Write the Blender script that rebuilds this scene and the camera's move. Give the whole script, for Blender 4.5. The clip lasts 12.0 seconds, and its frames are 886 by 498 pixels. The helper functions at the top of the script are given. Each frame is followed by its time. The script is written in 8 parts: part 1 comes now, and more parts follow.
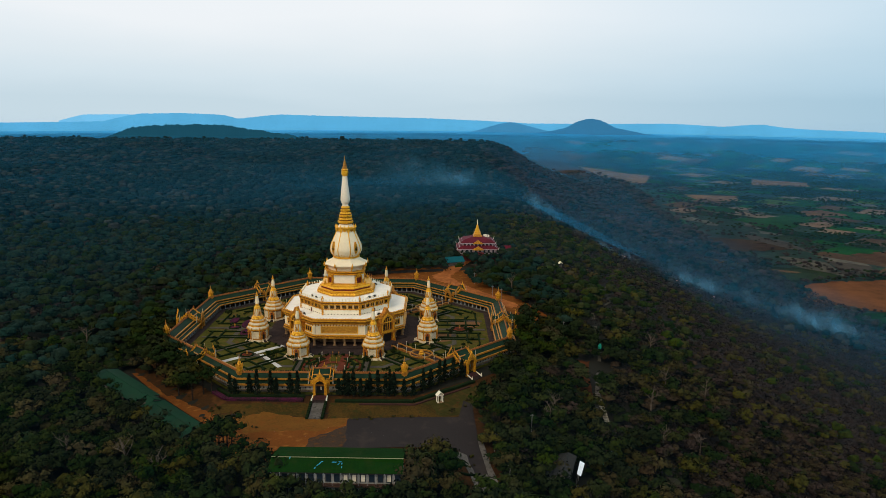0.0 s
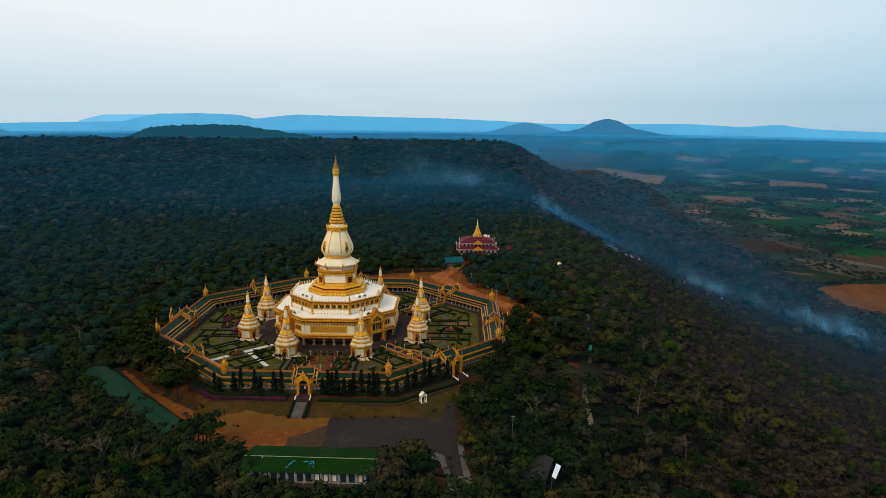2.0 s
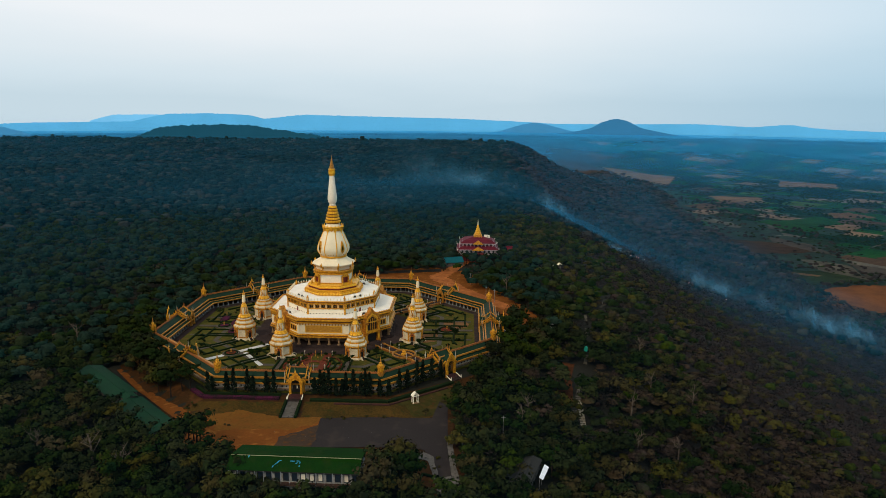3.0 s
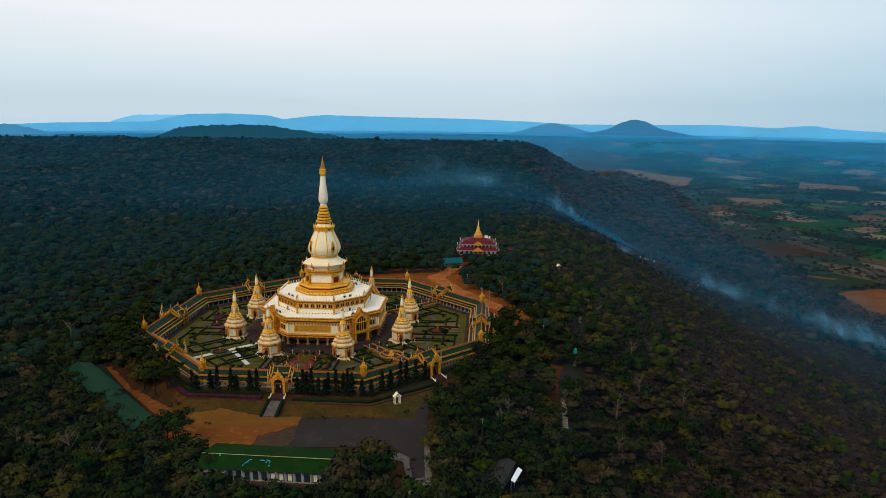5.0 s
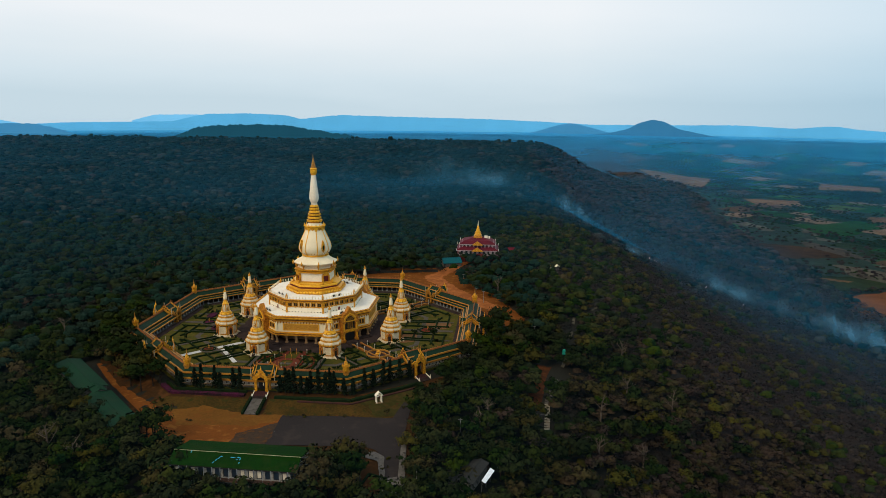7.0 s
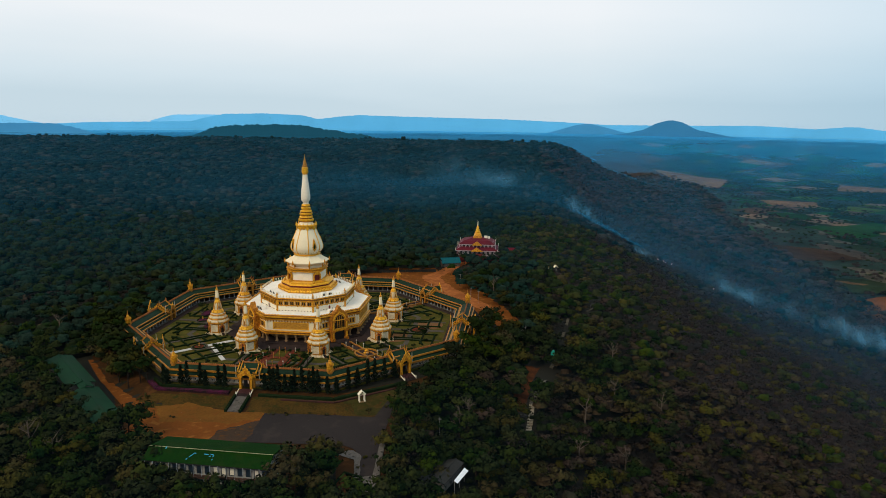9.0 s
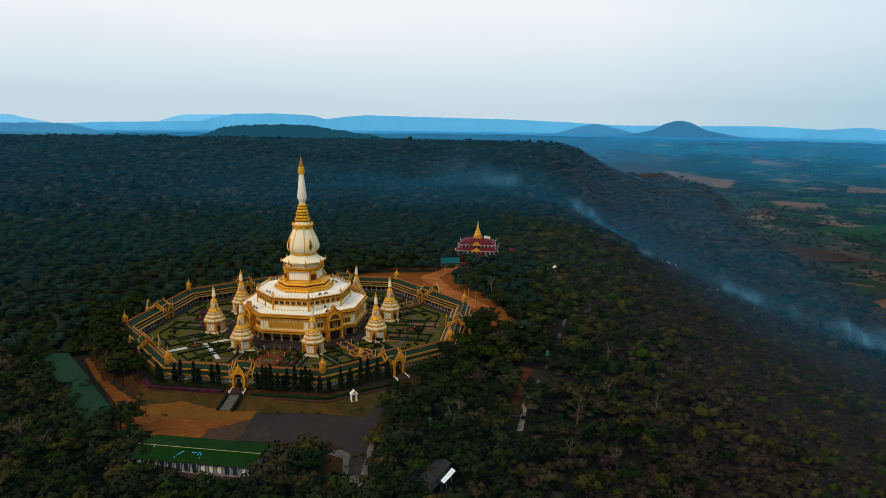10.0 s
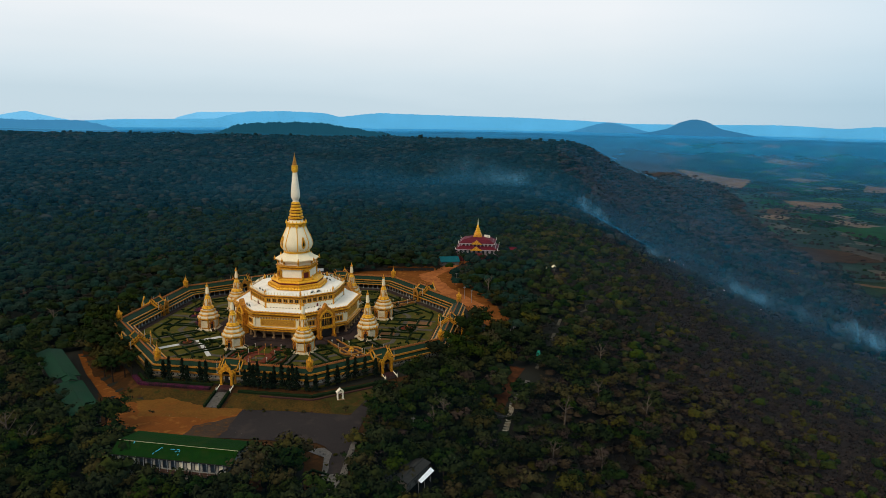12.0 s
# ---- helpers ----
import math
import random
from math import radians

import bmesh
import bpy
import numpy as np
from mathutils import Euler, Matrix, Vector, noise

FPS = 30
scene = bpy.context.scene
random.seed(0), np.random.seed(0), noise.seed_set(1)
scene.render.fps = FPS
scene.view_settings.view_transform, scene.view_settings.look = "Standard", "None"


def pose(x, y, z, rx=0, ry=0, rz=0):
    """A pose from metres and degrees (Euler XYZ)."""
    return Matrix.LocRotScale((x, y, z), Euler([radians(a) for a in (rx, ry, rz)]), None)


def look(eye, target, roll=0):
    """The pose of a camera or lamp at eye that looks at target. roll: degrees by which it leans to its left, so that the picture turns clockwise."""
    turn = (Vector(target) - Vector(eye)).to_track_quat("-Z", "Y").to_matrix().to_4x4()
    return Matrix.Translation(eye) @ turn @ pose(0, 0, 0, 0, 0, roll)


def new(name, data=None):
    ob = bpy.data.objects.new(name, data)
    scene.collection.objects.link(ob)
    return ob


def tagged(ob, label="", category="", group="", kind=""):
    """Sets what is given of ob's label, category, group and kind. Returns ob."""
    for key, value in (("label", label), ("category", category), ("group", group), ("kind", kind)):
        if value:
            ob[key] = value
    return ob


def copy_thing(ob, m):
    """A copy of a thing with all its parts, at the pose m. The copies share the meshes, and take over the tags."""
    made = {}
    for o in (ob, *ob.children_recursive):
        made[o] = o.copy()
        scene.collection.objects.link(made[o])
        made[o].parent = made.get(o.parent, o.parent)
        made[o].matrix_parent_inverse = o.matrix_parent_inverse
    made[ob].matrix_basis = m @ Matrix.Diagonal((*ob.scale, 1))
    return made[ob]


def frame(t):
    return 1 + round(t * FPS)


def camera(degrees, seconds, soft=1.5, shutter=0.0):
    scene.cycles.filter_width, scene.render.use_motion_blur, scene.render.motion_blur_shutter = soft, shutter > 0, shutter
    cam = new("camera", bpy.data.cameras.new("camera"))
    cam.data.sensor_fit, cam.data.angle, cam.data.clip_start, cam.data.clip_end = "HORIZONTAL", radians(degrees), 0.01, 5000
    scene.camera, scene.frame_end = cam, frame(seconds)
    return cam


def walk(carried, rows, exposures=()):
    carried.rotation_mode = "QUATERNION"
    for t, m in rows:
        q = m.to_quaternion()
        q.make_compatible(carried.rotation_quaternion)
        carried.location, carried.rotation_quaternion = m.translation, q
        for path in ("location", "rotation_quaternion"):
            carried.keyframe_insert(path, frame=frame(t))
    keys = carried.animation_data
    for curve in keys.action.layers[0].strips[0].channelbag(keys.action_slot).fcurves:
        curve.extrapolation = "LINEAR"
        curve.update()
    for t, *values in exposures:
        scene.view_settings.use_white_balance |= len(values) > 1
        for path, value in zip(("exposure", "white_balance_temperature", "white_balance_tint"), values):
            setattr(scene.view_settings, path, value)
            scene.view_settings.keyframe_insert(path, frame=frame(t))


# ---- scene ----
cam = camera(63.45, 12.0, soft=0.85)
PATH = [
    (0, 24.26, -407.27, 129.57, 78.658, -0.545, -4.339),
    (0.5, 28.08, -407.36, 129.57, 78.662, -0.542, -3.975),
    (1, 31.84, -407.32, 129.66, 78.670, -0.545, -3.616),
    (1.5, 35.60, -407.27, 129.65, 78.668, -0.548, -3.265),
    (2, 39.44, -407.30, 129.52, 78.658, -0.546, -2.911),
    (2.5, 43.31, -407.32, 129.49, 78.655, -0.539, -2.544),
    (3, 47.18, -407.37, 129.55, 78.659, -0.531, -2.153),
    (5, 63.67, -406.96, 129.66, 78.679, -0.571, -0.570),
    (5.5, 67.77, -406.94, 129.57, 78.677, -0.581, -0.183),
    (6, 71.85, -406.95, 129.41, 78.670, -0.589, 0.201),
    (6.5, 75.96, -406.71, 129.52, 78.676, -0.591, 0.580),
    (7, 80.18, -406.47, 129.48, 78.674, -0.596, 0.972),
    (9, 95.55, -406.00, 129.40, 78.674, -0.621, 2.411),
    (9.5, 99.33, -405.94, 129.54, 78.680, -0.642, 2.781),
    (10, 103.01, -405.86, 129.52, 78.676, -0.664, 3.131),
    (10.5, 106.45, -405.69, 129.50, 78.662, -0.685, 3.451),
    (11, 109.68, -405.37, 129.40, 78.624, -0.711, 3.745),
    (11.5, 112.57, -404.96, 129.42, 78.565, -0.737, 4.032),
    (12, 115.40, -404.21, 129.89, 78.513, -0.772, 4.334),
]
walk(cam, [(t, pose(x, y, z, rx, ry, rz)) for t, x, y, z, rx, ry, rz in PATH], [(0.0, 0.0, 6150, 8), (12.0, 0.0, 6150, 8)])

# ---------------------------------------------------------------- light
A0 = -94.05                      # outward bearing of the front face of the octagon
world = bpy.data.worlds.new("world")
scene.world = world
world.use_nodes = True
wn, wl = world.node_tree.nodes, world.node_tree.links
wn.clear()
w_out = wn.new("ShaderNodeOutputWorld")
w_bg = wn.new("ShaderNodeBackground")
w_sky = wn.new("ShaderNodeTexSky")
w_sky.sky_type, w_sky.sun_disc = "NISHITA", False
w_sky.sun_elevation, w_sky.sun_rotation = radians(38), radians(215)
w_sky.air_density, w_sky.dust_density, w_sky.ozone_density = 1.3, 4.0, 1.5
w_sc = wn.new("ShaderNodeVectorMath")
w_sc.operation = "SCALE"
w_sc.inputs["Scale"].default_value = 0.07
wl.new(w_sky.outputs["Color"], w_sc.inputs[0])
# thin overcast: pale blue-grey haze low down, near white cloud above
w_tc = wn.new("ShaderNodeTexCoord")
w_sep = wn.new("ShaderNodeSeparateXYZ")
wl.new(w_tc.outputs["Generated"], w_sep.inputs[0])
w_map = wn.new("ShaderNodeMapping")
w_map.inputs["Scale"].default_value = (1.4, 1.4, 7.0)
wl.new(w_tc.outputs["Generated"], w_map.inputs[0])
w_noise = wn.new("ShaderNodeTexNoise")
w_noise.inputs["Scale"].default_value, w_noise.inputs["Detail"].default_value = 1.3, 5
wl.new(w_map.outputs[0], w_noise.inputs["Vector"])
w_add = wn.new("ShaderNodeMath")
w_add.operation = "MULTIPLY_ADD"
w_add.inputs[1].default_value = 0.10
wl.new(w_noise.outputs["Fac"], w_add.inputs[0])
w_sub = wn.new("ShaderNodeMath")
w_sub.operation = "SUBTRACT"
w_sub.inputs[1].default_value = 0.05
wl.new(w_sep.outputs["Z"], w_sub.inputs[0])
wl.new(w_sub.outputs[0], w_add.inputs[2])
w_ramp = wn.new("ShaderNodeValToRGB")
els = w_ramp.color_ramp.elements
els[0].position, els[0].color = 0.0, (0.66, 0.77, 0.82, 1)
els[1].position, els[1].color = 0.30, (1.0, 0.985, 0.97, 1)
for pos, col in ((0.03, (0.75, 0.84, 0.88, 1)), (0.07, (0.84, 0.89, 0.91, 1)), (0.12, (0.97, 0.965, 0.96, 1))):
    e_ = els.new(pos)
    e_.color = col
wl.new(w_add.outputs[0], w_ramp.inputs[0])
w_mix = wn.new("ShaderNodeMixRGB")
w_mix.inputs[0].default_value = 0.9
wl.new(w_sc.outputs[0], w_mix.inputs[1])
wl.new(w_ramp.outputs[0], w_mix.inputs[2])
# clearer and bluer away from the sun
w_east = wn.new("ShaderNodeMapRange")
w_east.inputs["From Min"].default_value, w_east.inputs["From Max"].default_value = 0.15, 0.9
w_east.inputs["To Max"].default_value = 1.0
wl.new(w_sep.outputs["X"], w_east.inputs["Value"])
w_blue = wn.new("ShaderNodeMixRGB")
w_blue.blend_type = "MULTIPLY"
w_blue.inputs[2].default_value = (0.46, 0.70, 0.85, 1)
wl.new(w_east.outputs[0], w_blue.inputs[0])
wl.new(w_mix.outputs[0], w_blue.inputs[1])
wl.new(w_blue.outputs[0], w_bg.inputs["Color"])
w_bg.inputs["Strength"].default_value = 1.0
wl.new(w_bg.outputs[0], w_out.inputs["Surface"])

sun = new("sun", bpy.data.lights.new("sun", "SUN"))
sun.data.energy, sun.data.angle, sun.data.color = 1.4, radians(14), (1.0, 0.80, 0.54)
sun.matrix_world = look((-230, -300, 330), (0, 0, 0))


# ---------------------------------------------------------------- materials
def paint(name, c1, c2=None, scale=0.5, fine=6.0, rough=0.8, metal=0.0, bump=0.0, contrast=0.5, c3=None, spec=None, obj_random=0.0, trees=0.0):
    """A surface whose colour wanders between c1 and c2 at two sizes (per metre), with c3 as sparse blotches."""
    m = bpy.data.materials.new(name)
    m.use_nodes = True
    n, l = m.node_tree.nodes, m.node_tree.links
    b = n["Principled BSDF"]
    b.inputs["Roughness"].default_value, b.inputs["Metallic"].default_value = rough, metal
    b.inputs["Specular IOR Level"].default_value = (0.02 if rough > 0.79 else 0.25) if spec is None else spec
    c2 = c2 or tuple(v * 0.75 for v in c1)
    geo = n.new("ShaderNodeNewGeometry")
    big, small = n.new("ShaderNodeTexNoise"), n.new("ShaderNodeTexNoise")
    for t_, s_, d_ in ((big, scale, 3), (small, fine, 2)):
        t_.inputs["Scale"].default_value, t_.inputs["Detail"].default_value = s_, d_
        l.new(geo.outputs["Position"], t_.inputs["Vector"])
    mid = n.new("ShaderNodeMath")
    mid.operation = "MULTIPLY_ADD"
    mid.inputs[1].default_value = 0.45
    l.new(small.outputs["Fac"], mid.inputs[0])
    half_ = n.new("ShaderNodeMath")
    half_.operation = "MULTIPLY"
    half_.inputs[1].default_value = 0.55
    l.new(big.outputs["Fac"], half_.inputs[0])
    l.new(half_.outputs[0], mid.inputs[2])
    fac = n.new("ShaderNodeMapRange")
    fac.inputs["From Min"].default_value, fac.inputs["From Max"].default_value = 0.5 - 0.25 * (1.2 - contrast), 0.5 + 0.25 * (1.2 - contrast)
    l.new(mid.outputs[0], fac.inputs["Value"])
    mix = n.new("ShaderNodeMixRGB")
    mix.inputs[1].default_value, mix.inputs[2].default_value = (*c1, 1), (*c2, 1)
    l.new(fac.outputs[0], mix.inputs[0])
    last = mix
    if c3:
        spots = n.new("ShaderNodeTexNoise")
        spots.inputs["Scale"].default_value, spots.inputs["Detail"].default_value = scale * 2.7, 4
        l.new(geo.outputs["Position"], spots.inputs["Vector"])
        cut = n.new("ShaderNodeMapRange")
        cut.inputs["From Min"].default_value, cut.inputs["From Max"].default_value = 0.54, 0.66
        l.new(spots.outputs["Fac"], cut.inputs["Value"])
        m3 = n.new("ShaderNodeMixRGB")
        l.new(cut.outputs[0], m3.inputs[0])
        l.new(last.outputs[0], m3.inputs[1])
        m3.inputs[2].default_value = (*c3, 1)
        last = m3
    if obj_random:
        info = n.new("ShaderNodeObjectInfo")
        vary = n.new("ShaderNodeMapRange")
        vary.inputs["To Min"].default_value, vary.inputs["To Max"].default_value = 1 - obj_random, 1 + obj_random
        l.new(info.outputs["Random"], vary.inputs["Value"])
        hsv = n.new("ShaderNodeHueSaturation")
        l.new(vary.outputs[0], hsv.inputs["Value"])
        l.new(last.outputs[0], hsv.inputs["Color"])
        last = hsv
    if trees:
        # each tree differs a little in tone and hue
        info, at = n.new("ShaderNodeObjectInfo"), n.new("ShaderNodeAttribute")
        at.attribute_name = "tint"
        both, wrap = n.new("ShaderNodeMath"), n.new("ShaderNodeMath")
        wrap.operation = "FRACT"
        l.new(info.outputs["Random"], both.inputs[0])
        l.new(at.outputs["Fac"], both.inputs[1])
        l.new(both.outputs[0], wrap.inputs[0])
        again = n.new("ShaderNodeMath")
        again.operation = "PINGPONG"
        again.inputs[1].default_value = 0.137
        l.new(wrap.outputs[0], again.inputs[0])
        # light and dark of leaf clusters put into the colour as fine mottle
        mottle, glint = n.new("ShaderNodeTexNoise"), n.new("ShaderNodeMapRange")
        mottle.inputs["Scale"].default_value, mottle.inputs["Detail"].default_value, mottle.inputs["Roughness"].default_value = 0.42, 6, 0.65
        l.new(geo.outputs["Position"], mottle.inputs["Vector"])
        glint.inputs["From Min"].default_value, glint.inputs["From Max"].default_value = 0.3, 0.7
        glint.inputs["To Min"].default_value, glint.inputs["To Max"].default_value = 0.72, 1.3
        l.new(mottle.outputs["Fac"], glint.inputs["Value"])
        dapple = n.new("ShaderNodeVectorMath")
        dapple.operation = "SCALE"
        l.new(last.outputs[0], dapple.inputs[0])
        l.new(glint.outputs[0], dapple.inputs["Scale"])
        last = dapple
        hsv = n.new("ShaderNodeHueSaturation")
        for src_, lo_, hi_, top_, key_ in ((wrap, 1 - trees, 1 + trees, 1.0, "Value"), (again, 0.475, 0.52, 0.137, "Hue"), (again, 0.8, 1.15, 0.137, "Saturation")):
            vary = n.new("ShaderNodeMapRange")
            vary.inputs["From Max"].default_value = top_
            vary.inputs["To Min"].default_value, vary.inputs["To Max"].default_value = lo_, hi_
            l.new(src_.outputs[0], vary.inputs["Value"])
            l.new(vary.outputs[0], hsv.inputs[key_])
        l.new(last.outputs[0], hsv.inputs["Color"])
        last = hsv
    l.new(last.outputs[0], b.inputs["Base Color"])
    if trees:
        leafy = n.new("ShaderNodeTexNoise")
        leafy.inputs["Scale"].default_value, leafy.inputs["Detail"].default_value = 0.6, 5
        l.new(geo.outputs["Position"], leafy.inputs["Vector"])
        bp = n.new("ShaderNodeBump")
        bp.inputs["Strength"].default_value, bp.inputs["Distance"].default_value = 0.6, 2.0
        l.new(leafy.outputs["Fac"], bp.inputs["Height"])
        l.new(bp.outputs[0], b.inputs["Normal"])
    if bump:
        bp = n.new("ShaderNodeBump")
        bp.inputs["Strength"].default_value, bp.inputs["Distance"].default_value = bump, 0.15
        l.new(small.outputs["Fac"], bp.inputs["Height"])
        l.new(bp.outputs[0], b.inputs["Normal"])
    return m


WHITE = paint("white_plaster", (0.80, 0.69, 0.47), (0.66, 0.55, 0.36), 0.15, 1.8, 0.75, bump=0.1)
WHITE_COOL = paint("white_stucco", (0.82, 0.74, 0.58), (0.70, 0.62, 0.47), 0.2, 1.6, 0.7, bump=0.1)
WHITE_OLD = paint("aged_white_plaster", (0.66, 0.55, 0.37), (0.42, 0.33, 0.20), 0.5, 2.4, 0.8, bump=0.2, contrast=0.6, c3=(0.52, 0.42, 0.28))
TERRACE = paint("white_terrace", (0.80, 0.75, 0.64), (0.66, 0.61, 0.51), 0.25, 1.4, 0.8, c3=(0.74, 0.70, 0.62))
GOLD = paint("gold_relief", (0.74, 0.37, 0.022), (0.36, 0.135, 0.008), 1.2, 4.0, 0.42, 0.2, bump=0.9, contrast=0.75, c3=(0.30, 0.105, 0.007), spec=0.12)
ORANGE_GOLD = paint("orange_gold_relief", (0.56, 0.22, 0.016), (0.24, 0.078, 0.007), 1.0, 3.0, 0.45, 0.2, bump=0.9, contrast=0.8)
GOLD_BRIGHT = paint("gold_paint", (0.86, 0.48, 0.036), (0.56, 0.25, 0.012), 1.5, 5.0, 0.38, 0.2, bump=0.5, contrast=0.6, spec=0.15)
GOLD_DULL = paint("weathered_gold", (0.42, 0.19, 0.018), (0.20, 0.078, 0.009), 1.5, 5.0, 0.5, 0.15, bump=0.8, contrast=0.6)
# darkened gold: the shade of grooves and mouldings put into the colour
MOULDING_SHADE = paint("deep_gold_recess", (0.20, 0.066, 0.008), (0.085, 0.026, 0.005), 1.2, 4.0, 0.5, 0.15, bump=0.8, contrast=0.8)
PANEL = paint("gold_lattice", (0.56, 0.28, 0.03), (0.30, 0.125, 0.012), 2.2, 7.0, 0.5, 0.15, bump=1.0, contrast=0.8)
ROOF_GREEN = paint("green_roof_tile", (0.0105, 0.0290, 0.0140), (0.0055, 0.0165, 0.0085), 0.15, 2.5, 0.6, bump=0.5, spec=0.06)
ROOF_TRIM = paint("ochre_roof_trim", (0.42, 0.185, 0.016), (0.22, 0.085, 0.008), 0.4, 2.0, 0.55)
CREST = paint("red_ochre_crest", (0.30, 0.105, 0.016), (0.15, 0.045, 0.010), 0.5, 2.0, 0.7)
# near black: the shade inside solid openings as colour, also dark trim
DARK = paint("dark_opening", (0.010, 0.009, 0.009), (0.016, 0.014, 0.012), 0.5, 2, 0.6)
MAROON = paint("maroon_paint", (0.16, 0.018, 0.014), (0.09, 0.012, 0.010), 0.4, 2, 0.5)
STAIR_RED = paint("dark_red_stair", (0.055, 0.014, 0.012), (0.030, 0.010, 0.009), 0.4, 2, 0.7)
WINDOW = paint("dark_glass", (0.018, 0.016, 0.015), (0.034, 0.028, 0.022), 1.0, 4, 0.15, spec=0.6)
COLUMN_GREY = paint("grey_column", (0.30, 0.31, 0.32), (0.20, 0.21, 0.22), 0.5, 2, 0.8)
COLUMN = paint("ochre_column", (0.27, 0.165, 0.075), (0.17, 0.10, 0.045), 0.5, 2, 0.7)
WALL_GREY = paint("weathered_wall", (0.44, 0.41, 0.35), (0.26, 0.24, 0.21), 0.3, 1.4, 0.85, c3=(0.20, 0.19, 0.17), bump=0.3)
PAVING = paint("garden_paving", (0.046, 0.031, 0.026), (0.022, 0.016, 0.015), 0.2, 1.4, 0.85, bump=0.3)
PATH_GREY = paint("grey_path", (0.080, 0.068, 0.052), (0.045, 0.038, 0.030), 0.2, 1.2, 0.85)
GRAVEL = paint("worn_gravel", (0.052, 0.0315, 0.0185), (0.032, 0.0220, 0.0150), 0.15, 1.2, 0.9, c3=(0.075, 0.032, 0.010), contrast=0.6)
PATH_WHITE = paint("pale_path", (0.4960, 0.4800, 0.4480), (0.3600, 0.3440, 0.3200), 0.3, 1.3, 0.8)
PATH_RED = paint("red_path", (0.13, 0.034, 0.018), (0.070, 0.020, 0.012), 0.3, 1.5, 0.85)
LAWN = paint("dry_lawn", (0.076, 0.064, 0.011), (0.028, 0.033, 0.006), 0.09, 0.6, 0.95, c3=(0.085, 0.052, 0.015), bump=0.6)
VERGE = paint("verge_grass", (0.042, 0.034, 0.008), (0.022, 0.022, 0.005), 0.09, 0.6, 0.95, c3=(0.055, 0.032, 0.009), bump=0.6)
HEDGE = paint("clipped_hedge", (0.006, 0.012, 0.004), (0.012, 0.021, 0.006), 0.5, 3.0, 0.95, bump=1.0)
FLOWER_RED = paint("red_flowers", (0.12, 0.018, 0.012), (0.024, 0.020, 0.006), 0.6, 2.5, 0.9, bump=1.0, contrast=0.9)
FLOWER_PURPLE = paint("purple_flowers", (0.060, 0.010, 0.030), (0.014, 0.010, 0.009), 0.25, 2.0, 0.9, bump=1.0, contrast=0.8)
GOLDEN_EARTH = paint("golden_earth", (0.145, 0.062, 0.0105), (0.085, 0.036, 0.0075), 0.12, 1.0, 0.95, c3=(0.120, 0.044, 0.0085), bump=0.5, contrast=0.45)
ASPHALT = paint("asphalt", (0.0290, 0.0235, 0.0215), (0.0205, 0.0168, 0.0158), 0.05, 1.4, 0.9, c3=(0.0345, 0.0270, 0.0232), contrast=0.3)
EARTH = paint("orange_earth", (0.150, 0.047, 0.0085), (0.092, 0.031, 0.0065), 0.10, 1.1, 0.95, c3=(0.175, 0.068, 0.013), bump=0.5, contrast=0.35)
EARTH_BROWN = paint("brown_earth", (0.046, 0.0205, 0.0065), (0.026, 0.0135, 0.0048), 0.08, 1.0, 0.95, c3=(0.066, 0.0270, 0.0080), bump=0.5, contrast=0.4)
DRY_GRASS = paint("dry_grass", (0.0640, 0.0340, 0.0070), (0.0290, 0.0200, 0.0050), 0.10, 1.2, 0.95, c3=(0.0270, 0.0250, 0.0060), bump=0.6, contrast=0.75)
CONCRETE = paint("concrete", (0.13, 0.115, 0.098), (0.07, 0.063, 0.054), 0.2, 1.2, 0.85, c3=(0.04, 0.037, 0.032))
GREEN_SHEET = paint("green_metal_sheet", (0.0058, 0.0270, 0.0022), (0.0040, 0.0180, 0.0020), 0.06, 0.9, 0.8, c3=(0.0090, 0.0235, 0.0030), spec=0.02, bump=0.15)
TEAL_SHEET = paint("teal_metal_sheet", (0.0062, 0.0330, 0.0135), (0.0042, 0.0225, 0.0110), 0.05, 0.7, 0.7, c3=(0.0090, 0.0270, 0.0120), spec=0.04, bump=0.15)
BLUE_SHEET = paint("blue_metal_sheet", (0.010, 0.085, 0.095), (0.008, 0.058, 0.070), 0.1, 0.6, 0.85)
CYAN = paint("cyan_patch", (0.04, 0.32, 0.46), (0.03, 0.22, 0.34), 0.5, 2, 0.5)
RED_ROOF = paint("red_roof_tile", (0.115, 0.0075, 0.013), (0.065, 0.006, 0.010), 0.1, 1.0, 0.6, spec=0.06)
GREY_SHEET = paint("grey_metal_sheet", (0.030, 0.030, 0.027), (0.016, 0.016, 0.015), 0.15, 1.0, 0.8, spec=0.04)
WHITE_SHEET = paint("white_canvas", (0.78, 0.80, 0.82), (0.6, 0.62, 0.64), 0.3, 1.0, 0.6)
BARK = paint("bark", (0.035, 0.026, 0.019), (0.018, 0.013, 0.010), 0.5, 3, 0.95)
DEADWOOD = paint("dead_wood", (0.1125, 0.0863, 0.0638), (0.0600, 0.0465, 0.0345), 0.4, 2, 0.9)
LEAF_GREEN = paint("green_leaves", (0.0140, 0.0235, 0.0042), (0.0240, 0.0285, 0.0048), 0.05, 0.35, 0.85, contrast=0.6, c3=(0.0058, 0.0124, 0.0041), trees=0.24)
LEAF_DARK = paint("dark_green_leaves", (0.0072, 0.0143, 0.0042), (0.0132, 0.0190, 0.0042), 0.05, 0.35, 0.85, contrast=0.6, trees=0.24)
LEAF_OLIVE = paint("olive_leaves", (0.0410, 0.0335, 0.0080), (0.0265, 0.0260, 0.0075), 0.05, 0.35, 0.85, contrast=0.6, c3=(0.0354, 0.0273, 0.0086), trees=0.24)
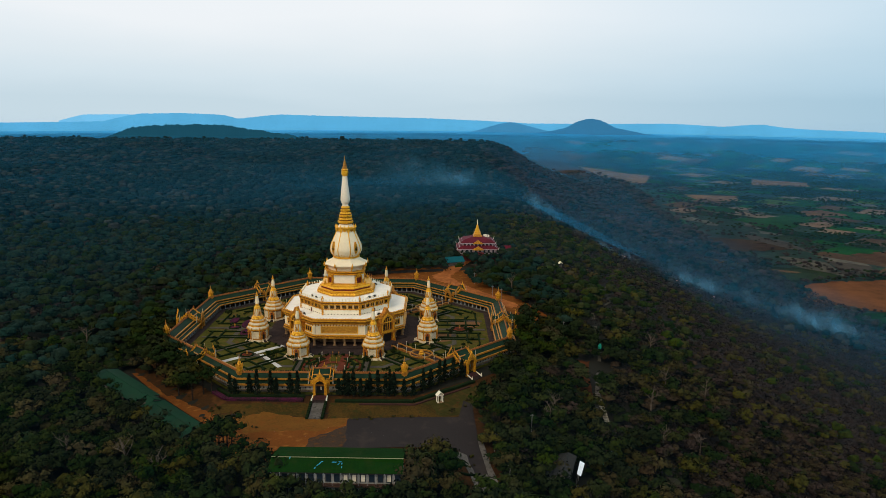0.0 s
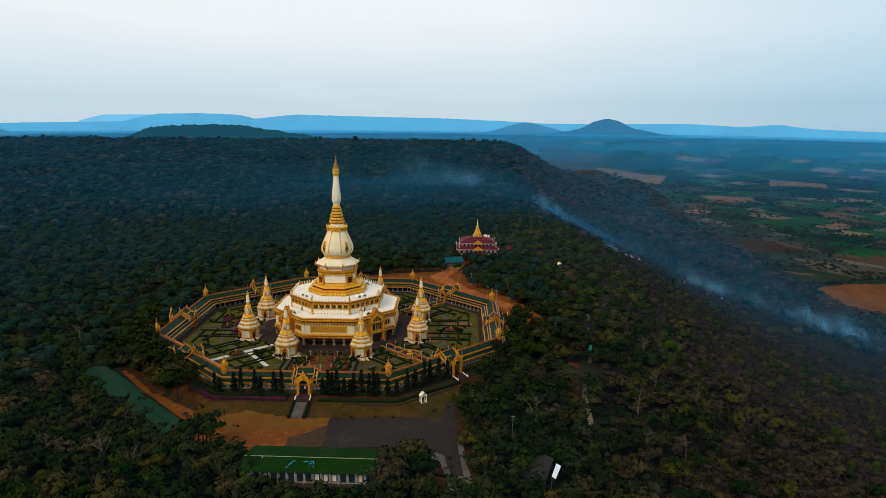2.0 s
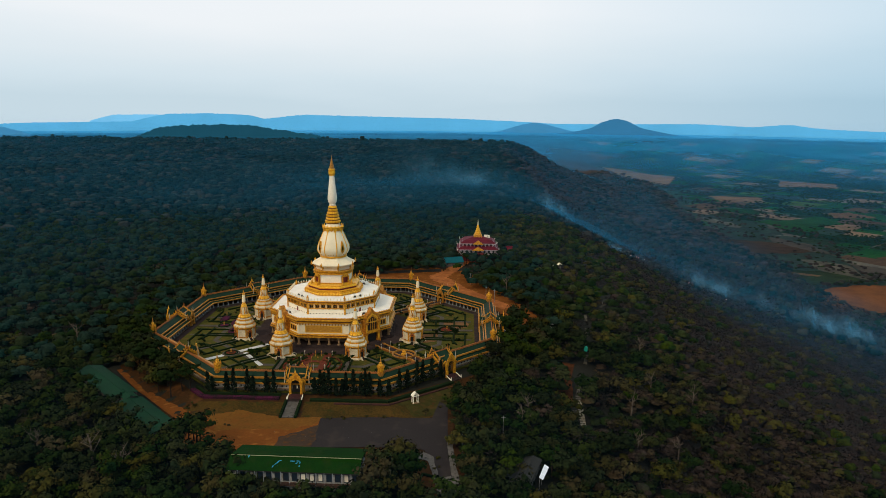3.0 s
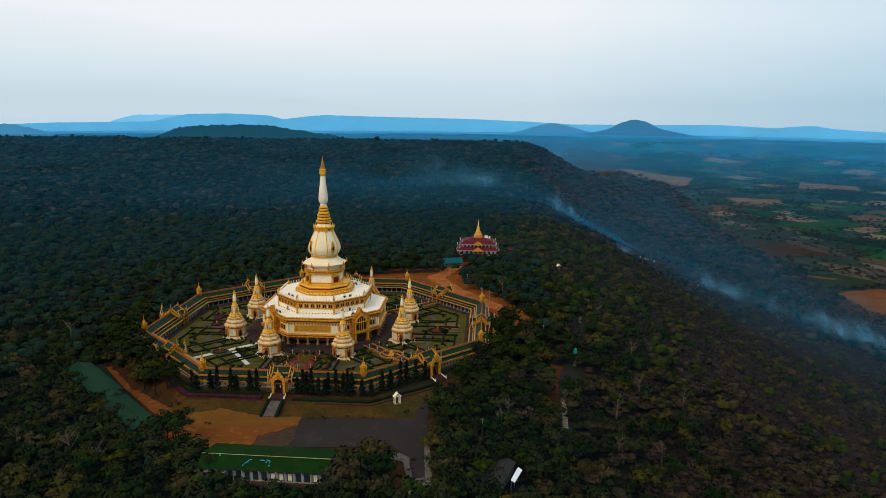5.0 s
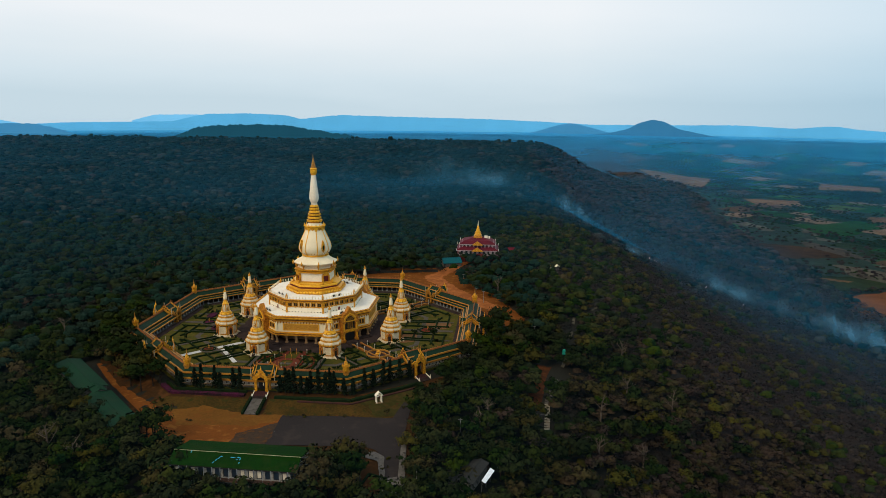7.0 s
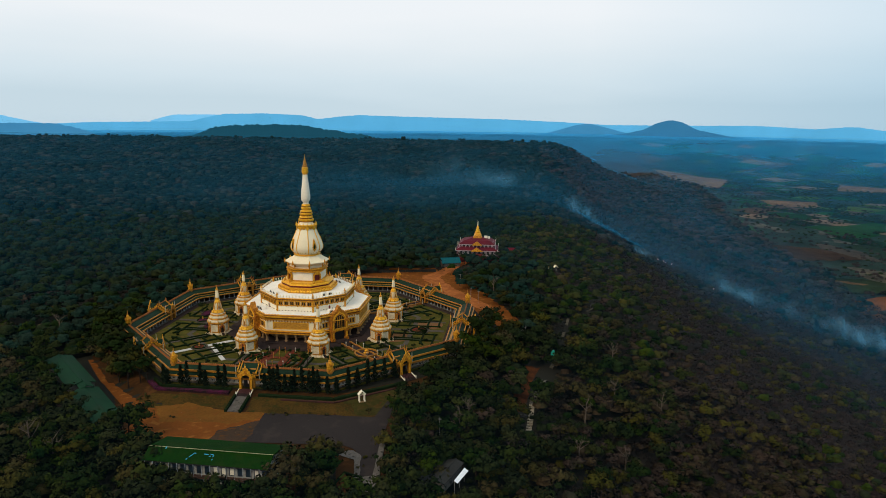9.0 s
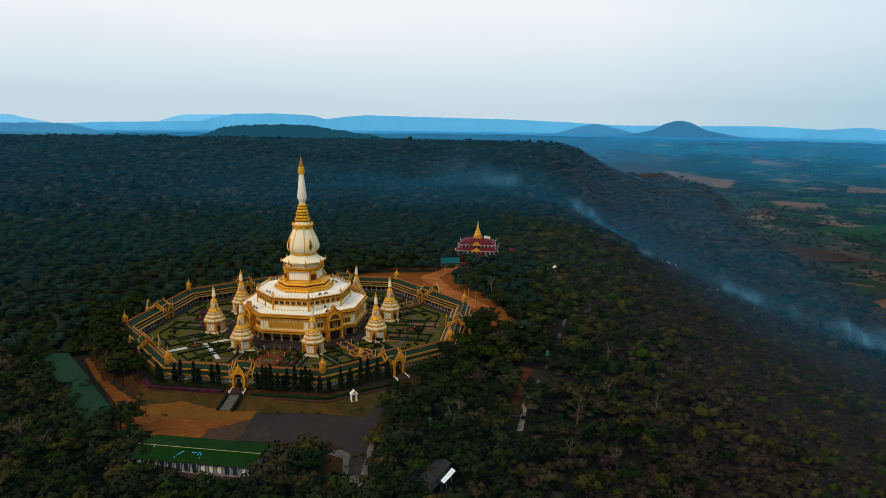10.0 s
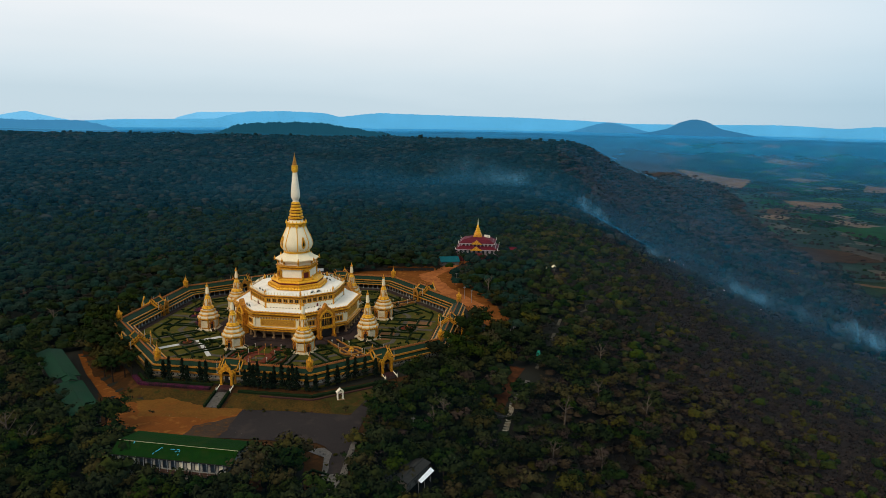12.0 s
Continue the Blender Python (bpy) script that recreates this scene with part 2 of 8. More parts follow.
LEAF_BROWN = paint("dry_brown_leaves", (0.0390, 0.0260, 0.0155), (0.0310, 0.0225, 0.0135), 0.04, 0.35, 0.9, contrast=0.6, c3=(0.0212, 0.0228, 0.0095), trees=0.24)
TWIG = paint("grey_twigs", (0.0345, 0.0260, 0.0225), (0.0205, 0.0165, 0.0150), 0.06, 0.5, 0.95, contrast=0.6, trees=0.24)
# far forest: the blue of distance haze is put into the leaf colour
LEAF_HAZED = paint("blue_green_leaves", (0.0045, 0.0155, 0.0165), (0.0080, 0.0205, 0.0195), 0.012, 0.45, 0.9, contrast=0.95, c3=(0.0045, 0.0160, 0.0165), trees=0.24)
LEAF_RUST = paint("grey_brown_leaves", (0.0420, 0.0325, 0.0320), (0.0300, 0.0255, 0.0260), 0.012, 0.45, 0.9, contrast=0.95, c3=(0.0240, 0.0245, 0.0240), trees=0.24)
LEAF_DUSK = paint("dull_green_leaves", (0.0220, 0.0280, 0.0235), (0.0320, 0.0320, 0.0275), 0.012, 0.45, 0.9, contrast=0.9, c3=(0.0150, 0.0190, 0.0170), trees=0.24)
# middle distance: green leaves with part of the haze blue painted in
LEAF_HALF_HAZED = paint("teal_green_leaves", (0.0068, 0.0180, 0.0130), (0.0110, 0.0225, 0.0135), 0.03, 0.5, 0.9, contrast=0.8, c3=(0.0057, 0.0168, 0.0118), trees=0.24)
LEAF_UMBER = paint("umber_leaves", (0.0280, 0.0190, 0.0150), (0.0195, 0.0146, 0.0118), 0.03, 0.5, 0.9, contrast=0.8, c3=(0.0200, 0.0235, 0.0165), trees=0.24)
CONIFER = paint("conifer_needles", (0.0055, 0.0105, 0.0060), (0.0100, 0.0155, 0.0078), 0.1, 0.8, 0.9)
POLE_WHITE = paint("pale_pole", (0.42, 0.38, 0.30), (0.28, 0.25, 0.20), 0.5, 2, 0.6)
POLE_GREY = paint("grey_pole", (0.22, 0.21, 0.20), (0.15, 0.145, 0.14), 0.5, 2, 0.7)


# ---------------------------------------------------------------- mesh helpers
class Shape:
    """Collects vertices and faces of one mesh."""

    def __init__(self):
        self.v, self.f = [], []

    def add(self, verts, faces):
        k = len(self.v)
        self.v += [tuple(p) for p in verts]
        self.f += [tuple(i + k for i in q) for q in faces]
        return self

    def box(self, x0, x1, y0, y1, z0, z1):
        return self.add([(x0, y0, z0), (x1, y0, z0), (x1, y1, z0), (x0, y1, z0), (x0, y0, z1), (x1, y0, z1), (x1, y1, z1), (x0, y1, z1)],
                        [(3, 2, 1, 0), (4, 5, 6, 7), (0, 1, 5, 4), (1, 2, 6, 5), (2, 3, 7, 6), (3, 0, 4, 7)])

    def loft(self, rings, closed=True, cap0=True, cap1=True):
        n, k = len(rings[0]), len(self.v)
        for r in rings:
            self.v += [tuple(p) for p in r]
        for i in range(len(rings) - 1):
            for j in range(n if closed else n - 1):
                a, b = k + i * n + j, k + i * n + (j + 1) % n
                self.f.append((a, b, b + n, a + n))
        if cap0:
            self.f.append(tuple(k + j for j in reversed(range(n))))
        if cap1:
            self.f.append(tuple(k + (len(rings) - 1) * n + j for j in range(n)))
        return self

    def lathe(self, profile, n=24, phase=0.0, cx=0.0, cy=0.0, flute=0.0, caps=True):
        """profile: (radius, z) from the bottom up; n = 8 with phase 22.5 gives an octagon (radius to its corners)."""
        rings = []
        for r, z in profile:
            ring = []
            for j in range(n):
                a = radians(phase + 360 * j / n)
                rr = r * (1 - (flute if j % 2 else 0))
                ring.append((cx + rr * math.cos(a), cy + rr * math.sin(a), z))
            rings.append(ring)
        return self.loft(rings, True, caps, caps)

    def tube(self, p, q, r0, r1=None, n=6):
        p, q = Vector(p), Vector(q)
        r1 = r0 if r1 is None else r1
        d = (q - p).normalized()
        s = d.cross(Vector((0, 0, 1)) if abs(d.z) < 0.9 else Vector((1, 0, 0))).normalized()
        u = d.cross(s)
        ring = [[c + (s * math.cos(2 * math.pi * j / n) + u * math.sin(2 * math.pi * j / n)) * r for j in range(n)] for c, r in ((p, r0), (q, r1))]
        return self.loft(ring)

    def pipe(self, pts, r, n=6):
        """A bent round bar through the points (mostly level)."""
        rings = []
        for i, p in enumerate(pts):
            d = (Vector(pts[min(i + 1, len(pts) - 1)]) - Vector(pts[max(i - 1, 0)])).normalized()
            s = d.cross(Vector((0, 0, 1))).normalized()
            u = s.cross(d)
            rings.append([Vector(p) + (s * math.cos(2 * math.pi * j / n) + u * math.sin(2 * math.pi * j / n)) * r for j in range(n)])
        return self.loft(rings)

    def extrude(self, outline, axis, lo, hi):
        """outline: points (a, b) counter-clockwise; axis 'x': a = y, b = z; 'y': a = x, b = z."""
        put = (lambda a, b, t: (t, a, b)) if axis == "x" else (lambda a, b, t: (a, t, b))
        n = len(outline)
        v = [put(a, b, lo) for a, b in outline] + [put(a, b, hi) for a, b in outline]
        f = [(j, (j + 1) % n, n + (j + 1) % n, n + j) for j in range(n)] + [tuple(reversed(range(n))), tuple(range(n, 2 * n))]
        return self.add(v, f)

    def turned(self, m):
        self.v = [tuple(m @ Vector(p)) for p in self.v]
        return self

    def mesh(self, name, material, smooth=False):
        me = bpy.data.meshes.new(name)
        me.from_pydata(self.v, [], self.f)
        me.materials.append(material)
        b = bmesh.new()
        b.from_mesh(me)
        bmesh.ops.recalc_face_normals(b, faces=b.faces)
        b.to_mesh(me)
        b.free()
        if smooth:
            me.polygons.foreach_set("use_smooth", [True] * len(me.polygons))
            me.set_sharp_from_angle(angle=radians(40))
        return me


def part(name, shape, material, parent=None, label="", smooth=False):
    ob = new(name, shape if isinstance(shape, bpy.types.Mesh) else shape.mesh(name, material, smooth))
    ob.parent = parent
    if label:
        tagged(ob, label)
    return ob


def thing(name, m, label, category, group="", kind=""):
    ob = new(name)
    ob.matrix_world = m
    return tagged(ob, label, category, group, kind)


def raw_mesh(name, verts, faces, material, normals=None, tint=None):
    """A mesh from arrays: verts (n, 3), faces (m, 3 or 4), all of one size; soft normals and a tint for each tree if given."""
    me = bpy.data.meshes.new(name)
    verts, faces = np.asarray(verts, np.float32), np.asarray(faces, np.int32)
    me.vertices.add(len(verts))
    me.vertices.foreach_set("co", verts.ravel())
    k = faces.shape[1]
    me.loops.add(faces.size)
    me.loops.foreach_set("vertex_index", faces.ravel())
    me.polygons.add(len(faces))
    me.polygons.foreach_set("loop_start", np.arange(len(faces), dtype=np.int32) * k)
    me.materials.append(material)
    me.update(calc_edges=True)
    if tint is not None:
        me.attributes.new("tint", "FLOAT", "POINT").data.foreach_set("value", np.asarray(tint, np.float32).ravel())
    if normals is not None:
        me.normals_split_custom_set_from_vertices(np.asarray(normals, np.float32))
    return me


# ---------------------------------------------------------------- the lie of the land
def lump(x, y, seed, size):
    """Smooth pseudo-random hills in -1..1, for arrays."""
    r = np.random.RandomState(seed)
    out = np.zeros_like(x, dtype=float)
    for _ in range(5):
        a, ph, k = r.uniform(0, 2 * np.pi), r.uniform(0, 2 * np.pi), r.uniform(0.6, 1.7) / size
        out += np.sin((x * np.cos(a) + y * np.sin(a)) * 2 * np.pi * k + ph)
    return out / 5


def octa(x, y):
    """Distance from the axis, measured square to the octagon's nearest side."""
    a = np.degrees(np.arctan2(y, x)) - A0
    return np.hypot(x, y) * np.cos(np.radians((a + 22.5) % 45 - 22.5))


EDGE_Y = (-1200, -400, -250, -100, 0, 100, 300, 600, 1300, 1700, 1900, 2400)
EDGE_X = (60, 70, 90, 122, 165, 188, 196, 196, 262, 328, 380, 458)
FALL_E = (-70, -30, 0, 40, 67, 80, 110, 140, 190, 250, 310, 400, 520, 760)
FALL_Z = (0, -1, -4, -18, -35, -43, -60, -76, -93, -113, -133, -152, -165, -172)


def land(x, y):
    """Height of the bare ground, for arrays."""
    x, y = np.asarray(x, float), np.asarray(y, float)
    top = np.interp(y, (-2000, -300, -60, 60, 220, 750, 1150, 1600, 1780, 1900, 2060, 2300), (-10, -6, -4, -1.5, 0, -16, -8, 15, 18, 2, -80, -190))
    top = top + np.interp(y, (200, 500, 1500, 1700), (0, 1, 1, 0.25)) * 7 * lump(x, y, 3, 600)
    e = x - np.interp(y, EDGE_Y, EDGE_X)
    e = e + np.interp(y, (-100, 150, 500), (0.2, 0.6, 1)) * 13 * lump(x, y, 5, 420)
    fall = np.interp(e, FALL_E, FALL_Z)
    for d in (-22, 22):
        fall = fall + np.interp(e + d, FALL_E, FALL_Z)
    fall = fall / 3
    z = top * np.clip(1 + fall / 150, 0, 1) + fall
    far = np.hypot(x, y)
    plain = np.interp(far, (0, 1000, 3000, 5000), (-172, -172, -186, -190))
    # the far plain swells gently towards the hills
    plain = plain + 138 * np.clip((np.hypot(x - 71, y + 407) - 3250) / 1500, 0, 1) ** 1.7
    z = np.maximum(z, plain)
    u = octa(x, y)
    k = np.clip((u - 97) / 18, 0, 1)
    k = k * k * (3 - 2 * k)
    return np.where(u < 125, (1 - k) * -0.9 + k * z, z)


def height(x, y):
    return float(land(np.array([x]), np.array([y]))[0])


# ---------------------------------------------------------------- ground, plain and distance
def ground_material():
    m = bpy.data.materials.new("land")
    m.use_nodes = True
    n, l = m.node_tree.nodes, m.node_tree.links
    b = n["Principled BSDF"]
    b.inputs["Roughness"].default_value, b.inputs["Specular IOR Level"].default_value = 0.95, 0.1
    geo = n.new("ShaderNodeNewGeometry")
    turn = n.new("ShaderNodeMapping")
    turn.inputs["Rotation"].default_value = (0, 0, radians(24))
    turn.inputs["Scale"].default_value = (1.0, 0.62, 0.0)
    l.new(geo.outputs["Position"], turn.inputs[0])
    wob = n.new("ShaderNodeTexNoise")
    wob.inputs["Scale"].default_value = 0.006
    l.new(turn.outputs[0], wob.inputs["Vector"])
    bend = n.new("ShaderNodeVectorMath")
    bend.operation = "MULTIPLY_ADD"
    bend.inputs[1].default_value = (70, 70, 0)
    l.new(wob.outputs["Color"], bend.inputs[0])
    l.new(turn.outputs[0], bend.inputs[2])
    cells = []
    for scale in (0.0048, 0.013):
        vo = n.new("ShaderNodeTexVoronoi")
        vo.distance = "CHEBYCHEV"
        vo.inputs["Scale"].default_value = scale
        l.new(bend.outputs[0], vo.inputs["Vector"])
        sp = n.new("ShaderNodeSeparateColor")
        l.new(vo.outputs["Color"], sp.inputs[0])
        cells.append(sp)
    mixv = n.new("ShaderNodeMath")
    mixv.operation = "MULTIPLY_ADD"
    mixv.inputs[1].default_value = 0.45
    l.new(cells[1].outputs[0], mixv.inputs[0])
    part1 = n.new("ShaderNodeMath")
    part1.operation = "MULTIPLY"
    part1.inputs[1].default_value = 0.55
    l.new(cells[0].outputs[0], part1.inputs[0])
    l.new(part1.outputs[0], mixv.inputs[2])
    ramp = n.new("ShaderNodeValToRGB")
    ramp.color_ramp.interpolation = "CONSTANT"
    e = ramp.color_ramp.elements
    e[0].position, e[0].color = 0.0, (0.0035, 0.0125, 0.0076, 1)
    e[1].position, e[1].color = 0.30, (0.0046, 0.0187, 0.0076, 1)
    for pos, col in ((0.38, (0.0070, 0.0203, 0.0102)), (0.45, (0.0052, 0.0148, 0.0076)), (0.51, (0.0104, 0.0515, 0.0102)), (0.55, (0.0551, 0.0452, 0.0272)), (0.60, (0.0058, 0.0172, 0.0085)), (0.66, (0.0319, 0.0234, 0.0136)), (0.70, (0.0093, 0.0312, 0.0102)), (0.75, (0.0696, 0.0593, 0.0382)), (0.79, (0.0081, 0.0187, 0.0102)), (0.88, (0.0081, 0.0343, 0.0102))):
        q = e.new(pos)
        q.color = (*col, 1)
    l.new(mixv.outputs[0], ramp.inputs[0])
    fine = n.new("ShaderNodeTexNoise")
    fine.inputs["Scale"].default_value, fine.inputs["Detail"].default_value = 0.03, 6
    l.new(geo.outputs["Position"], fine.inputs["Vector"])
    tone = n.new("ShaderNodeMapRange")
    tone.inputs["From Min"].default_value, tone.inputs["From Max"].default_value = 0.3, 0.7
    tone.inputs["To Min"].default_value, tone.inputs["To Max"].default_value = 0.55, 1.35
    l.new(fine.outputs["Fac"], tone.inputs["Value"])
    fields = n.new("ShaderNodeVectorMath")
    fields.operation = "SCALE"
    l.new(ramp.outputs[0], fields.inputs[0])
    l.new(tone.outputs[0], fields.inputs["Scale"])
    floor_ = n.new("ShaderNodeMixRGB")
    floor_.inputs[1].default_value, floor_.inputs[2].default_value = (0.0085, 0.0105, 0.0065, 1), (0.0180, 0.0145, 0.0095, 1)
    l.new(fine.outputs["Fac"], floor_.inputs[0])
    litter = n.new("ShaderNodeMixRGB")
    litter.inputs[1].default_value, litter.inputs[2].default_value = (0.0175, 0.0115, 0.0086, 1), (0.0275, 0.0178, 0.0130, 1)
    l.new(fine.outputs["Fac"], litter.inputs[0])
    sep = n.new("ShaderNodeSeparateXYZ")
    l.new(geo.outputs["Position"], sep.inputs[0])
    low = n.new("ShaderNodeMapRange")
    low.inputs["From Min"].default_value, low.inputs["From Max"].default_value = -158, -166
    l.new(sep.outputs["Z"], low.inputs["Value"])
    down = n.new("ShaderNodeMapRange")
    down.inputs["From Min"].default_value, down.inputs["From Max"].default_value = -12, -50
    l.new(sep.outputs["Z"], down.inputs["Value"])
    bed = n.new("ShaderNodeMixRGB")
    l.new(down.outputs[0], bed.inputs[0])
    l.new(floor_.outputs[0], bed.inputs[1])
    l.new(litter.outputs[0], bed.inputs[2])
    out = n.new("ShaderNodeMixRGB")
    l.new(low.outputs[0], out.inputs[0])
    l.new(bed.outputs[0], out.inputs[1])
    l.new(fields.outputs[0], out.inputs[2])
    l.new(out.outputs[0], b.inputs["Base Color"])
    return m


def steps(*spans):
    """Coordinates: (start, end, step), joined."""
    out = [np.arange(a, b, s) for a, b, s in spans]
    return np.concatenate(out + [[spans[-1][1]]])


gx = steps((-5200, -1500, 150), (-1500, -320, 30), (-320, 620, 7), (620, 1500, 22), (1500, 5200, 120))
gy = steps((-2200, -420, 90), (-420, 320, 7), (320, 2000, 18), (2000, 2800, 50), (2800, 5000, 130))
GX, GY = np.meshgrid(gx, gy)
GZ = land(GX, GY)
idx = np.arange(GX.size).reshape(GX.shape)
quads = np.stack([idx[:-1, :-1], idx[:-1, 1:], idx[1:, 1:], idx[1:, :-1]], -1).reshape(-1, 4)
ground_me = raw_mesh("ground", np.stack([GX, GY, GZ], -1).reshape(-1, 3), quads, ground_material())
ground_me.polygons.foreach_set("use_smooth", [True] * len(ground_me.polygons))
tagged(new("ground", ground_me), "forest floor on a plateau and patchwork fields on the plain", "ground", kind="structure")

EYE0 = Vector((71.0, -407.0, 129.5))


def haze_glow_paint(name, colour, glow):
    """Far hills: the blue of miles of haze is put into a glowing colour."""
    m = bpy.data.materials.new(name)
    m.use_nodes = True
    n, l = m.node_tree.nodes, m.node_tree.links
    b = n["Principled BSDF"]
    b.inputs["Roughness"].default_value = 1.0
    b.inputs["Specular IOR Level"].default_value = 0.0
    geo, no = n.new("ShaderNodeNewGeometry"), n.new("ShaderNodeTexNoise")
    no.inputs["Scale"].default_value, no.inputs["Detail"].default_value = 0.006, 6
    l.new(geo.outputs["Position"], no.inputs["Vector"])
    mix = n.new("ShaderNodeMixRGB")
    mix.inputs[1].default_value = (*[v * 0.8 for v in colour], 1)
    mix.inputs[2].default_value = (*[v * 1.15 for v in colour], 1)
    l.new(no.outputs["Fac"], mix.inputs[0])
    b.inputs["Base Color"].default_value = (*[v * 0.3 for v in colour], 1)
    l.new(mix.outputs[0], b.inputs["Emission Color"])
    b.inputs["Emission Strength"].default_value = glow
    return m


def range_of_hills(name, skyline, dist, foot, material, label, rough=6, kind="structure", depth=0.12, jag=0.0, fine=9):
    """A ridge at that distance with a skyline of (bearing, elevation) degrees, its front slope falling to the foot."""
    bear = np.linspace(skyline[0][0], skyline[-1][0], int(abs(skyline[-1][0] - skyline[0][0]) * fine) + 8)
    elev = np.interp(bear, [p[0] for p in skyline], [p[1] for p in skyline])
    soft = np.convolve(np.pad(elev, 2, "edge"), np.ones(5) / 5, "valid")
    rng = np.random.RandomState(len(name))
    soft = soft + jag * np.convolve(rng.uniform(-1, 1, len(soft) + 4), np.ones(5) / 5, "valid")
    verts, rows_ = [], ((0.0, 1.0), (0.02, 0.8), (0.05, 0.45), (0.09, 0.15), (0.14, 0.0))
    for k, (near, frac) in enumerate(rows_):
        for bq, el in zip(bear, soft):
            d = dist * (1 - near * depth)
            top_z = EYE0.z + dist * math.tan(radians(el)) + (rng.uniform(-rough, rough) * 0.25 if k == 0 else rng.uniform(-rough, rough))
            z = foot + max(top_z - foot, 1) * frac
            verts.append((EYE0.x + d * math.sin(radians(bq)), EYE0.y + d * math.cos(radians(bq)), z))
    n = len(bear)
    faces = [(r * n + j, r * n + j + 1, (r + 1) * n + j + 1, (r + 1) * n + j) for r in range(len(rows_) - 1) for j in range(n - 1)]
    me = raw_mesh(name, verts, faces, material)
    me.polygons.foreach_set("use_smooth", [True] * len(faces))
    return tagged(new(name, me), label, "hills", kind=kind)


# glowing haze blues for each distance, not the hills' own colours
HILL_BLUE = haze_glow_paint("far_blue", (0.096, 0.345, 0.555), 1.0)
HILL_PALE = haze_glow_paint("farthest_blue", (0.165, 0.44, 0.66), 1.0)
HILL_NEAR = haze_glow_paint("nearer_blue", (0.050, 0.195, 0.345), 1.0)
HILL_CONE = haze_glow_paint("cone_blue", (0.034, 0.142, 0.260), 1.0)
HILL_WOOD = haze_glow_paint("wooded_blue", (0.011, 0.058, 0.088), 1.0)
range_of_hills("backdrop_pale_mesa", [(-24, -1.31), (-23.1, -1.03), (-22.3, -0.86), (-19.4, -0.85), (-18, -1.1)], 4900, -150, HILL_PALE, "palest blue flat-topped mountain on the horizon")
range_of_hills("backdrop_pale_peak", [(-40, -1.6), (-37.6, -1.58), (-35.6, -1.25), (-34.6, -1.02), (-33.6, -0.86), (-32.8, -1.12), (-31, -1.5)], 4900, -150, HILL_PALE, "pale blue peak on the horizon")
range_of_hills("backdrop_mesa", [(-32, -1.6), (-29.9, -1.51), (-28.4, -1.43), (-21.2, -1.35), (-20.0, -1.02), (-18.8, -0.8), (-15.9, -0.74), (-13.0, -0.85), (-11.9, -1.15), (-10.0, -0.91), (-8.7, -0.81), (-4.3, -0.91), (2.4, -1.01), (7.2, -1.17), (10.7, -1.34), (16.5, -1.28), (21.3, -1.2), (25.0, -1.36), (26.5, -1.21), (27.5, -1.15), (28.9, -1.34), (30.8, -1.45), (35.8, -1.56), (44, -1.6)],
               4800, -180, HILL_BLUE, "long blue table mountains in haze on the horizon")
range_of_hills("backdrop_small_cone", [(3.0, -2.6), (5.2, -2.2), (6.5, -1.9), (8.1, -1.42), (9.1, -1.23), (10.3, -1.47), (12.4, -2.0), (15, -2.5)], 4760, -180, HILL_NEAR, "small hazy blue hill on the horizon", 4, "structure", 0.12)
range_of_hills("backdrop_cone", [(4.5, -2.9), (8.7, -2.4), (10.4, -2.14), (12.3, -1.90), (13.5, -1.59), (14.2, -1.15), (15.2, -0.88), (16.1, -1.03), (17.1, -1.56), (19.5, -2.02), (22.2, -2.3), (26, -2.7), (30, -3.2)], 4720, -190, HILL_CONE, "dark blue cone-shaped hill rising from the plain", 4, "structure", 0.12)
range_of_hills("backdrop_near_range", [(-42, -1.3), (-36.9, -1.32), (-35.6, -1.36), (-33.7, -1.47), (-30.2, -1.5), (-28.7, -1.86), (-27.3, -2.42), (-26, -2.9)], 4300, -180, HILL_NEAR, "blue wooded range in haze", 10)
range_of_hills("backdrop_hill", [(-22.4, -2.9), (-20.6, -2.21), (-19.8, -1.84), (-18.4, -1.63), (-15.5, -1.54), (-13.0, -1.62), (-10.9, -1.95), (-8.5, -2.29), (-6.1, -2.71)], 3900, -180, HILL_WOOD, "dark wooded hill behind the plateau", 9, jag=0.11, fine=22)


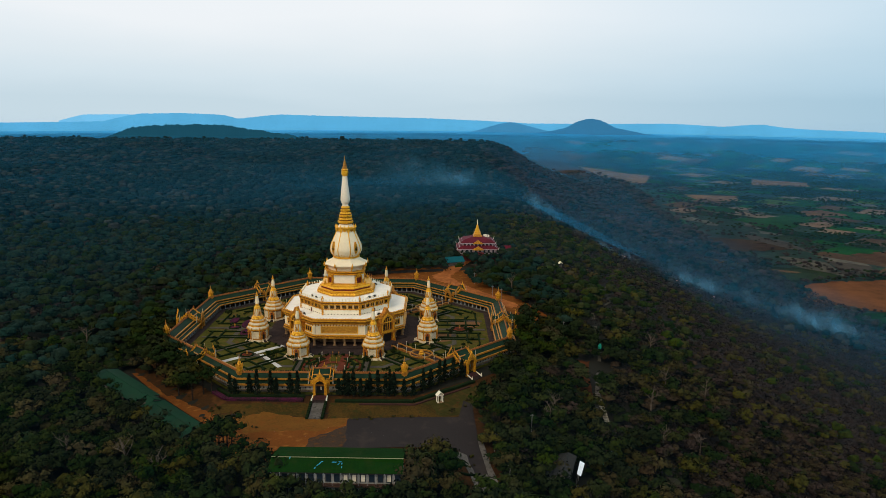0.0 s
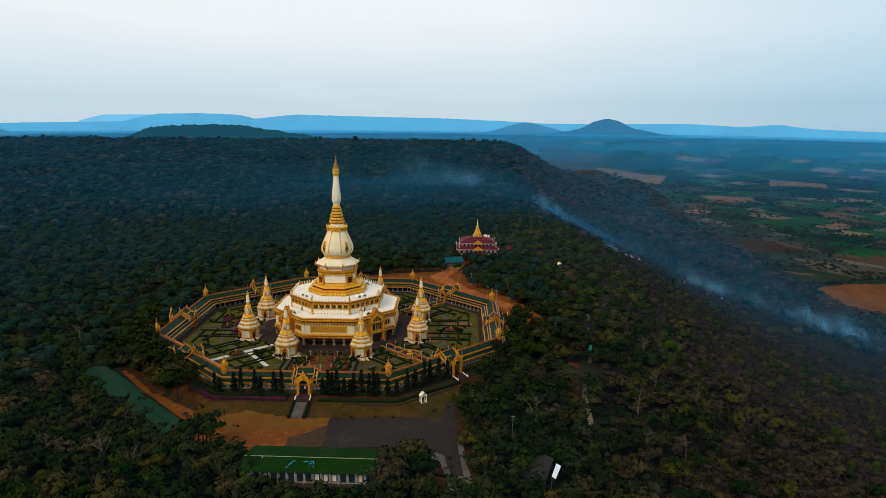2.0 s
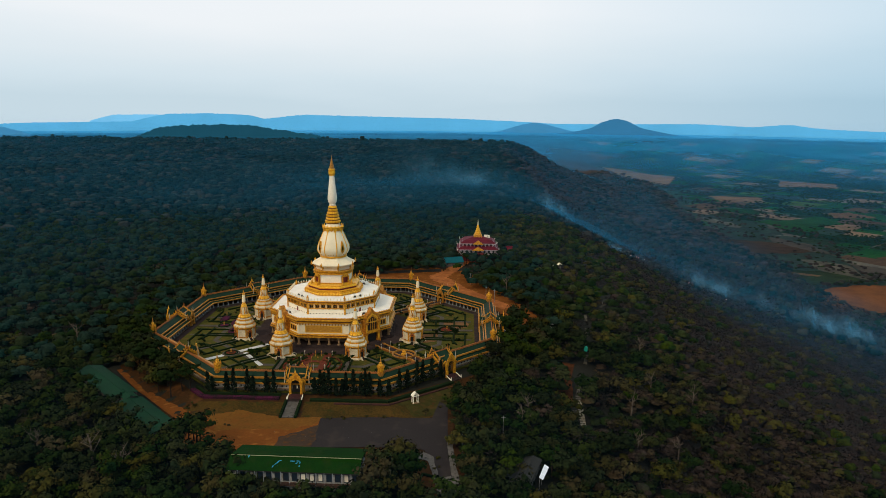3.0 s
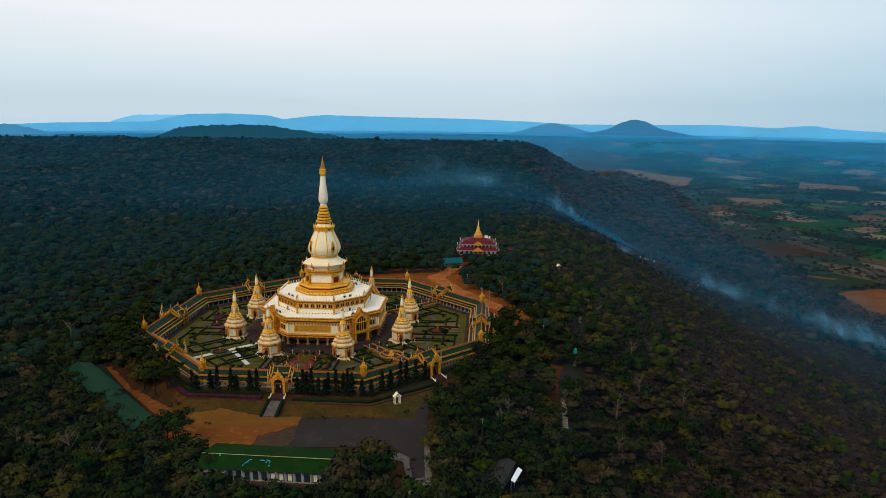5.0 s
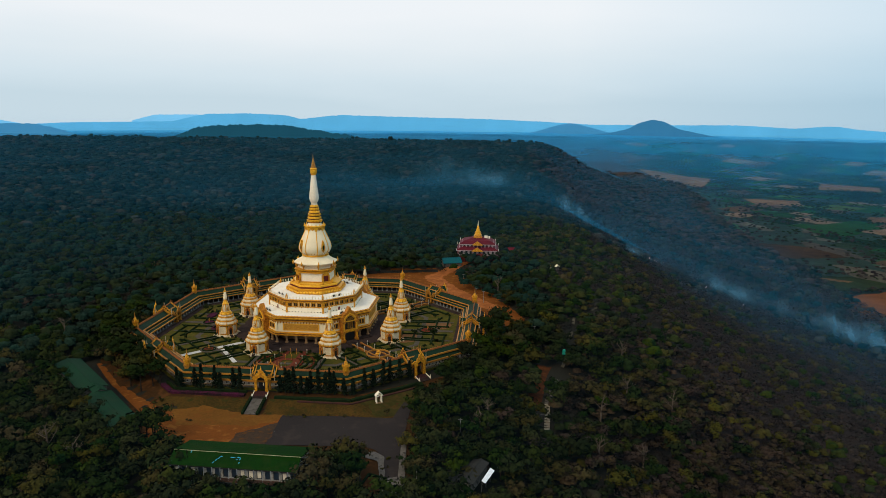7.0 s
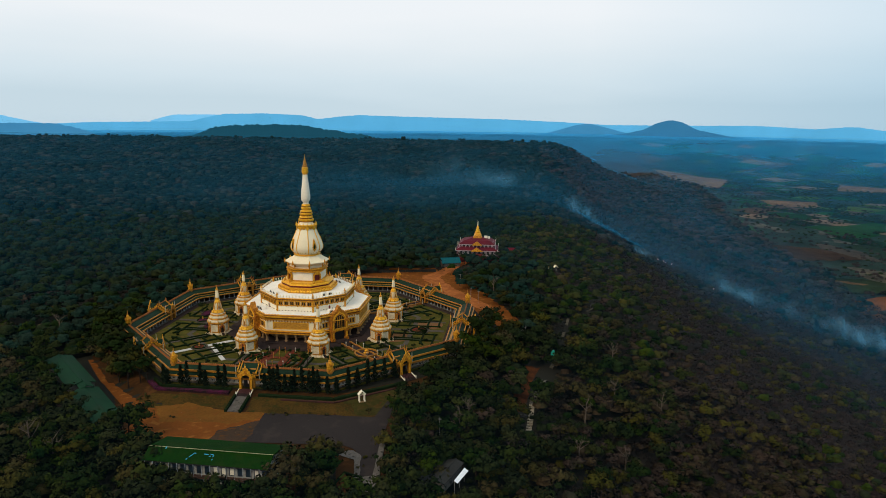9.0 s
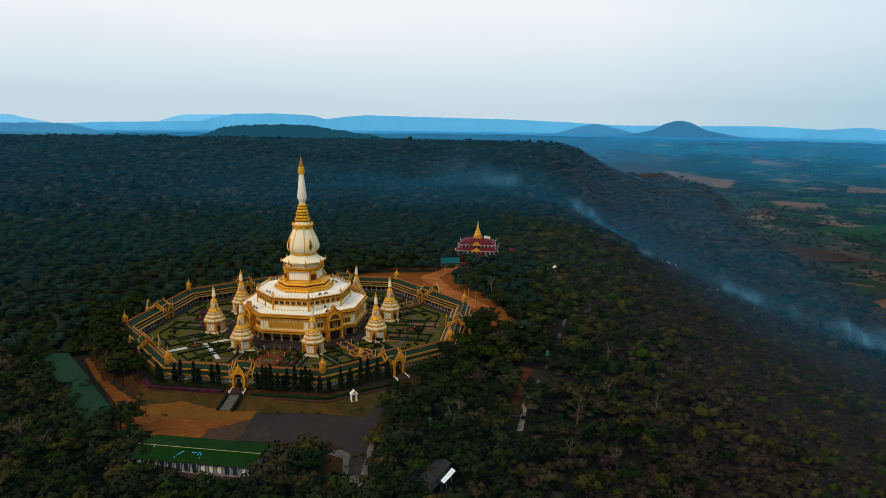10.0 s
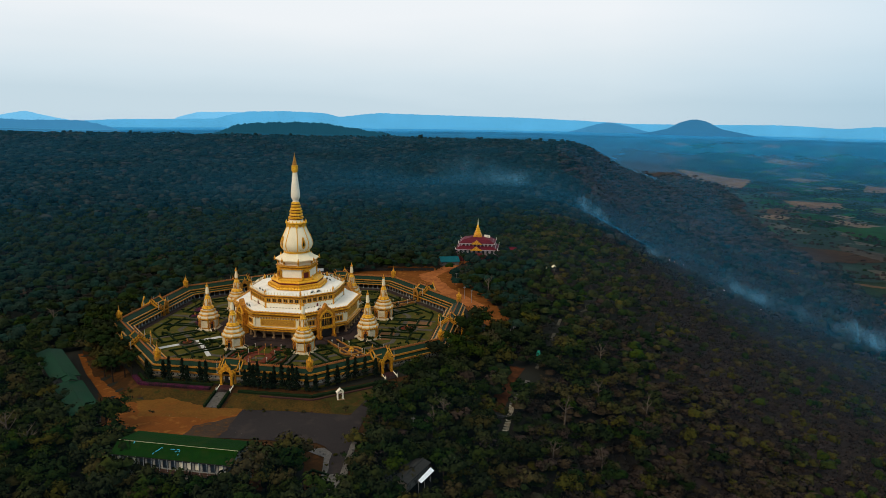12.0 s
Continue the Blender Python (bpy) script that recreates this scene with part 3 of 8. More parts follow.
# ---------------------------------------------------------------- smoke and haze
def smoke_paint(name, colour, most, scale, soft=0.35):
    """Thin smoke, and sheets that stand in for haze: see-through but for drifting wisps, fading by the attribute 'rim'.
    """
    m = bpy.data.materials.new(name)
    m.use_nodes = True
    n, l = m.node_tree.nodes, m.node_tree.links
    n.remove(n["Principled BSDF"])
    out = n["Material Output"]
    clear, body, mix = n.new("ShaderNodeBsdfTransparent"), n.new("ShaderNodeBsdfDiffuse"), n.new("ShaderNodeMixShader")
    thru, both = n.new("ShaderNodeBsdfTranslucent"), n.new("ShaderNodeMixShader")
    body.inputs["Color"].default_value = thru.inputs["Color"].default_value = (*colour, 1)
    l.new(body.outputs[0], both.inputs[1])
    l.new(thru.outputs[0], both.inputs[2])
    geo, no, at = n.new("ShaderNodeNewGeometry"), n.new("ShaderNodeTexNoise"), n.new("ShaderNodeAttribute")
    at.attribute_name = "rim"
    no.inputs["Scale"].default_value, no.inputs["Detail"].default_value, no.inputs["Distortion"].default_value = scale, 6, 0.6
    l.new(geo.outputs["Position"], no.inputs["Vector"])
    mr = n.new("ShaderNodeMapRange")
    mr.inputs["From Min"].default_value, mr.inputs["From Max"].default_value = soft, 0.72
    l.new(no.outputs["Fac"], mr.inputs["Value"])
    a = n.new("ShaderNodeMath")
    a.operation = "MULTIPLY"
    l.new(mr.outputs[0], a.inputs[0])
    l.new(at.outputs["Fac"], a.inputs[1])
    c = n.new("ShaderNodeMath")
    c.operation = "MULTIPLY"
    c.inputs[1].default_value = most
    l.new(a.outputs[0], c.inputs[0])
    l.new(c.outputs[0], mix.inputs[0])
    l.new(clear.outputs[0], mix.inputs[1])
    l.new(both.outputs[0], mix.inputs[2])
    l.new(mix.outputs[0], out.inputs["Surface"])
    return m


def sheet(name, verts, nu, nv, rim, material, label, category):
    i = np.arange(nu * nv).reshape(nu, nv)
    q = np.stack([i[:-1, :-1], i[:-1, 1:], i[1:, 1:], i[1:, :-1]], -1).reshape(-1, 4)
    me = raw_mesh(name, verts, q, material)
    me.polygons.foreach_set("use_smooth", [True] * len(q))
    at = me.attributes.new("rim", "FLOAT", "POINT")
    at.data.foreach_set("value", np.asarray(rim, np.float32).ravel())
    ob = tagged(new(name, me), label, category, kind="stuff")
    ob.visible_shadow = False
    return ob


SMOKE_SOFT = smoke_paint("soft_smoke", (0.22, 0.60, 0.90), 0.32, 0.020, 0.40)
PUFF = smoke_paint("pale_smoke", (0.27, 0.64, 0.92), 0.24, 0.04, 0.36)
# colours of the added sheets that imitate aerial haze
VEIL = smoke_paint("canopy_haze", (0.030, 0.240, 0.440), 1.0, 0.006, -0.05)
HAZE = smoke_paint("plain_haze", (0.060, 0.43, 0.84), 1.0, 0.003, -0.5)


def curtain(a, b, tall, material, label, seed, nu=36, nv=12, lean=0.5, lift=9):
    """Smoke rising off the slope along a line from a to b (x, y), wavering and leaning with the wind."""
    u, v = np.meshgrid(np.linspace(0, 1, nu), np.linspace(0, 1, nv), indexing="ij")
    x = a[0] + (b[0] - a[0]) * u - lean * tall * v + 9 * lump(u * 200, v * 40, seed, 90)
    y = a[1] + (b[1] - a[1]) * u + 0.3 * tall * v + 9 * lump(u * 200, v * 50, seed + 1, 90)
    z = land(a[0] + (b[0] - a[0]) * u, a[1] + (b[1] - a[1]) * u) + lift + tall * v * (0.75 + 0.35 * lump(u * 200, v * 10, seed + 2, 70))
    rim = np.clip(v * 2.0, 0, 1) ** 1.3 * (1 - v) ** 1.1 * np.clip(np.minimum(u, 1 - u) * 3.5, 0, 1) * 1.3
    return sheet("smoke", np.stack([x, y, z], -1).reshape(-1, 3), nu, nv, np.clip(rim, 0, 1), material, label, "smoke")


wood_smoke = "thin blue wood smoke rising off a slope fire"
curtain((330, 610), (400, 490), 34, SMOKE_SOFT, wood_smoke, 12)
curtain((385, 500), (452, 430), 34, SMOKE_SOFT, wood_smoke, 19)
curtain((440, 440), (545, 400), 44, SMOKE_SOFT, wood_smoke, 14)
curtain((530, 420), (590, 360), 40, SMOKE_SOFT, wood_smoke, 23)
curtain((20, 820), (190, 750), 62, SMOKE_SOFT, "thin blue smoke rising over the forest canopy", 15)
# denser puffs where the fire burns
UPPER, FRONT, LOWER, FOOT, DRIFT = "puff of blue smoke on the upper slope", "low smoke along the fire line", "puff of pale smoke on the slope", "dense pale smoke at the foot of the slope", "blue smoke drifting over the forest canopy"
PUFFS = ((268, 622, 36, 32, UPPER), (250, 640, 46, 36, UPPER), (345, 615, 40, 20, FRONT), (372, 608, 40, 20, FRONT), (428, 497, 34, 30, LOWER), (446, 470, 44, 30, LOWER), (528, 400, 36, 42, FOOT), (545, 392, 30, 32, FOOT), (572, 380, 46, 34, FOOT), (505, 410, 30, 28, FOOT), (150, 800, 80, 46, DRIFT), (95, 835, 70, 38, DRIFT))
for x, y, wide, tall, words in PUFFS:
    for k in range(3):
        turn_ = 0.6 + 1.05 * k
        curtain((x - wide * math.cos(turn_) * 0.5, y - wide * math.sin(turn_) * 0.5), (x + wide * math.cos(turn_) * 0.5, y + wide * math.sin(turn_) * 0.5), tall, PUFF, words, int(x + y + k), 20, 12, 0.2, 16 if words == UPPER else 4)
# sheet added over the canopy for aerial haze, denser with distance and along the slope smoke
hu, hv = np.meshgrid(np.linspace(0, 1, 110), np.linspace(-1, 1, 110), indexing="ij")
h_r, h_a = 190 + 2810 * hu ** 1.35, np.radians(38 * hv)
hx, hy = 71 + h_r * np.sin(h_a), -407 + h_r * np.cos(h_a)
land_h = land(hx, hy)
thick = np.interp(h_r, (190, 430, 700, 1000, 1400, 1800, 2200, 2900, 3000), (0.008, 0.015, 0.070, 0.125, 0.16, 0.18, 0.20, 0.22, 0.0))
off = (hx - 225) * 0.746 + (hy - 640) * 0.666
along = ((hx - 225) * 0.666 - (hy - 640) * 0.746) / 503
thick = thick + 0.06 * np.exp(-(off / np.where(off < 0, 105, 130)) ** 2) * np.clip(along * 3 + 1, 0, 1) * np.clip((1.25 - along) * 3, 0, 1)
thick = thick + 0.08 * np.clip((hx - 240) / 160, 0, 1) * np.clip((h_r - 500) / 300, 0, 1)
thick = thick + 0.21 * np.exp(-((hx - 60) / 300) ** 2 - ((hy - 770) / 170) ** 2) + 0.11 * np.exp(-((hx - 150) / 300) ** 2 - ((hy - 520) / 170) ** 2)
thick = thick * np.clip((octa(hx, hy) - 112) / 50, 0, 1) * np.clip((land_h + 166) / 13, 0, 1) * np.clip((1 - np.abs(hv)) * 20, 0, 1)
sheet("smoke_haze", np.stack([hx, hy, land_h + np.interp(h_r, (190, 450, 1500, 1800, 2200, 2600), (14, 23, 23, 17, 13, 17))], -1).reshape(-1, 3), 110, 110, thick, VEIL, "added sheet for aerial haze and drifting smoke over the forest canopy", "haze")
# sheet added over the plain to stand in for aerial haze, denser with distance
hu, hv = np.meshgrid(np.linspace(0, 1, 80), np.linspace(-1, 1, 90), indexing="ij")
h_r, h_a = 900 + 3880 * hu ** 1.2, np.radians(2 + 44 * hv)
hx, hy = EYE0.x + h_r * np.sin(h_a), EYE0.y + h_r * np.cos(h_a)
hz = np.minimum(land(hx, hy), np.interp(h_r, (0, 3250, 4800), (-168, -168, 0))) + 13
sheet("smoke_haze", np.stack([hx, hy, hz], -1).reshape(-1, 3), 80, 90, np.interp(h_r, (900, 1500, 2000, 3000, 3600, 4000, 4500, 4780), (0, 0.02, 0.06, 0.21, 0.36, 0.49, 0.64, 0.76)), HAZE, "added blue sheet standing in for aerial haze over the plain", "haze")


# upright sheets added before the far hills as haze, thickest at their feet
bu, bv = np.meshgrid(np.linspace(-45, 45, 60), np.linspace(0, 1, 14), indexing="ij")
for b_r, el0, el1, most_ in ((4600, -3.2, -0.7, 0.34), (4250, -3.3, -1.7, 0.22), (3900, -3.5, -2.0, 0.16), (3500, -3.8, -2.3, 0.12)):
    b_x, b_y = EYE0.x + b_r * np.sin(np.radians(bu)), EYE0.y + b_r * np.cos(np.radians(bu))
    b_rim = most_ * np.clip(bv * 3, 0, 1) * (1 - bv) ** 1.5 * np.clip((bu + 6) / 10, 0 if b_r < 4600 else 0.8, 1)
    sheet("smoke_haze", np.stack([b_x, b_y, EYE0.z + b_r * np.tan(np.radians(el0 + (el1 - el0) * bv))], -1).reshape(-1, 3), 60, 14, b_rim, HAZE, "added blue sheet standing in for haze at the foot of the far hills", "haze")
p_u, p_v = np.meshgrid(np.linspace(-1, 1, 12), np.linspace(0, 1, 12), indexing="ij")
p_r, p_a = 4400, np.radians(24.0 + p_u * 0.55 * (0.3 + p_v) - 0.25 * p_v)
sheet("smoke_plume", np.stack([EYE0.x + p_r * np.sin(p_a), EYE0.y + p_r * np.cos(p_a), EYE0.z + p_r * np.tan(np.radians(-2.5 + 1.5 * p_v))], -1).reshape(-1, 3), 12, 12, (1 - abs(p_u)) * (1 - p_v) * np.clip(p_v * 6, 0, 1) * 0.8, SMOKE_SOFT, "pale smoke plume rising from the far plain", "smoke")


# ---------------------------------------------------------------- forest
def rand_unit(rng, n):
    v = rng.normal(size=(n, 3))
    return v / np.linalg.norm(v, axis=1, keepdims=True)


def leaf_cards(rng, centres, size, normals=None, flat=0.5, slim=0.7):
    """One bent leaf clump (two triangles with a fold) at each centre."""
    n = len(centres)
    nr = rand_unit(rng, n) if normals is None else normals * flat + rand_unit(rng, n) * (1 - flat)
    nr /= np.linalg.norm(nr, axis=1, keepdims=True)
    s = np.cross(nr, rand_unit(rng, n))
    s /= np.linalg.norm(s, axis=1, keepdims=True) + 1e-9
    t = np.cross(nr, s)
    k = size * rng.uniform(0.6, 1.35, (n, 1))
    v = np.stack([centres - s * k, centres - t * k * slim + nr * k * 0.25, centres + s * k, centres + t * k * slim - nr * k * 0.1], 1).reshape(-1, 3)
    i = np.arange(n)[:, None] * 4
    return v, np.concatenate([i + [0, 1, 2], i + [0, 2, 3]], 0)


def crown(rng, lobes, leaves, size, radius=1.0, squash=0.75, core=True, slim=0.7):
    """A crown of several overlapping lobes, unit radius, centred at z = 0: leaf clumps round dark cores."""
    cen = [(0, 0, 0.05)]
    for k in range(lobes - 1):
        a = rng.uniform(0, 2 * np.pi)
        d = rng.uniform(0.3, 0.78)
        cen.append((d * np.cos(a), d * np.sin(a), rng.uniform(-0.25, 0.4)))
    cen = np.array(cen)
    rad = rng.uniform(0.20, 0.46, lobes)
    rad[0] = 0.58
    verts, faces, soft_n, k = [], [], [], 0
    for c, r in zip(cen, rad):
        n = max(4, int(leaves * r ** 2 / np.sum(rad ** 2)))
        d = rand_unit(rng, n)
        d[:, 2] = np.where(d[:, 2] < -0.4, -d[:, 2], d[:, 2])
        p = c + d * r * rng.uniform(0.72, 1.12, (n, 1)) * [1, 1, squash]
        v, f = leaf_cards(rng, p, size, d, 0.78 if core else 0.1, slim)
        verts.append(v)
        faces.append(f + k)
        soft_n.append(np.repeat(d * 0.75 + c * 0.9 + [0, 0, 0.35] + rng.uniform(-0.32, 0.32, d.shape), 4, 0))
        k += len(v)
        if core:
            ph = rng.uniform(0, 6.28)
            q = [(c[0] + 0.68 * r * np.cos(ph + 2 * np.pi * j / 4), c[1] + 0.68 * r * np.sin(ph + 2 * np.pi * j / 4), c[2]) for j in range(4)]
            v = np.array([(c[0], c[1], c[2] - 0.6 * r * squash), *q, (c[0], c[1], c[2] + 0.78 * r * squash)])
            f = []
            for j in range(4):
                jj = (j + 1) % 4
                f += [(0, 1 + jj, 1 + j), (1 + j, 1 + jj, 5)]
            verts.append(v)
            faces.append(np.array(f) + k)
            soft_n.append((v - c) * 2 / r + c * 0.9 + [0, 0, 0.3])
            k += len(v)
    soft_n = np.concatenate(soft_n)
    return np.concatenate(verts) * radius, np.concatenate(faces), soft_n / np.linalg.norm(soft_n, axis=1, keepdims=True)


def dome(rng, rings=(0, 30, 58, 88), around=7, squash=0.75, lumps=7, rough=0.22):
    """A lumpy low canopy dome of unit radius with soft normals."""
    dirs = [(0.0, 0.0, 1.0)]
    for k, q in enumerate(rings[1:]):
        for j in range(around):
            a = 2 * np.pi * (j + 0.5 * (k % 2)) / around + rng.uniform(-0.2, 0.2)
            b = radians(q + rng.uniform(-6, 6))
            dirs.append((np.sin(b) * np.cos(a), np.sin(b) * np.sin(a), np.cos(b)))
    dirs = np.array(dirs)
    bumps = rand_unit(rng, lumps)
    bumps[:, 2] = abs(bumps[:, 2])
    swell = np.max(np.clip(dirs @ bumps.T, 0, 1) ** 5, axis=1)
    v = dirs * (1 - rough + 1.6 * rough * swell + rng.uniform(-0.06, 0.06, len(dirs)))[:, None] * [1, 1, squash]
    f = [(0, 1 + j, 1 + (j + 1) % around) for j in range(around)]
    for k in range(len(rings) - 2):
        p, q = 1 + k * around, 1 + (k + 1) * around
        for j in range(around):
            f += [(p + j, q + j, q + (j + 1) % around), (p + j, q + (j + 1) % around, p + (j + 1) % around)]
    nr = dirs + [0, 0, 0.25] + rng.uniform(-0.2, 0.2, dirs.shape)
    return v, np.array(f), nr


def tuft(rng, masses=9, size=0.17, squash=0.7, rings=(0, 30, 58, 88), around=7, core=1.0, slim=0.7, up=0.35):
    """A far tree: a lumpy dome with loose leaf masses on it."""
    v0, f0, n0 = dome(rng, rings, around, squash)
    v0 = v0 * core
    d = rand_unit(rng, masses)
    d[:, 2] = abs(d[:, 2]) * 0.8 + 0.1
    v, f = leaf_cards(rng, d * rng.uniform(0.5 + 0.35 * core, 1.08, (masses, 1)) * [1, 1, squash], size, d, 0.6, slim)
    nr = np.concatenate([n0, np.repeat(d + [0, 0, up], 4, 0)])
    return np.concatenate([v0, v]), np.concatenate([f0, f + len(v0)]), nr / np.linalg.norm(nr, axis=1, keepdims=True)


def clump_tree(rng, leaves=15, size=0.13, slim=0.7, core=1.0):
    """A tree at middle distance: three or four lumpy lobes under small leaf clumps."""
    vs, fs, ns, k = [], [], [], 0
    for i in range(3):
        a, d = rng.uniform(0, 6.28), (0.0 if i == 0 else rng.uniform(0.42, 0.62))
        r = 0.72 if i == 0 else rng.uniform(0.36, 0.5)
        c = np.array([d * np.cos(a), d * np.sin(a), 0.0 if i == 0 else rng.uniform(-0.12, 0.22)])
        v, f, nr = dome(rng, (0, 45, 90), 6, 0.85, 5)
        vs.append(v * r * core + c)
        fs.append(f + k)
        ns.append(nr + c * 0.6)
        k += len(v)
    d = rand_unit(rng, leaves)
    d[:, 2] = abs(d[:, 2])
    v, f = leaf_cards(rng, d * rng.uniform(0.7, 1.02, (leaves, 1)) * [1, 1, 0.72], size, d, 0.8, slim)
    vs.append(v)
    fs.append(f + k)
    ns.append(np.repeat(d + [0, 0, 0.35] + rng.uniform(-0.2, 0.2, d.shape), 4, 0))
    nr = np.concatenate(ns)
    return np.concatenate(vs), np.concatenate(fs), nr / np.linalg.norm(nr, axis=1, keepdims=True)


def scatter(step, x0, x1, y0, y1, rng, jitter=0.42):
    xs, ys = np.meshgrid(np.arange(x0, x1, step), np.arange(y0, y1, step))
    xs = xs + (np.arange(xs.shape[0]) % 2)[:, None] * step * 0.5
    return np.stack([xs.ravel(), ys.ravel()], 1) + rng.uniform(-jitter, jitter, (xs.size, 2)) * step


def inside(x, y, poly):
    p = np.asarray(poly, float)
    hit = np.zeros(x.shape, bool)
    for (x0, y0), (x1, y1) in zip(p, np.roll(p, -1, 0)):
        hit ^= ((y0 > y) != (y1 > y)) & (x < (x1 - x0) * (y - y0) / (y1 - y0 + 1e-12) + x0)
    return hit


# cleared ground: (outline) of yards, roofs, roads
YARD_FRONT = [(-62, -88), (-20, -104), (40, -104), (64, -92), (66, -104), (62, -118), (62.5, -140), (66, -185), (52, -185), (44, -152), (34, -158), (36, -182), (-18, -178), (-24, -150), (-48, -136), (-60, -112)]
LEFT_LANE = [(-116, -60), (-102, -54), (-70, -88), (-42, -112), (-22, -136), (-30, -150), (-58, -142), (-113, -82)]
SHED_YARD = [(72, 146), (90, 150), (93, 178), (69, 178), (70, 160)]
PAVILION_YARD = [(127, 204), (135, 204), (137, 227), (127, 227)]
BACK_EARTH = [(8, 100), (-2, 118), (26, 142), (64, 147), (88, 146), (80, 118), (92, 92), (116, 58), (130, 20), (116, 8), (100, 30), (92, 62), (60, 92)]
RED_YARD = [(81, 188), (81, 214), (121, 214), (121, 187), (106, 183), (94, 183)]
STAIR_LANE = [(118, -121), (124.5, -121), (128, -84), (136.5, -58), (134, -40), (125, -44), (124, -66), (117, -90)]
TRUCK_YARD = [(82, -184), (98, -184), (99, -164), (84, -160)]
BACK_SHED = [(-28, 104), (-12, 104), (-12, 131), (-28, 131)]
CLEAR = [BACK_SHED, YARD_FRONT, LEFT_LANE, BACK_EARTH, RED_YARD, SHED_YARD, PAVILION_YARD, STAIR_LANE, TRUCK_YARD]
# gaps in the canopy over the stretches of the stepped path that lie open
PATH_BITS = ((190.7, 114.6), (178.6, 70.8), (158, 37), (152, 9.5), (142, -33))
for px, py in PATH_BITS:
    wx, wy = (70 - px) / math.hypot(px - 70, py + 407), (-407 - py) / math.hypot(px - 70, py + 407)
    CLEAR.append([(px - wy * 3 - wx * 5, py + wx * 3 - wy * 5), (px + wy * 3 - wx * 5, py - wx * 3 - wy * 5), (px + wy * 4 + wx * 25, py - wx * 4 + wy * 25), (px - wy * 4 + wx * 25, py + wx * 4 + wy * 25)])


def free_ground(p):
    ok = octa(p[:, 0], p[:, 1]) > 101
    turn_ = (np.degrees(np.arctan2(p[:, 1], p[:, 0])) - A0 + 180) % 360 - 180
    ok &= (octa(p[:, 0], p[:, 1]) > 116) | (turn_ < -34) | (turn_ > 46)
    ok &= (octa(p[:, 0], p[:, 1]) > 118) | (turn_ < 102) | (turn_ > 178)
    for c in CLEAR:
        ok &= ~inside(p[:, 0], p[:, 1], c)
    return ok


def in_sight(p, lo, hi, spread=40, blur=0.0):
    d = p - [70, -407]
    r, a = np.hypot(d[:, 0], d[:, 1]), np.degrees(np.arctan2(d[:, 0], d[:, 1]))
    r = r * (1 + blur * lump(p[:, 0] * 3.1, p[:, 1] * 2.3, 55, 90))
    return (r >= lo) & (r < hi) & (abs(a) < spread)


def kind_of(p, rng):
    """0 green, 1 dark green, 2 olive, 3 dry brown, 4 bare twigs: greener on the flat, browner down the eastern slope."""
    e = p[:, 0] - np.interp(p[:, 1], EDGE_Y, EDGE_X)
    dry = np.clip(0.05 + (e + 34) / 130, 0.03, 0.92) * np.interp(p[:, 1] + e, (1200, 1700), (1, 0.75)) + np.clip(0.5 + e / 200, 0.08, 1) * 0.22 * lump(p[:, 0], p[:, 1], 21, 160)
    q, s = rng.uniform(size=len(p)), rng.uniform(size=len(p))
    wet = np.where(s < 0.40, 0, np.where(s < 0.80, 1, 2))
    sere = np.where(s < 0.13, 2, np.where(s < 0.60, 3, 4))
    return np.where(q < dry, sere, wet)


def plant(name, places, size, protos, material, label, rng, tall=1.0, low=0.6, high=1.45):
    """Joins scaled and turned copies of the prototypes into one mesh."""
    vs, fs, ns, ts, k = [], [], [], [], 0
    pick = rng.randint(len(protos), size=len(places))
    for i, (v, f, nr) in enumerate(protos):
        sel = places[pick == i]
        if not len(sel):
            continue
        s = size * rng.uniform(low, high, len(sel))
        a = rng.uniform(0, 2 * np.pi, len(sel))
        ca, sa = np.cos(a)[:, None], np.sin(a)[:, None]
        x = (v[None, :, 0] * ca - v[None, :, 1] * sa) * s[:, None] + sel[:, 0:1]
        y = (v[None, :, 0] * sa + v[None, :, 1] * ca) * s[:, None] + sel[:, 1:2]
        z = v[None, :, 2] * s[:, None] * tall + (land(sel[:, 0], sel[:, 1]) + s * rng.uniform(0.75, 1.3, len(sel)) * tall)[:, None]
        vs.append(np.stack([x, y, z], -1).reshape(-1, 3))
        ns.append(np.stack([nr[None, :, 0] * ca - nr[None, :, 1] * sa, nr[None, :, 0] * sa + nr[None, :, 1] * ca, np.repeat(nr[None, :, 2], len(sel), 0)], -1).reshape(-1, 3))
        ts.append(np.repeat(rng.uniform(size=len(sel)), len(v)))
        fs.append((f[None] + (np.arange(len(sel)) * len(v))[:, None, None]).reshape(-1, 3) + k)
        k += vs[-1].shape[0]
    return tagged(new(name, raw_mesh(name, np.concatenate(vs), np.concatenate(fs), material, np.concatenate(ns), np.concatenate(ts))), label, "forest", kind="stuff")


rng = np.random.RandomState(7)
LEAVES = (LEAF_GREEN, LEAF_DARK, LEAF_OLIVE, LEAF_BROWN, TWIG)
# haze is painted into the green leaf colours, more in the far set
MID_LEAVES = (LEAF_HALF_HAZED, LEAF_DARK, LEAF_HALF_HAZED, LEAF_UMBER, LEAF_BROWN)
FAR_LEAVES = (LEAF_HAZED, LEAF_HAZED, LEAF_DUSK, LEAF_RUST, LEAF_RUST)
WORDS = ("green broadleaf forest canopy", "dark green forest canopy", "olive dry-season forest canopy", "brown dry forest on the slope", "grey leafless trees in the dry forest")


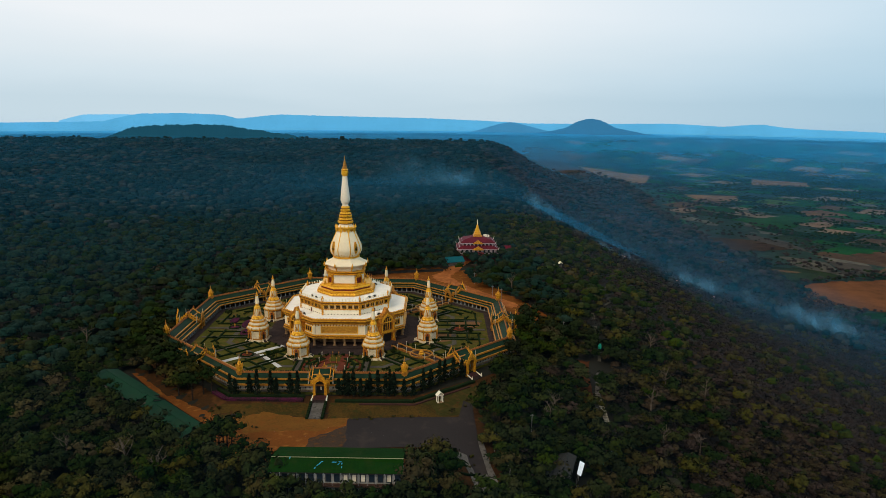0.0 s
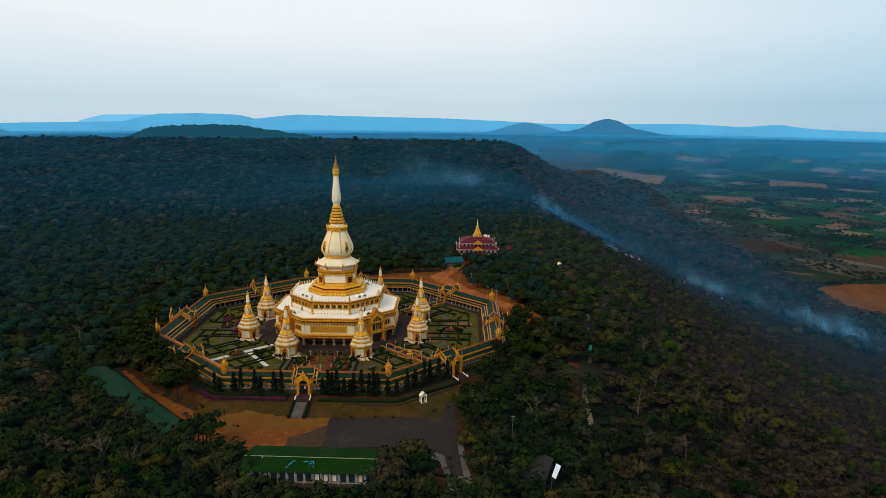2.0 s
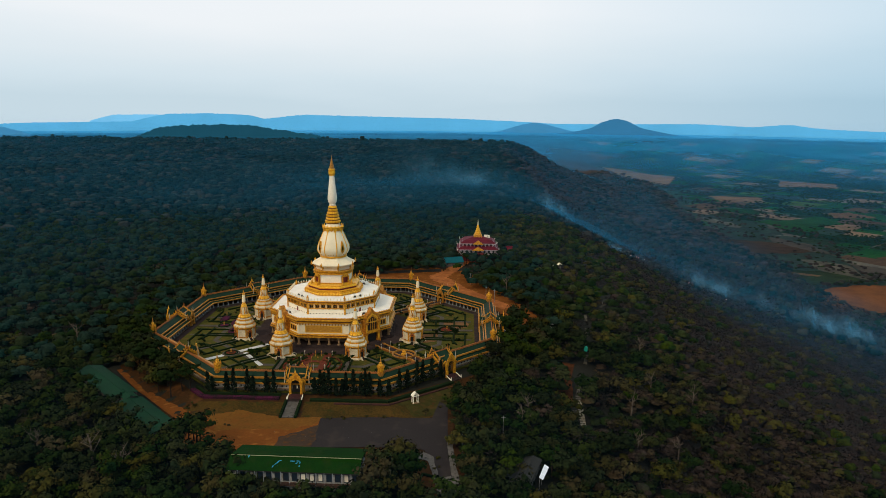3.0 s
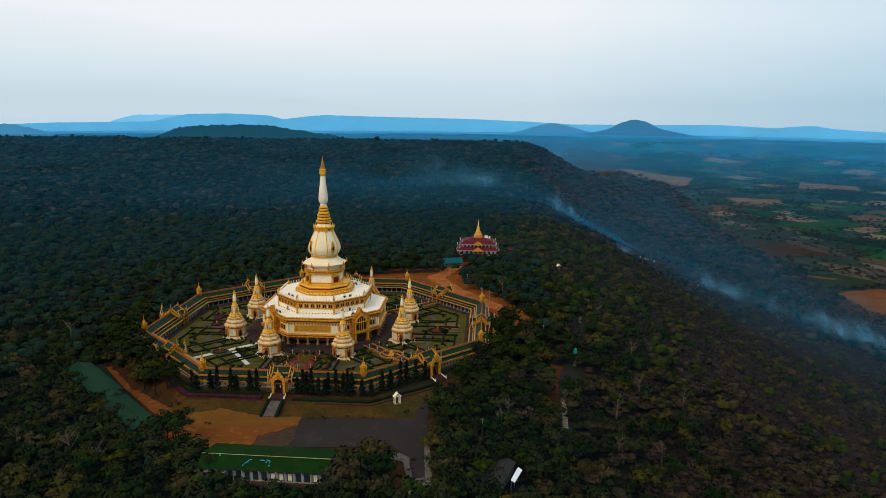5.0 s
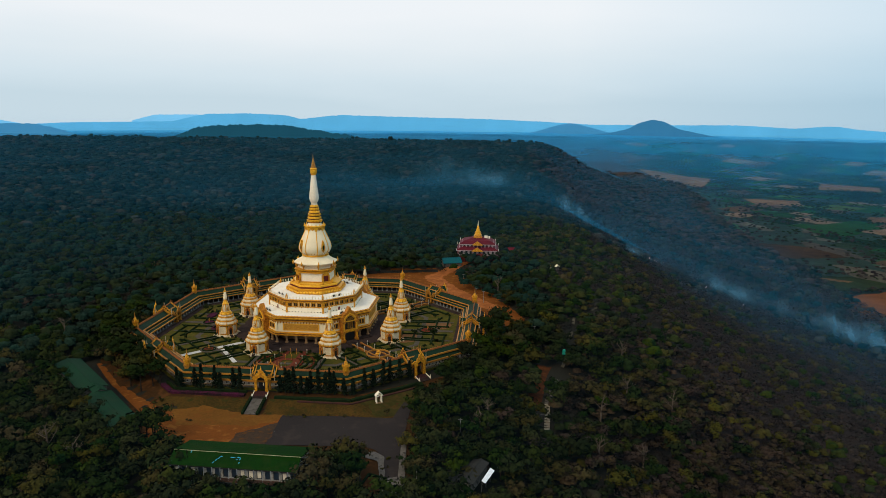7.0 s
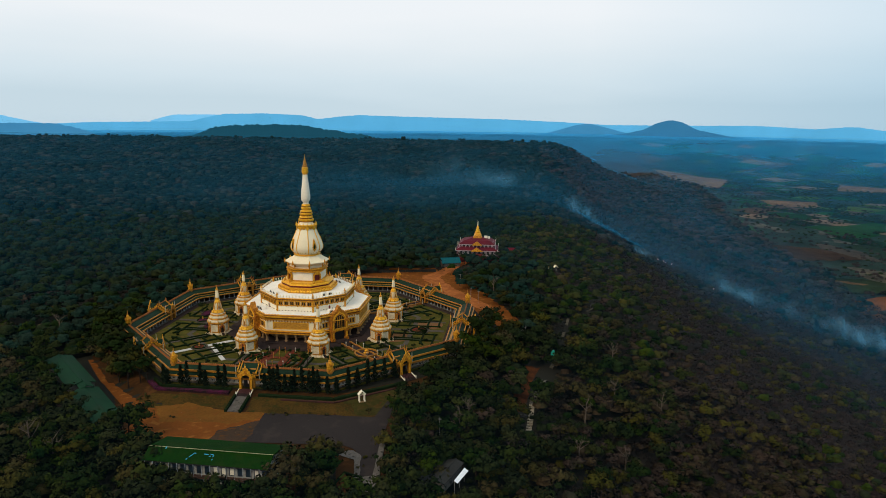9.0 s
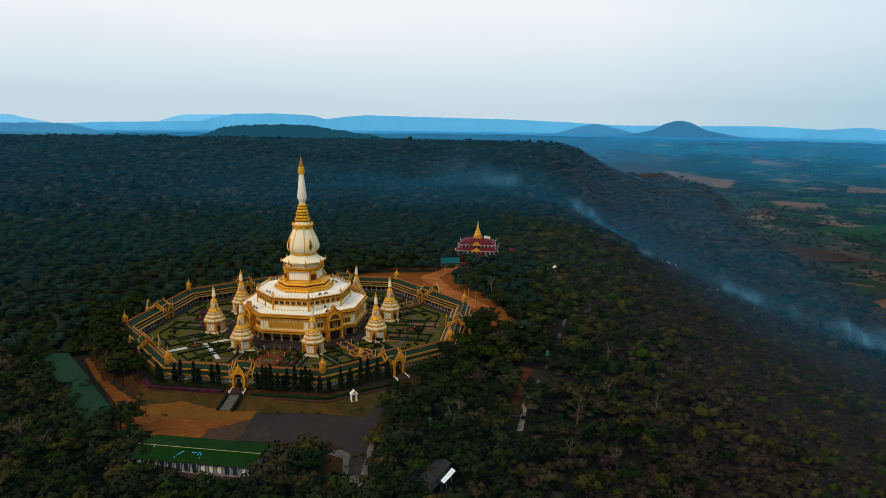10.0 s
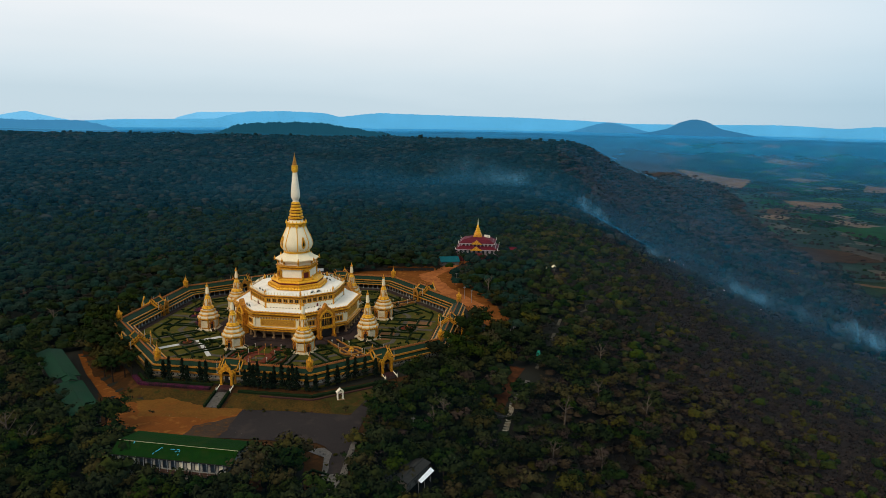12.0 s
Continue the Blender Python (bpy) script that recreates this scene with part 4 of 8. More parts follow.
def spots(step, lo, hi, keep=1.0, spread=40):
    p = scatter(step, -1750, 1600, -320, 2760, rng)
    p = p[in_sight(p, lo, hi, spread, 0.2)]
    p = p[free_ground(p)]
    z = land(p[:, 0], p[:, 1])
    p = p[(z > -163) & ((p[:, 1] < 1840) | (p[:, 0] > 240))]
    return p[rng.uniform(size=len(p)) < keep]


near, mid, far_, farther = spots(7.2, 185, 420), spots(6.5, 420, 900, 1.0, 39), spots(7.8, 900, 1500, 1.0, 38), spots(11.2, 1500, 2900, 1.0, 38)
NEAR_CROWNS = [[crown(np.random.RandomState(40 + j + 10 * q), 11, (225, 225, 215, 215, 180)[q], (0.086, 0.080, 0.080, 0.078, 0.12)[q], squash=(0.66, 0.62, 0.7, 0.66, 0.9)[q], core=q < 4, slim=0.7 if q < 4 else 0.1) for j in range(3)] for q in range(5)]
MID_CROWNS = [[clump_tree(np.random.RandomState(140 + j + 10 * q), 24 if q == 2 else 15, 0.13, 0.6 if q == 2 else 0.7, 0.82 if q == 2 else 1.0) if q < 3 else clump_tree(np.random.RandomState(140 + j + 10 * q), 33, 0.165, 0.36, 0.44) for j in range(5)] for q in range(5)]
FAR_CROWNS = [[tuft(np.random.RandomState(240 + j), 7, 0.2, 0.75, (0, 45, 90), 6) if q < 3 else tuft(np.random.RandomState(250 + j), 16, 0.21, 0.8, (0, 45, 90), 5, 0.40, 0.5, 0.9) for j in range(6)] for q in range(5)]
FARTHER_CROWNS = [[tuft(np.random.RandomState(260 + j), 2, 0.3, 0.7, (0, 45, 90), 6) for j in range(6)] for q in range(5)]
near_kind, mid_kind = kind_of(near, rng), kind_of(mid, rng)
west = mid[:, 0] < 130 + 40 * lump(mid[:, 0], mid[:, 1], 61, 120)
# the trees the camera passes nearest stand singly, the rest are joined
close = in_sight(near, 165, 292, 37)
order = np.where(close)[0]
order = order[np.argsort(np.hypot(near[order, 0] - 70, near[order, 1] + 407))][:170]
single = np.zeros(len(near), bool)
single[order] = True
for q in range(5):
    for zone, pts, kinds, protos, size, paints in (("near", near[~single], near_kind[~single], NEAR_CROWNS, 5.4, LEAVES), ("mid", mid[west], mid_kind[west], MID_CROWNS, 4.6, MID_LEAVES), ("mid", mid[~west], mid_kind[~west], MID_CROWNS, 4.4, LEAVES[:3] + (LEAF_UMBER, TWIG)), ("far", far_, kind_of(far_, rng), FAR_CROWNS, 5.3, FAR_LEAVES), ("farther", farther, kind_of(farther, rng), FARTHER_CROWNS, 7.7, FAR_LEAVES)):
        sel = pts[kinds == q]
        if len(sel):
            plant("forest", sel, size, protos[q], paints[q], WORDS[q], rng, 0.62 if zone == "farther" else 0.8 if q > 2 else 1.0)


# taller trees standing out of the canopy along the plateau's far rim
rim_p = scatter(13, -1250, 330, 1690, 1790, rng, 0.5)
rim_p = rim_p[rng.uniform(size=len(rim_p)) < 0.45 + 0.4 * lump(rim_p[:, 0], rim_p[:, 1], 33, 90)]
plant("forest", rim_p, 4.4, FAR_CROWNS[0], LEAF_HAZED, "tall trees along the plateau rim", rng, 1.45)
plant("forest", np.array([(-106.0, 1662.0), (-103.0, 1668.0)]), 6.0, FAR_CROWNS[0], LEAF_HAZED, "single tall tree above the plateau rim", rng, 2.6, 0.9, 1.1)

under = spots(5.2, 185, 480, 0.75)
u_kind = kind_of(under, rng)
for q, tint_, words in ((0, LEAF_DARK, "dark undergrowth of the forest floor"), (1, LEAF_OLIVE, "olive dry undergrowth of the forest floor"), (2, LEAF_BROWN, "brown dry undergrowth of the slope")):
    sel = under[(u_kind == 0) | (u_kind == 1) if q == 0 else u_kind == 2 if q == 1 else u_kind > 2]
    plant("undergrowth", sel, 2.9, FARTHER_CROWNS[0], tint_, words, rng, 0.8)


def limb_shape(rng, tall, spread, dead=False):
    """A tapered trunk with limbs."""
    s = Shape()
    top = Vector((rng.uniform(-0.4, 0.4), rng.uniform(-0.4, 0.4), tall))
    base_r = 0.035 * tall + 0.08
    s.tube((0, 0, -0.6), top * 0.5, base_r, base_r * 0.7, 7)
    s.tube(top * 0.5, top, base_r * 0.7, base_r * 0.3, 6)
    for k in range(7 if dead else 5):
        f = rng.uniform(0.45, 0.95)
        a = rng.uniform(0, 2 * np.pi)
        p = top * f
        q = p + Vector((math.cos(a) * spread * rng.uniform(0.5, 0.9), math.sin(a) * spread * rng.uniform(0.5, 0.9), tall * rng.uniform(0.15, 0.4)))
        s.tube(p, q, base_r * 0.38, base_r * 0.12, 5)
        for _ in range(3 if dead else 1):
            w = p.lerp(q, rng.uniform(0.4, 0.9))
            s.tube(w, w + Vector(rng.uniform(-1, 1, 3)) * spread * 0.35 + Vector((0, 0, spread * 0.3)), base_r * 0.17, base_r * 0.06, 4)
    return s


TREE_LABEL = ("tall broadleaf tree with a green rounded crown", "dark green broadleaf tree with a dense crown", "olive broadleaf tree with a thinning crown", "dry brown tree of the slope forest", "leafless grey tree with a twiggy crown")
tree_protos = []
for q in range(5):
    for j in range(3):
        r_ = np.random.RandomState(300 + 10 * q + j)
        t_ob = thing("tree", pose(0, 0, -900), TREE_LABEL[q], "tree")
        trunk = part("trunk", limb_shape(r_, 6.2, 3.6), BARK if q < 4 else DEADWOOD, t_ob)
        v, f, nr = NEAR_CROWNS[q][j]
        cr = part("crown", raw_mesh("crown", v * 5.3 + [0, 0, 6.6], f, LEAVES[q], nr), None, t_ob)
        tree_protos.append(t_ob)
for n_, i in enumerate(order):
    x, y = near[i]
    src = tree_protos[near_kind[i] * 3 + n_ % 3]
    s = rng.uniform(0.6, 1.45)
    t_ob = copy_thing(src, pose(x, y, height(x, y), 0, 0, rng.uniform(0, 360)))
    t_ob.scale = (s, s, s * rng.uniform(0.9, 1.15))
for t_ob in tree_protos:
    for o in (*t_ob.children_recursive, t_ob):
        bpy.data.objects.remove(o)

# trees and hedgerows on the plain
FIELDS = {
    "ploughed orange field on the plain": ((0.19, 0.072, 0.022), [(687, 699), (794, 752), (907, 768), (980, 720), (762, 566), (653, 570)]),
    "dry tan field strip on the plain": ((0.20, 0.105, 0.038), [(600, 850), (680, 832), (750, 808), (806, 786), (816, 812), (752, 842), (680, 872), (606, 884)]),
    "bright green field at the foot of the slope": ((0.010, 0.050, 0.010), [(633, 538), (758, 560), (800, 520), (689, 464), (650, 490)]),
    "green crop field on the plain": ((0.018, 0.066, 0.012), [(973, 1471), (1173, 1537), (1197, 1438), (969, 1341)]),
    "long green crop field": ((0.014, 0.055, 0.012), [(960, 1720), (1065, 1694), (1034, 1560), (963, 1626)]),
    "pale tan field on the plain": ((0.24, 0.135, 0.060), [(1059, 2022), (1228, 1991), (1177, 1847), (1036, 1875)]),
    "wide tan stubble field": ((0.26, 0.15, 0.075), [(970, 3145), (1166, 2646), (1009, 2280), (910, 2549)]),
    "narrow tan stubble field": ((0.25, 0.14, 0.07), [(1582, 2559), (1757, 2428), (1660, 2266), (1470, 2342)]),
    "brown scrub field on the plain": ((0.060, 0.032, 0.014), [(736, 1182), (852, 1144), (890, 1046), (690, 993)]),
    "dull green pasture": ((0.026, 0.040, 0.012), [(640, 850), (800, 860), (850, 790), (700, 740), (640, 780)]),
    "tan field by the copse": ((0.17, 0.088, 0.036), [(1230, 1620), (1330, 1650), (1350, 1540), (1220, 1530)]),
    "brown fallow field": ((0.10, 0.050, 0.022), [(1000, 1000), (1120, 1040), (1180, 930), (1010, 900)]),
}
# patchwork of small parcels round them, split at random along the lie of the roads
PARCEL = [paint("parcel_soil", c, tuple(v * 0.6 for v in c), 0.012, 0.09, 0.95, contrast=0.7) for c in ((0.0090, 0.0480, 0.0085), (0.0045, 0.0220, 0.0080), (0.1600, 0.0980, 0.0560), (0.0700, 0.0400, 0.0200), (0.0450, 0.0720, 0.0095), (0.0150, 0.0260, 0.0110))]
PARCEL_WORDS = ("green crop field on the plain", "dark green plantation on the plain", "tan stubble field on the plain", "brown fallow field on the plain", "yellow-green field on the plain", "dull scrub pasture on the plain")
cut = np.random.RandomState(61)
parcels, todo = [], [(0.0, 4600.0, -2600.0, 3800.0)]
while todo:
    u0, u1, v0, v1 = todo.pop()
    cu, cv = (u0 + u1) / 2, (v0 + v1) / 2
    px_, py_ = cu * math.cos(radians(38)) - cv * math.sin(radians(38)) + 100, cu * math.sin(radians(38)) + cv * math.cos(radians(38)) - 200
    away = math.hypot(px_ - 71, py_ + 407)
    most = cut.uniform(0.5, 1.9) * np.interp(away, (900, 2500, 4500), (5500, 8500, 16000))
    if (u1 - u0) * (v1 - v0) < most:
        parcels.append((u0, u1, v0, v1, px_, py_, away))
    elif (u1 - u0) * cut.uniform(0.7, 1.4) > (v1 - v0):
        w_ = u0 + (u1 - u0) * cut.uniform(0.35, 0.65)
        todo += [(u0, w_, v0, v1), (w_, u1, v0, v1)]
    else:
        w_ = v0 + (v1 - v0) * cut.uniform(0.35, 0.65)
        todo += [(u0, u1, v0, w_), (u0, u1, w_, v1)]
hedge_trees = []
for u0, u1, v0, v1, px_, py_, away in parcels:
    bear_ = math.degrees(math.atan2(px_ - 71, py_ + 407))
    edge_ = px_ - float(np.interp(py_, EDGE_Y, EDGE_X))
    pick_, skip_ = cut.uniform(), cut.uniform()
    if not (4 < bear_ < 38 and 900 < away < 4560 and edge_ > (700 if py_ < 1500 else 560) and skip_ < 0.86) or height(px_, py_) > -60:
        continue
    corner = []
    for u, v in ((u0, v0), (u1, v0), (u1, v1), (u0, v1)):
        u, v = u + cut.uniform(-5, 5), v + cut.uniform(-5, 5)
        corner.append((u * math.cos(radians(38)) - v * math.sin(radians(38)) + 100, u * math.sin(radians(38)) + v * math.cos(radians(38)) - 200))
    corner = np.array(corner)
    dry_ = 0.5 + 0.5 * float(lump(np.array(px_), np.array(py_), 83, 900))
    kind_ = int(np.searchsorted(np.cumsum(np.array([0.34 - 0.12 * dry_, 0.34 - 0.14 * dry_, 0.03 + 0.16 * dry_, 0.04 + 0.07 * dry_, 0.06, 0.4])), pick_))
    kind_ = min(kind_, 5)
    n_ = 4
    grid_u, grid_v = np.meshgrid(np.linspace(0, 1, n_), np.linspace(0, 1, n_), indexing="ij")
    flat_ = sum(w[..., None] * c for w, c in zip(((1 - grid_u) * (1 - grid_v), grid_u * (1 - grid_v), grid_u * grid_v, (1 - grid_u) * grid_v), corner)).reshape(-1, 2)
    i_ = np.arange(n_ * n_).reshape(n_, n_)
    q_ = np.stack([i_[:-1, :-1], i_[1:, :-1], i_[1:, 1:], i_[:-1, 1:]], -1).reshape(-1, 4)
    tagged(new("field", raw_mesh("field", np.column_stack([flat_, land(flat_[:, 0], flat_[:, 1]) + 0.35]), q_, PARCEL[kind_])), PARCEL_WORDS[kind_], "field", kind="structure")
    for a_, b_ in zip(corner, np.roll(corner, -1, 0)):
        if cut.uniform() < 0.34:
            m_ = int(np.hypot(*(b_ - a_)) / np.interp(away, (900, 4500), (9, 15)))
            hedge_trees.append(a_ + (b_ - a_) * cut.uniform(0, 1, (m_, 1)) + cut.uniform(-4, 4, (m_, 2)))
    if kind_ == 1 or (kind_ == 5 and cut.uniform() < 0.5):
        m_ = int((u1 - u0) * (v1 - v0) / (260 if kind_ == 1 else 420))
        f_ = cut.uniform(0.05, 0.95, (m_, 2))
        hedge_trees.append(corner[0] + (corner[1] - corner[0]) * f_[:, :1] + (corner[3] - corner[0]) * f_[:, 1:])
hedge_trees = np.concatenate(hedge_trees)
f_no = 0
for words, (tone_, line_) in FIELDS.items():
    f_no += 1
    ln_ = np.asarray(line_, float)
    dense_ = np.concatenate([a + (b - a) * np.linspace(0, 1, 10, endpoint=False)[:, None] for a, b in zip(ln_, np.roll(ln_, -1, 0))])
    dense_ += np.random.RandomState(f_no).uniform(-7, 7, dense_.shape)
    mid_pt = dense_.mean(0)
    v_ = np.concatenate([dense_, [mid_pt]])
    n_ = len(dense_)
    v_ = np.column_stack([v_, land(v_[:, 0], v_[:, 1]) + 0.9 + 0.05 * f_no])
    f_ = [(j, (j + 1) % n_, n_) for j in range(n_)]
    area_ = np.sum(ln_[:, 0] * np.roll(ln_[:, 1], -1) - np.roll(ln_[:, 0], -1) * ln_[:, 1])
    if area_ < 0:
        f_ = [q[::-1] for q in f_]
    tone_ = tuple(c * 0.62 for c in tone_)
    fm_ = paint("field_soil", tone_, tuple(c * 0.55 for c in tone_), 0.008, 0.05, 0.95, contrast=0.7)
    tagged(new("field", raw_mesh("field", v_, f_, fm_)), words, "field", kind="structure")
pr = np.random.RandomState(77)
pp = scatter(12, 420, 3600, -100, 3600, pr)
pp = pp[in_sight(pp, 700, 4700, 42)]
pz = land(pp[:, 0], pp[:, 1])
wood = lump(pp[:, 0], pp[:, 1], 31, 520) + 0.5 * lump(pp[:, 0], pp[:, 1], 32, 170)
pp = pp[(pz < -160) & ((wood > 0.06 - 0.7 * np.clip(1 - (pp[:, 0] - np.interp(pp[:, 1], EDGE_Y, EDGE_X) - 420) / 420, 0, 1)) | (pr.uniform(size=len(pp)) < 0.09))]
for tone_, line_ in FIELDS.values():
    pp = pp[~inside(pp[:, 0], pp[:, 1], line_)]
pp = pp[(np.hypot(pp[:, 0] - 71, pp[:, 1] + 407) < 1500) | (pr.uniform(size=len(pp)) < 0.22)]
for tone_, line_ in FIELDS.values():
    hedge_trees = hedge_trees[~inside(hedge_trees[:, 0], hedge_trees[:, 1], line_)]
pp = np.concatenate([pp, hedge_trees])
foot_ = (pp[:, 0] - np.interp(pp[:, 1], EDGE_Y, EDGE_X) < 740 + 90 * lump(pp[:, 0], pp[:, 1], 41, 200)) & (pr.uniform(size=len(pp)) < 0.6)
plant("field_trees", pp[~foot_], 3.9, FARTHER_CROWNS[0], LEAF_DARK, "trees and copses between the fields", pr)
plant("field_trees", pp[foot_], 4.2, FARTHER_CROWNS[0], LEAF_UMBER, "dry brown woods at the foot of the slope", pr)


# ---------------------------------------------------------------- yards, roads and lawns outside the wall
def drape(name, outline, material, label, category, lift=0.08, rough=1.2, step=1.4, kind="structure", seed=1):
    """A patch laid on the land inside an uneven outline."""
    p = np.asarray(outline, float)
    c = p.mean(0)
    dense = np.concatenate([a + (b - a) * np.linspace(0, 1, max(2, int(np.hypot(*(b - a)) / step)), endpoint=False)[:, None] for a, b in zip(p, np.roll(p, -1, 0))])
    r_ = np.random.RandomState(seed)
    push = sum(w * np.convolve(np.tile(r_.uniform(-1, 1, len(dense)), 3), np.ones(k) / k, "same")[len(dense):2 * len(dense)] for k, w in ((2, 0.8), (7, 2.2)))
    out = dense - c
    out = c + out * (1 + push[:, None] * rough / (np.linalg.norm(out, axis=1, keepdims=True) + 1))
    bm = bmesh.new()
    fv = [bm.verts.new((x, y, 0)) for x, y in out]
    bm.faces.new(fv)
    bmesh.ops.triangulate(bm, faces=bm.faces[:])
    for _ in range(4):
        long_ = [e for e in bm.edges if e.calc_length() > 7]
        if not long_:
            break
        bmesh.ops.subdivide_edges(bm, edges=long_, cuts=1, use_grid_fill=False)
        bmesh.ops.triangulate(bm, faces=[f for f in bm.faces if len(f.verts) > 3])
    xs, ys = np.array([v.co.x for v in bm.verts]), np.array([v.co.y for v in bm.verts])
    for v, z in zip(bm.verts, land(xs, ys)):
        v.co.z = z + lift
    me = bpy.data.meshes.new(name)
    bm.to_mesh(me)
    bm.free()
    me.materials.append(material)
    for q in me.polygons:
        if q.normal.z < 0:
            q.flip()
    return tagged(new(name, me), label, category, kind=kind)


drape("yard_ground", [(-70, -84), (-30, -97), (38, -98), (84, -66), (92, -74), (74, -96), (64, -118), (66, -142), (68, -190), (54, -190), (44, -152), (34, -160), (36, -180), (-20, -178), (-26, -148), (-50, -134), (-66, -104)], EARTH_BROWN, "brown earth yard in front of the temple wall", "ground", 0.10, 1.5, seed=3)
drape("dry_lawn", [(-50, -101), (-11, -103), (-12, -113), (-20, -121), (-44, -118), (-56, -108)], DRY_GRASS, "dry grass slope below the wall", "grass", 0.22, 0.8, seed=4)
drape("dry_lawn", [(-3, -103), (35, -105), (52, -99), (60, -106), (54, -116), (8, -115), (-2, -114)], DRY_GRASS, "dry grass slope below the wall", "grass", 0.22, 1.0, seed=5)
drape("lawn", [(40, -102), (66, -84), (72, -92), (58, -112), (46, -113)], VERGE, "green lawn round the white arch", "grass", 0.26, 1.0, seed=6)
drape("earth_yard", [(-48, -112), (-20, -117), (6, -116), (8, -122), (-2, -140), (-14, -152), (-36, -152), (-46, -136)], EARTH, "bare orange earth beside the car park", "ground", 0.30, 0.7, seed=7)
drape("golden_earth", [(-44, -111), (-30, -108), (-12, -114), (6, -114.5), (6, -121), (-6, -126), (-20, -124), (-36, -126)], GOLDEN_EARTH, "golden dry earth below the grass slope", "ground", 0.33, 1.4, seed=27)
drape("earth_lane", [(-104, -57), (-102, -56), (-89.5, -70), (-78, -84), (-64, -97.5), (-47, -112), (-47, -119), (-53.5, -117.5), (-70.5, -98.5), (-85, -82), (-95, -69)], EARTH, "orange earth lane beside the green roof", "road", 0.26, 0.35, seed=8)
drape("brown_verge", [(-106, -50), (-96, -38), (-78, -68), (-54, -92), (-42, -108), (-52, -117), (-80, -86)], EARTH_BROWN, "brown earth verge under the trees", "ground", 0.2, 1.0, seed=9)
drape("car_park", [(6.2, -114.8), (56, -115.2), (57, -142), (5.8, -142)], ASPHALT, "grey asphalt car park", "car park", 0.36, 0.12, kind="structure", seed=10)
drape("car_park_worn", [(-8, -132), (6.0, -122), (5.8, -143), (-10, -146)], GRAVEL, "worn grey gravel beside the car park", "car park", 0.37, 0.9, seed=11)
drape("road", [(54, -118), (58.5, -98), (62, -102), (60.6, -135), (61, -153), (62.5, -176), (66, -205), (58, -205), (56.3, -175), (55.5, -162), (54.2, -150), (50, -144), (46, -142), (46, -138)], ASPHALT, "narrow asphalt road leaving the car park", "road", 0.40, 0.15, seed=12)
drape("road_patch", [(43, -148), (50.5, -145.5), (54.3, -149.5), (55.8, -162), (56.6, -176), (55.2, -176), (53.8, -163), (52, -152.5), (47, -150.5)], CONCRETE, "broken pale concrete edge of the road", "road", 0.44, 0.5, seed=13)
drape("road_patch", [(60.2, -138), (62.4, -140), (63, -158), (64.6, -178), (61.6, -178), (60.4, -158)], CONCRETE, "pale worn concrete verge of the road", "road", 0.43, 0.6, seed=14)
drape("road_patch", [(57.2, -166), (60.4, -164), (61.4, -172), (60, -178), (57.5, -177)], CONCRETE, "patch of broken pale concrete on the road", "road", 0.46, 0.8, seed=29)
drape("back_earth", [(6, 98), (-6, 120), (24, 150), (30, 158), (66, 160), (92, 150), (96, 118), (114, 66), (126, 32), (114, 14), (104, 24), (96, 58), (66, 90)], EARTH, "bare orange earth behind the gallery", "ground", 0.12, 3.0, seed=15)
drape("back_track", [(70, 98), (58, 132), (76, 170), (88, 190), (95, 186), (84, 160), (72, 130), (84, 98), (112, 52), (104, 44)], paint("pale_earth", (0.30, 0.10, 0.027), (0.18, 0.058, 0.016), 0.08, 0.4, 0.95, contrast=0.8), "pale orange dirt track", "road", 0.24, 2.0, seed=16)
drape("slope_earth", [(116, -96), (121, -96), (128, -60), (133, -44), (126, -44), (118, -66)], paint("dull_orange_earth", (0.085, 0.028, 0.009), (0.040, 0.016, 0.006), 0.09, 0.4, 0.95, contrast=0.8), "brown earth beside the stepped path", "ground", 0.15, 1.5, seed=17)
drape("red_temple_yard", RED_YARD, EARTH_BROWN, "earth yard round the red-roofed temple", "ground", 0.12, 3, seed=18)
drape("garden_patch", [(86, -84), (96, -80), (98, -90), (88, -93)], paint("pale_green_patch", (0.12, 0.13, 0.06), (0.05, 0.06, 0.03), 0.3, 1.5, 0.9), "pale clearing among the trees", "ground", 0.2, 1.0, seed=19)


def hedge_line(name, pts, w, h, material, label, category="hedge", z=None):
    s = Shape()
    for (x0, y0), (x1, y1) in zip(pts, pts[1:]):
        d = Vector((x1 - x0, y1 - y0)).normalized()
        nx, ny = -d.y * w / 2, d.x * w / 2
        n = max(1, int(math.hypot(x1 - x0, y1 - y0) / 3))
        rings = []
        for k in range(n + 1):
            x, y = x0 + (x1 - x0) * k / n, y0 + (y1 - y0) * k / n
            g = height(x, y) if z is None else z
            hh = h * random.uniform(0.85, 1.12)
            rings.append([(x + nx, y + ny, g - 0.3), (x + nx, y + ny, g + hh * 0.8), (x + nx * 0.6, y + ny * 0.6, g + hh), (x - nx * 0.6, y - ny * 0.6, g + hh), (x - nx, y - ny, g + hh * 0.8), (x - nx, y - ny, g - 0.3)])
        s.loft(rings, True)
    return tagged(part(name, s, material), label, category)


def on_octa(u, bearing):
    """A point at apothem u of the octagon ring, at that bearing from the front side's middle."""
    d = (bearing + 22.5) % 45 - 22.5
    r = u / math.cos(radians(d))
    a = radians(A0 + bearing)
    return r * math.cos(a), r * math.sin(a)


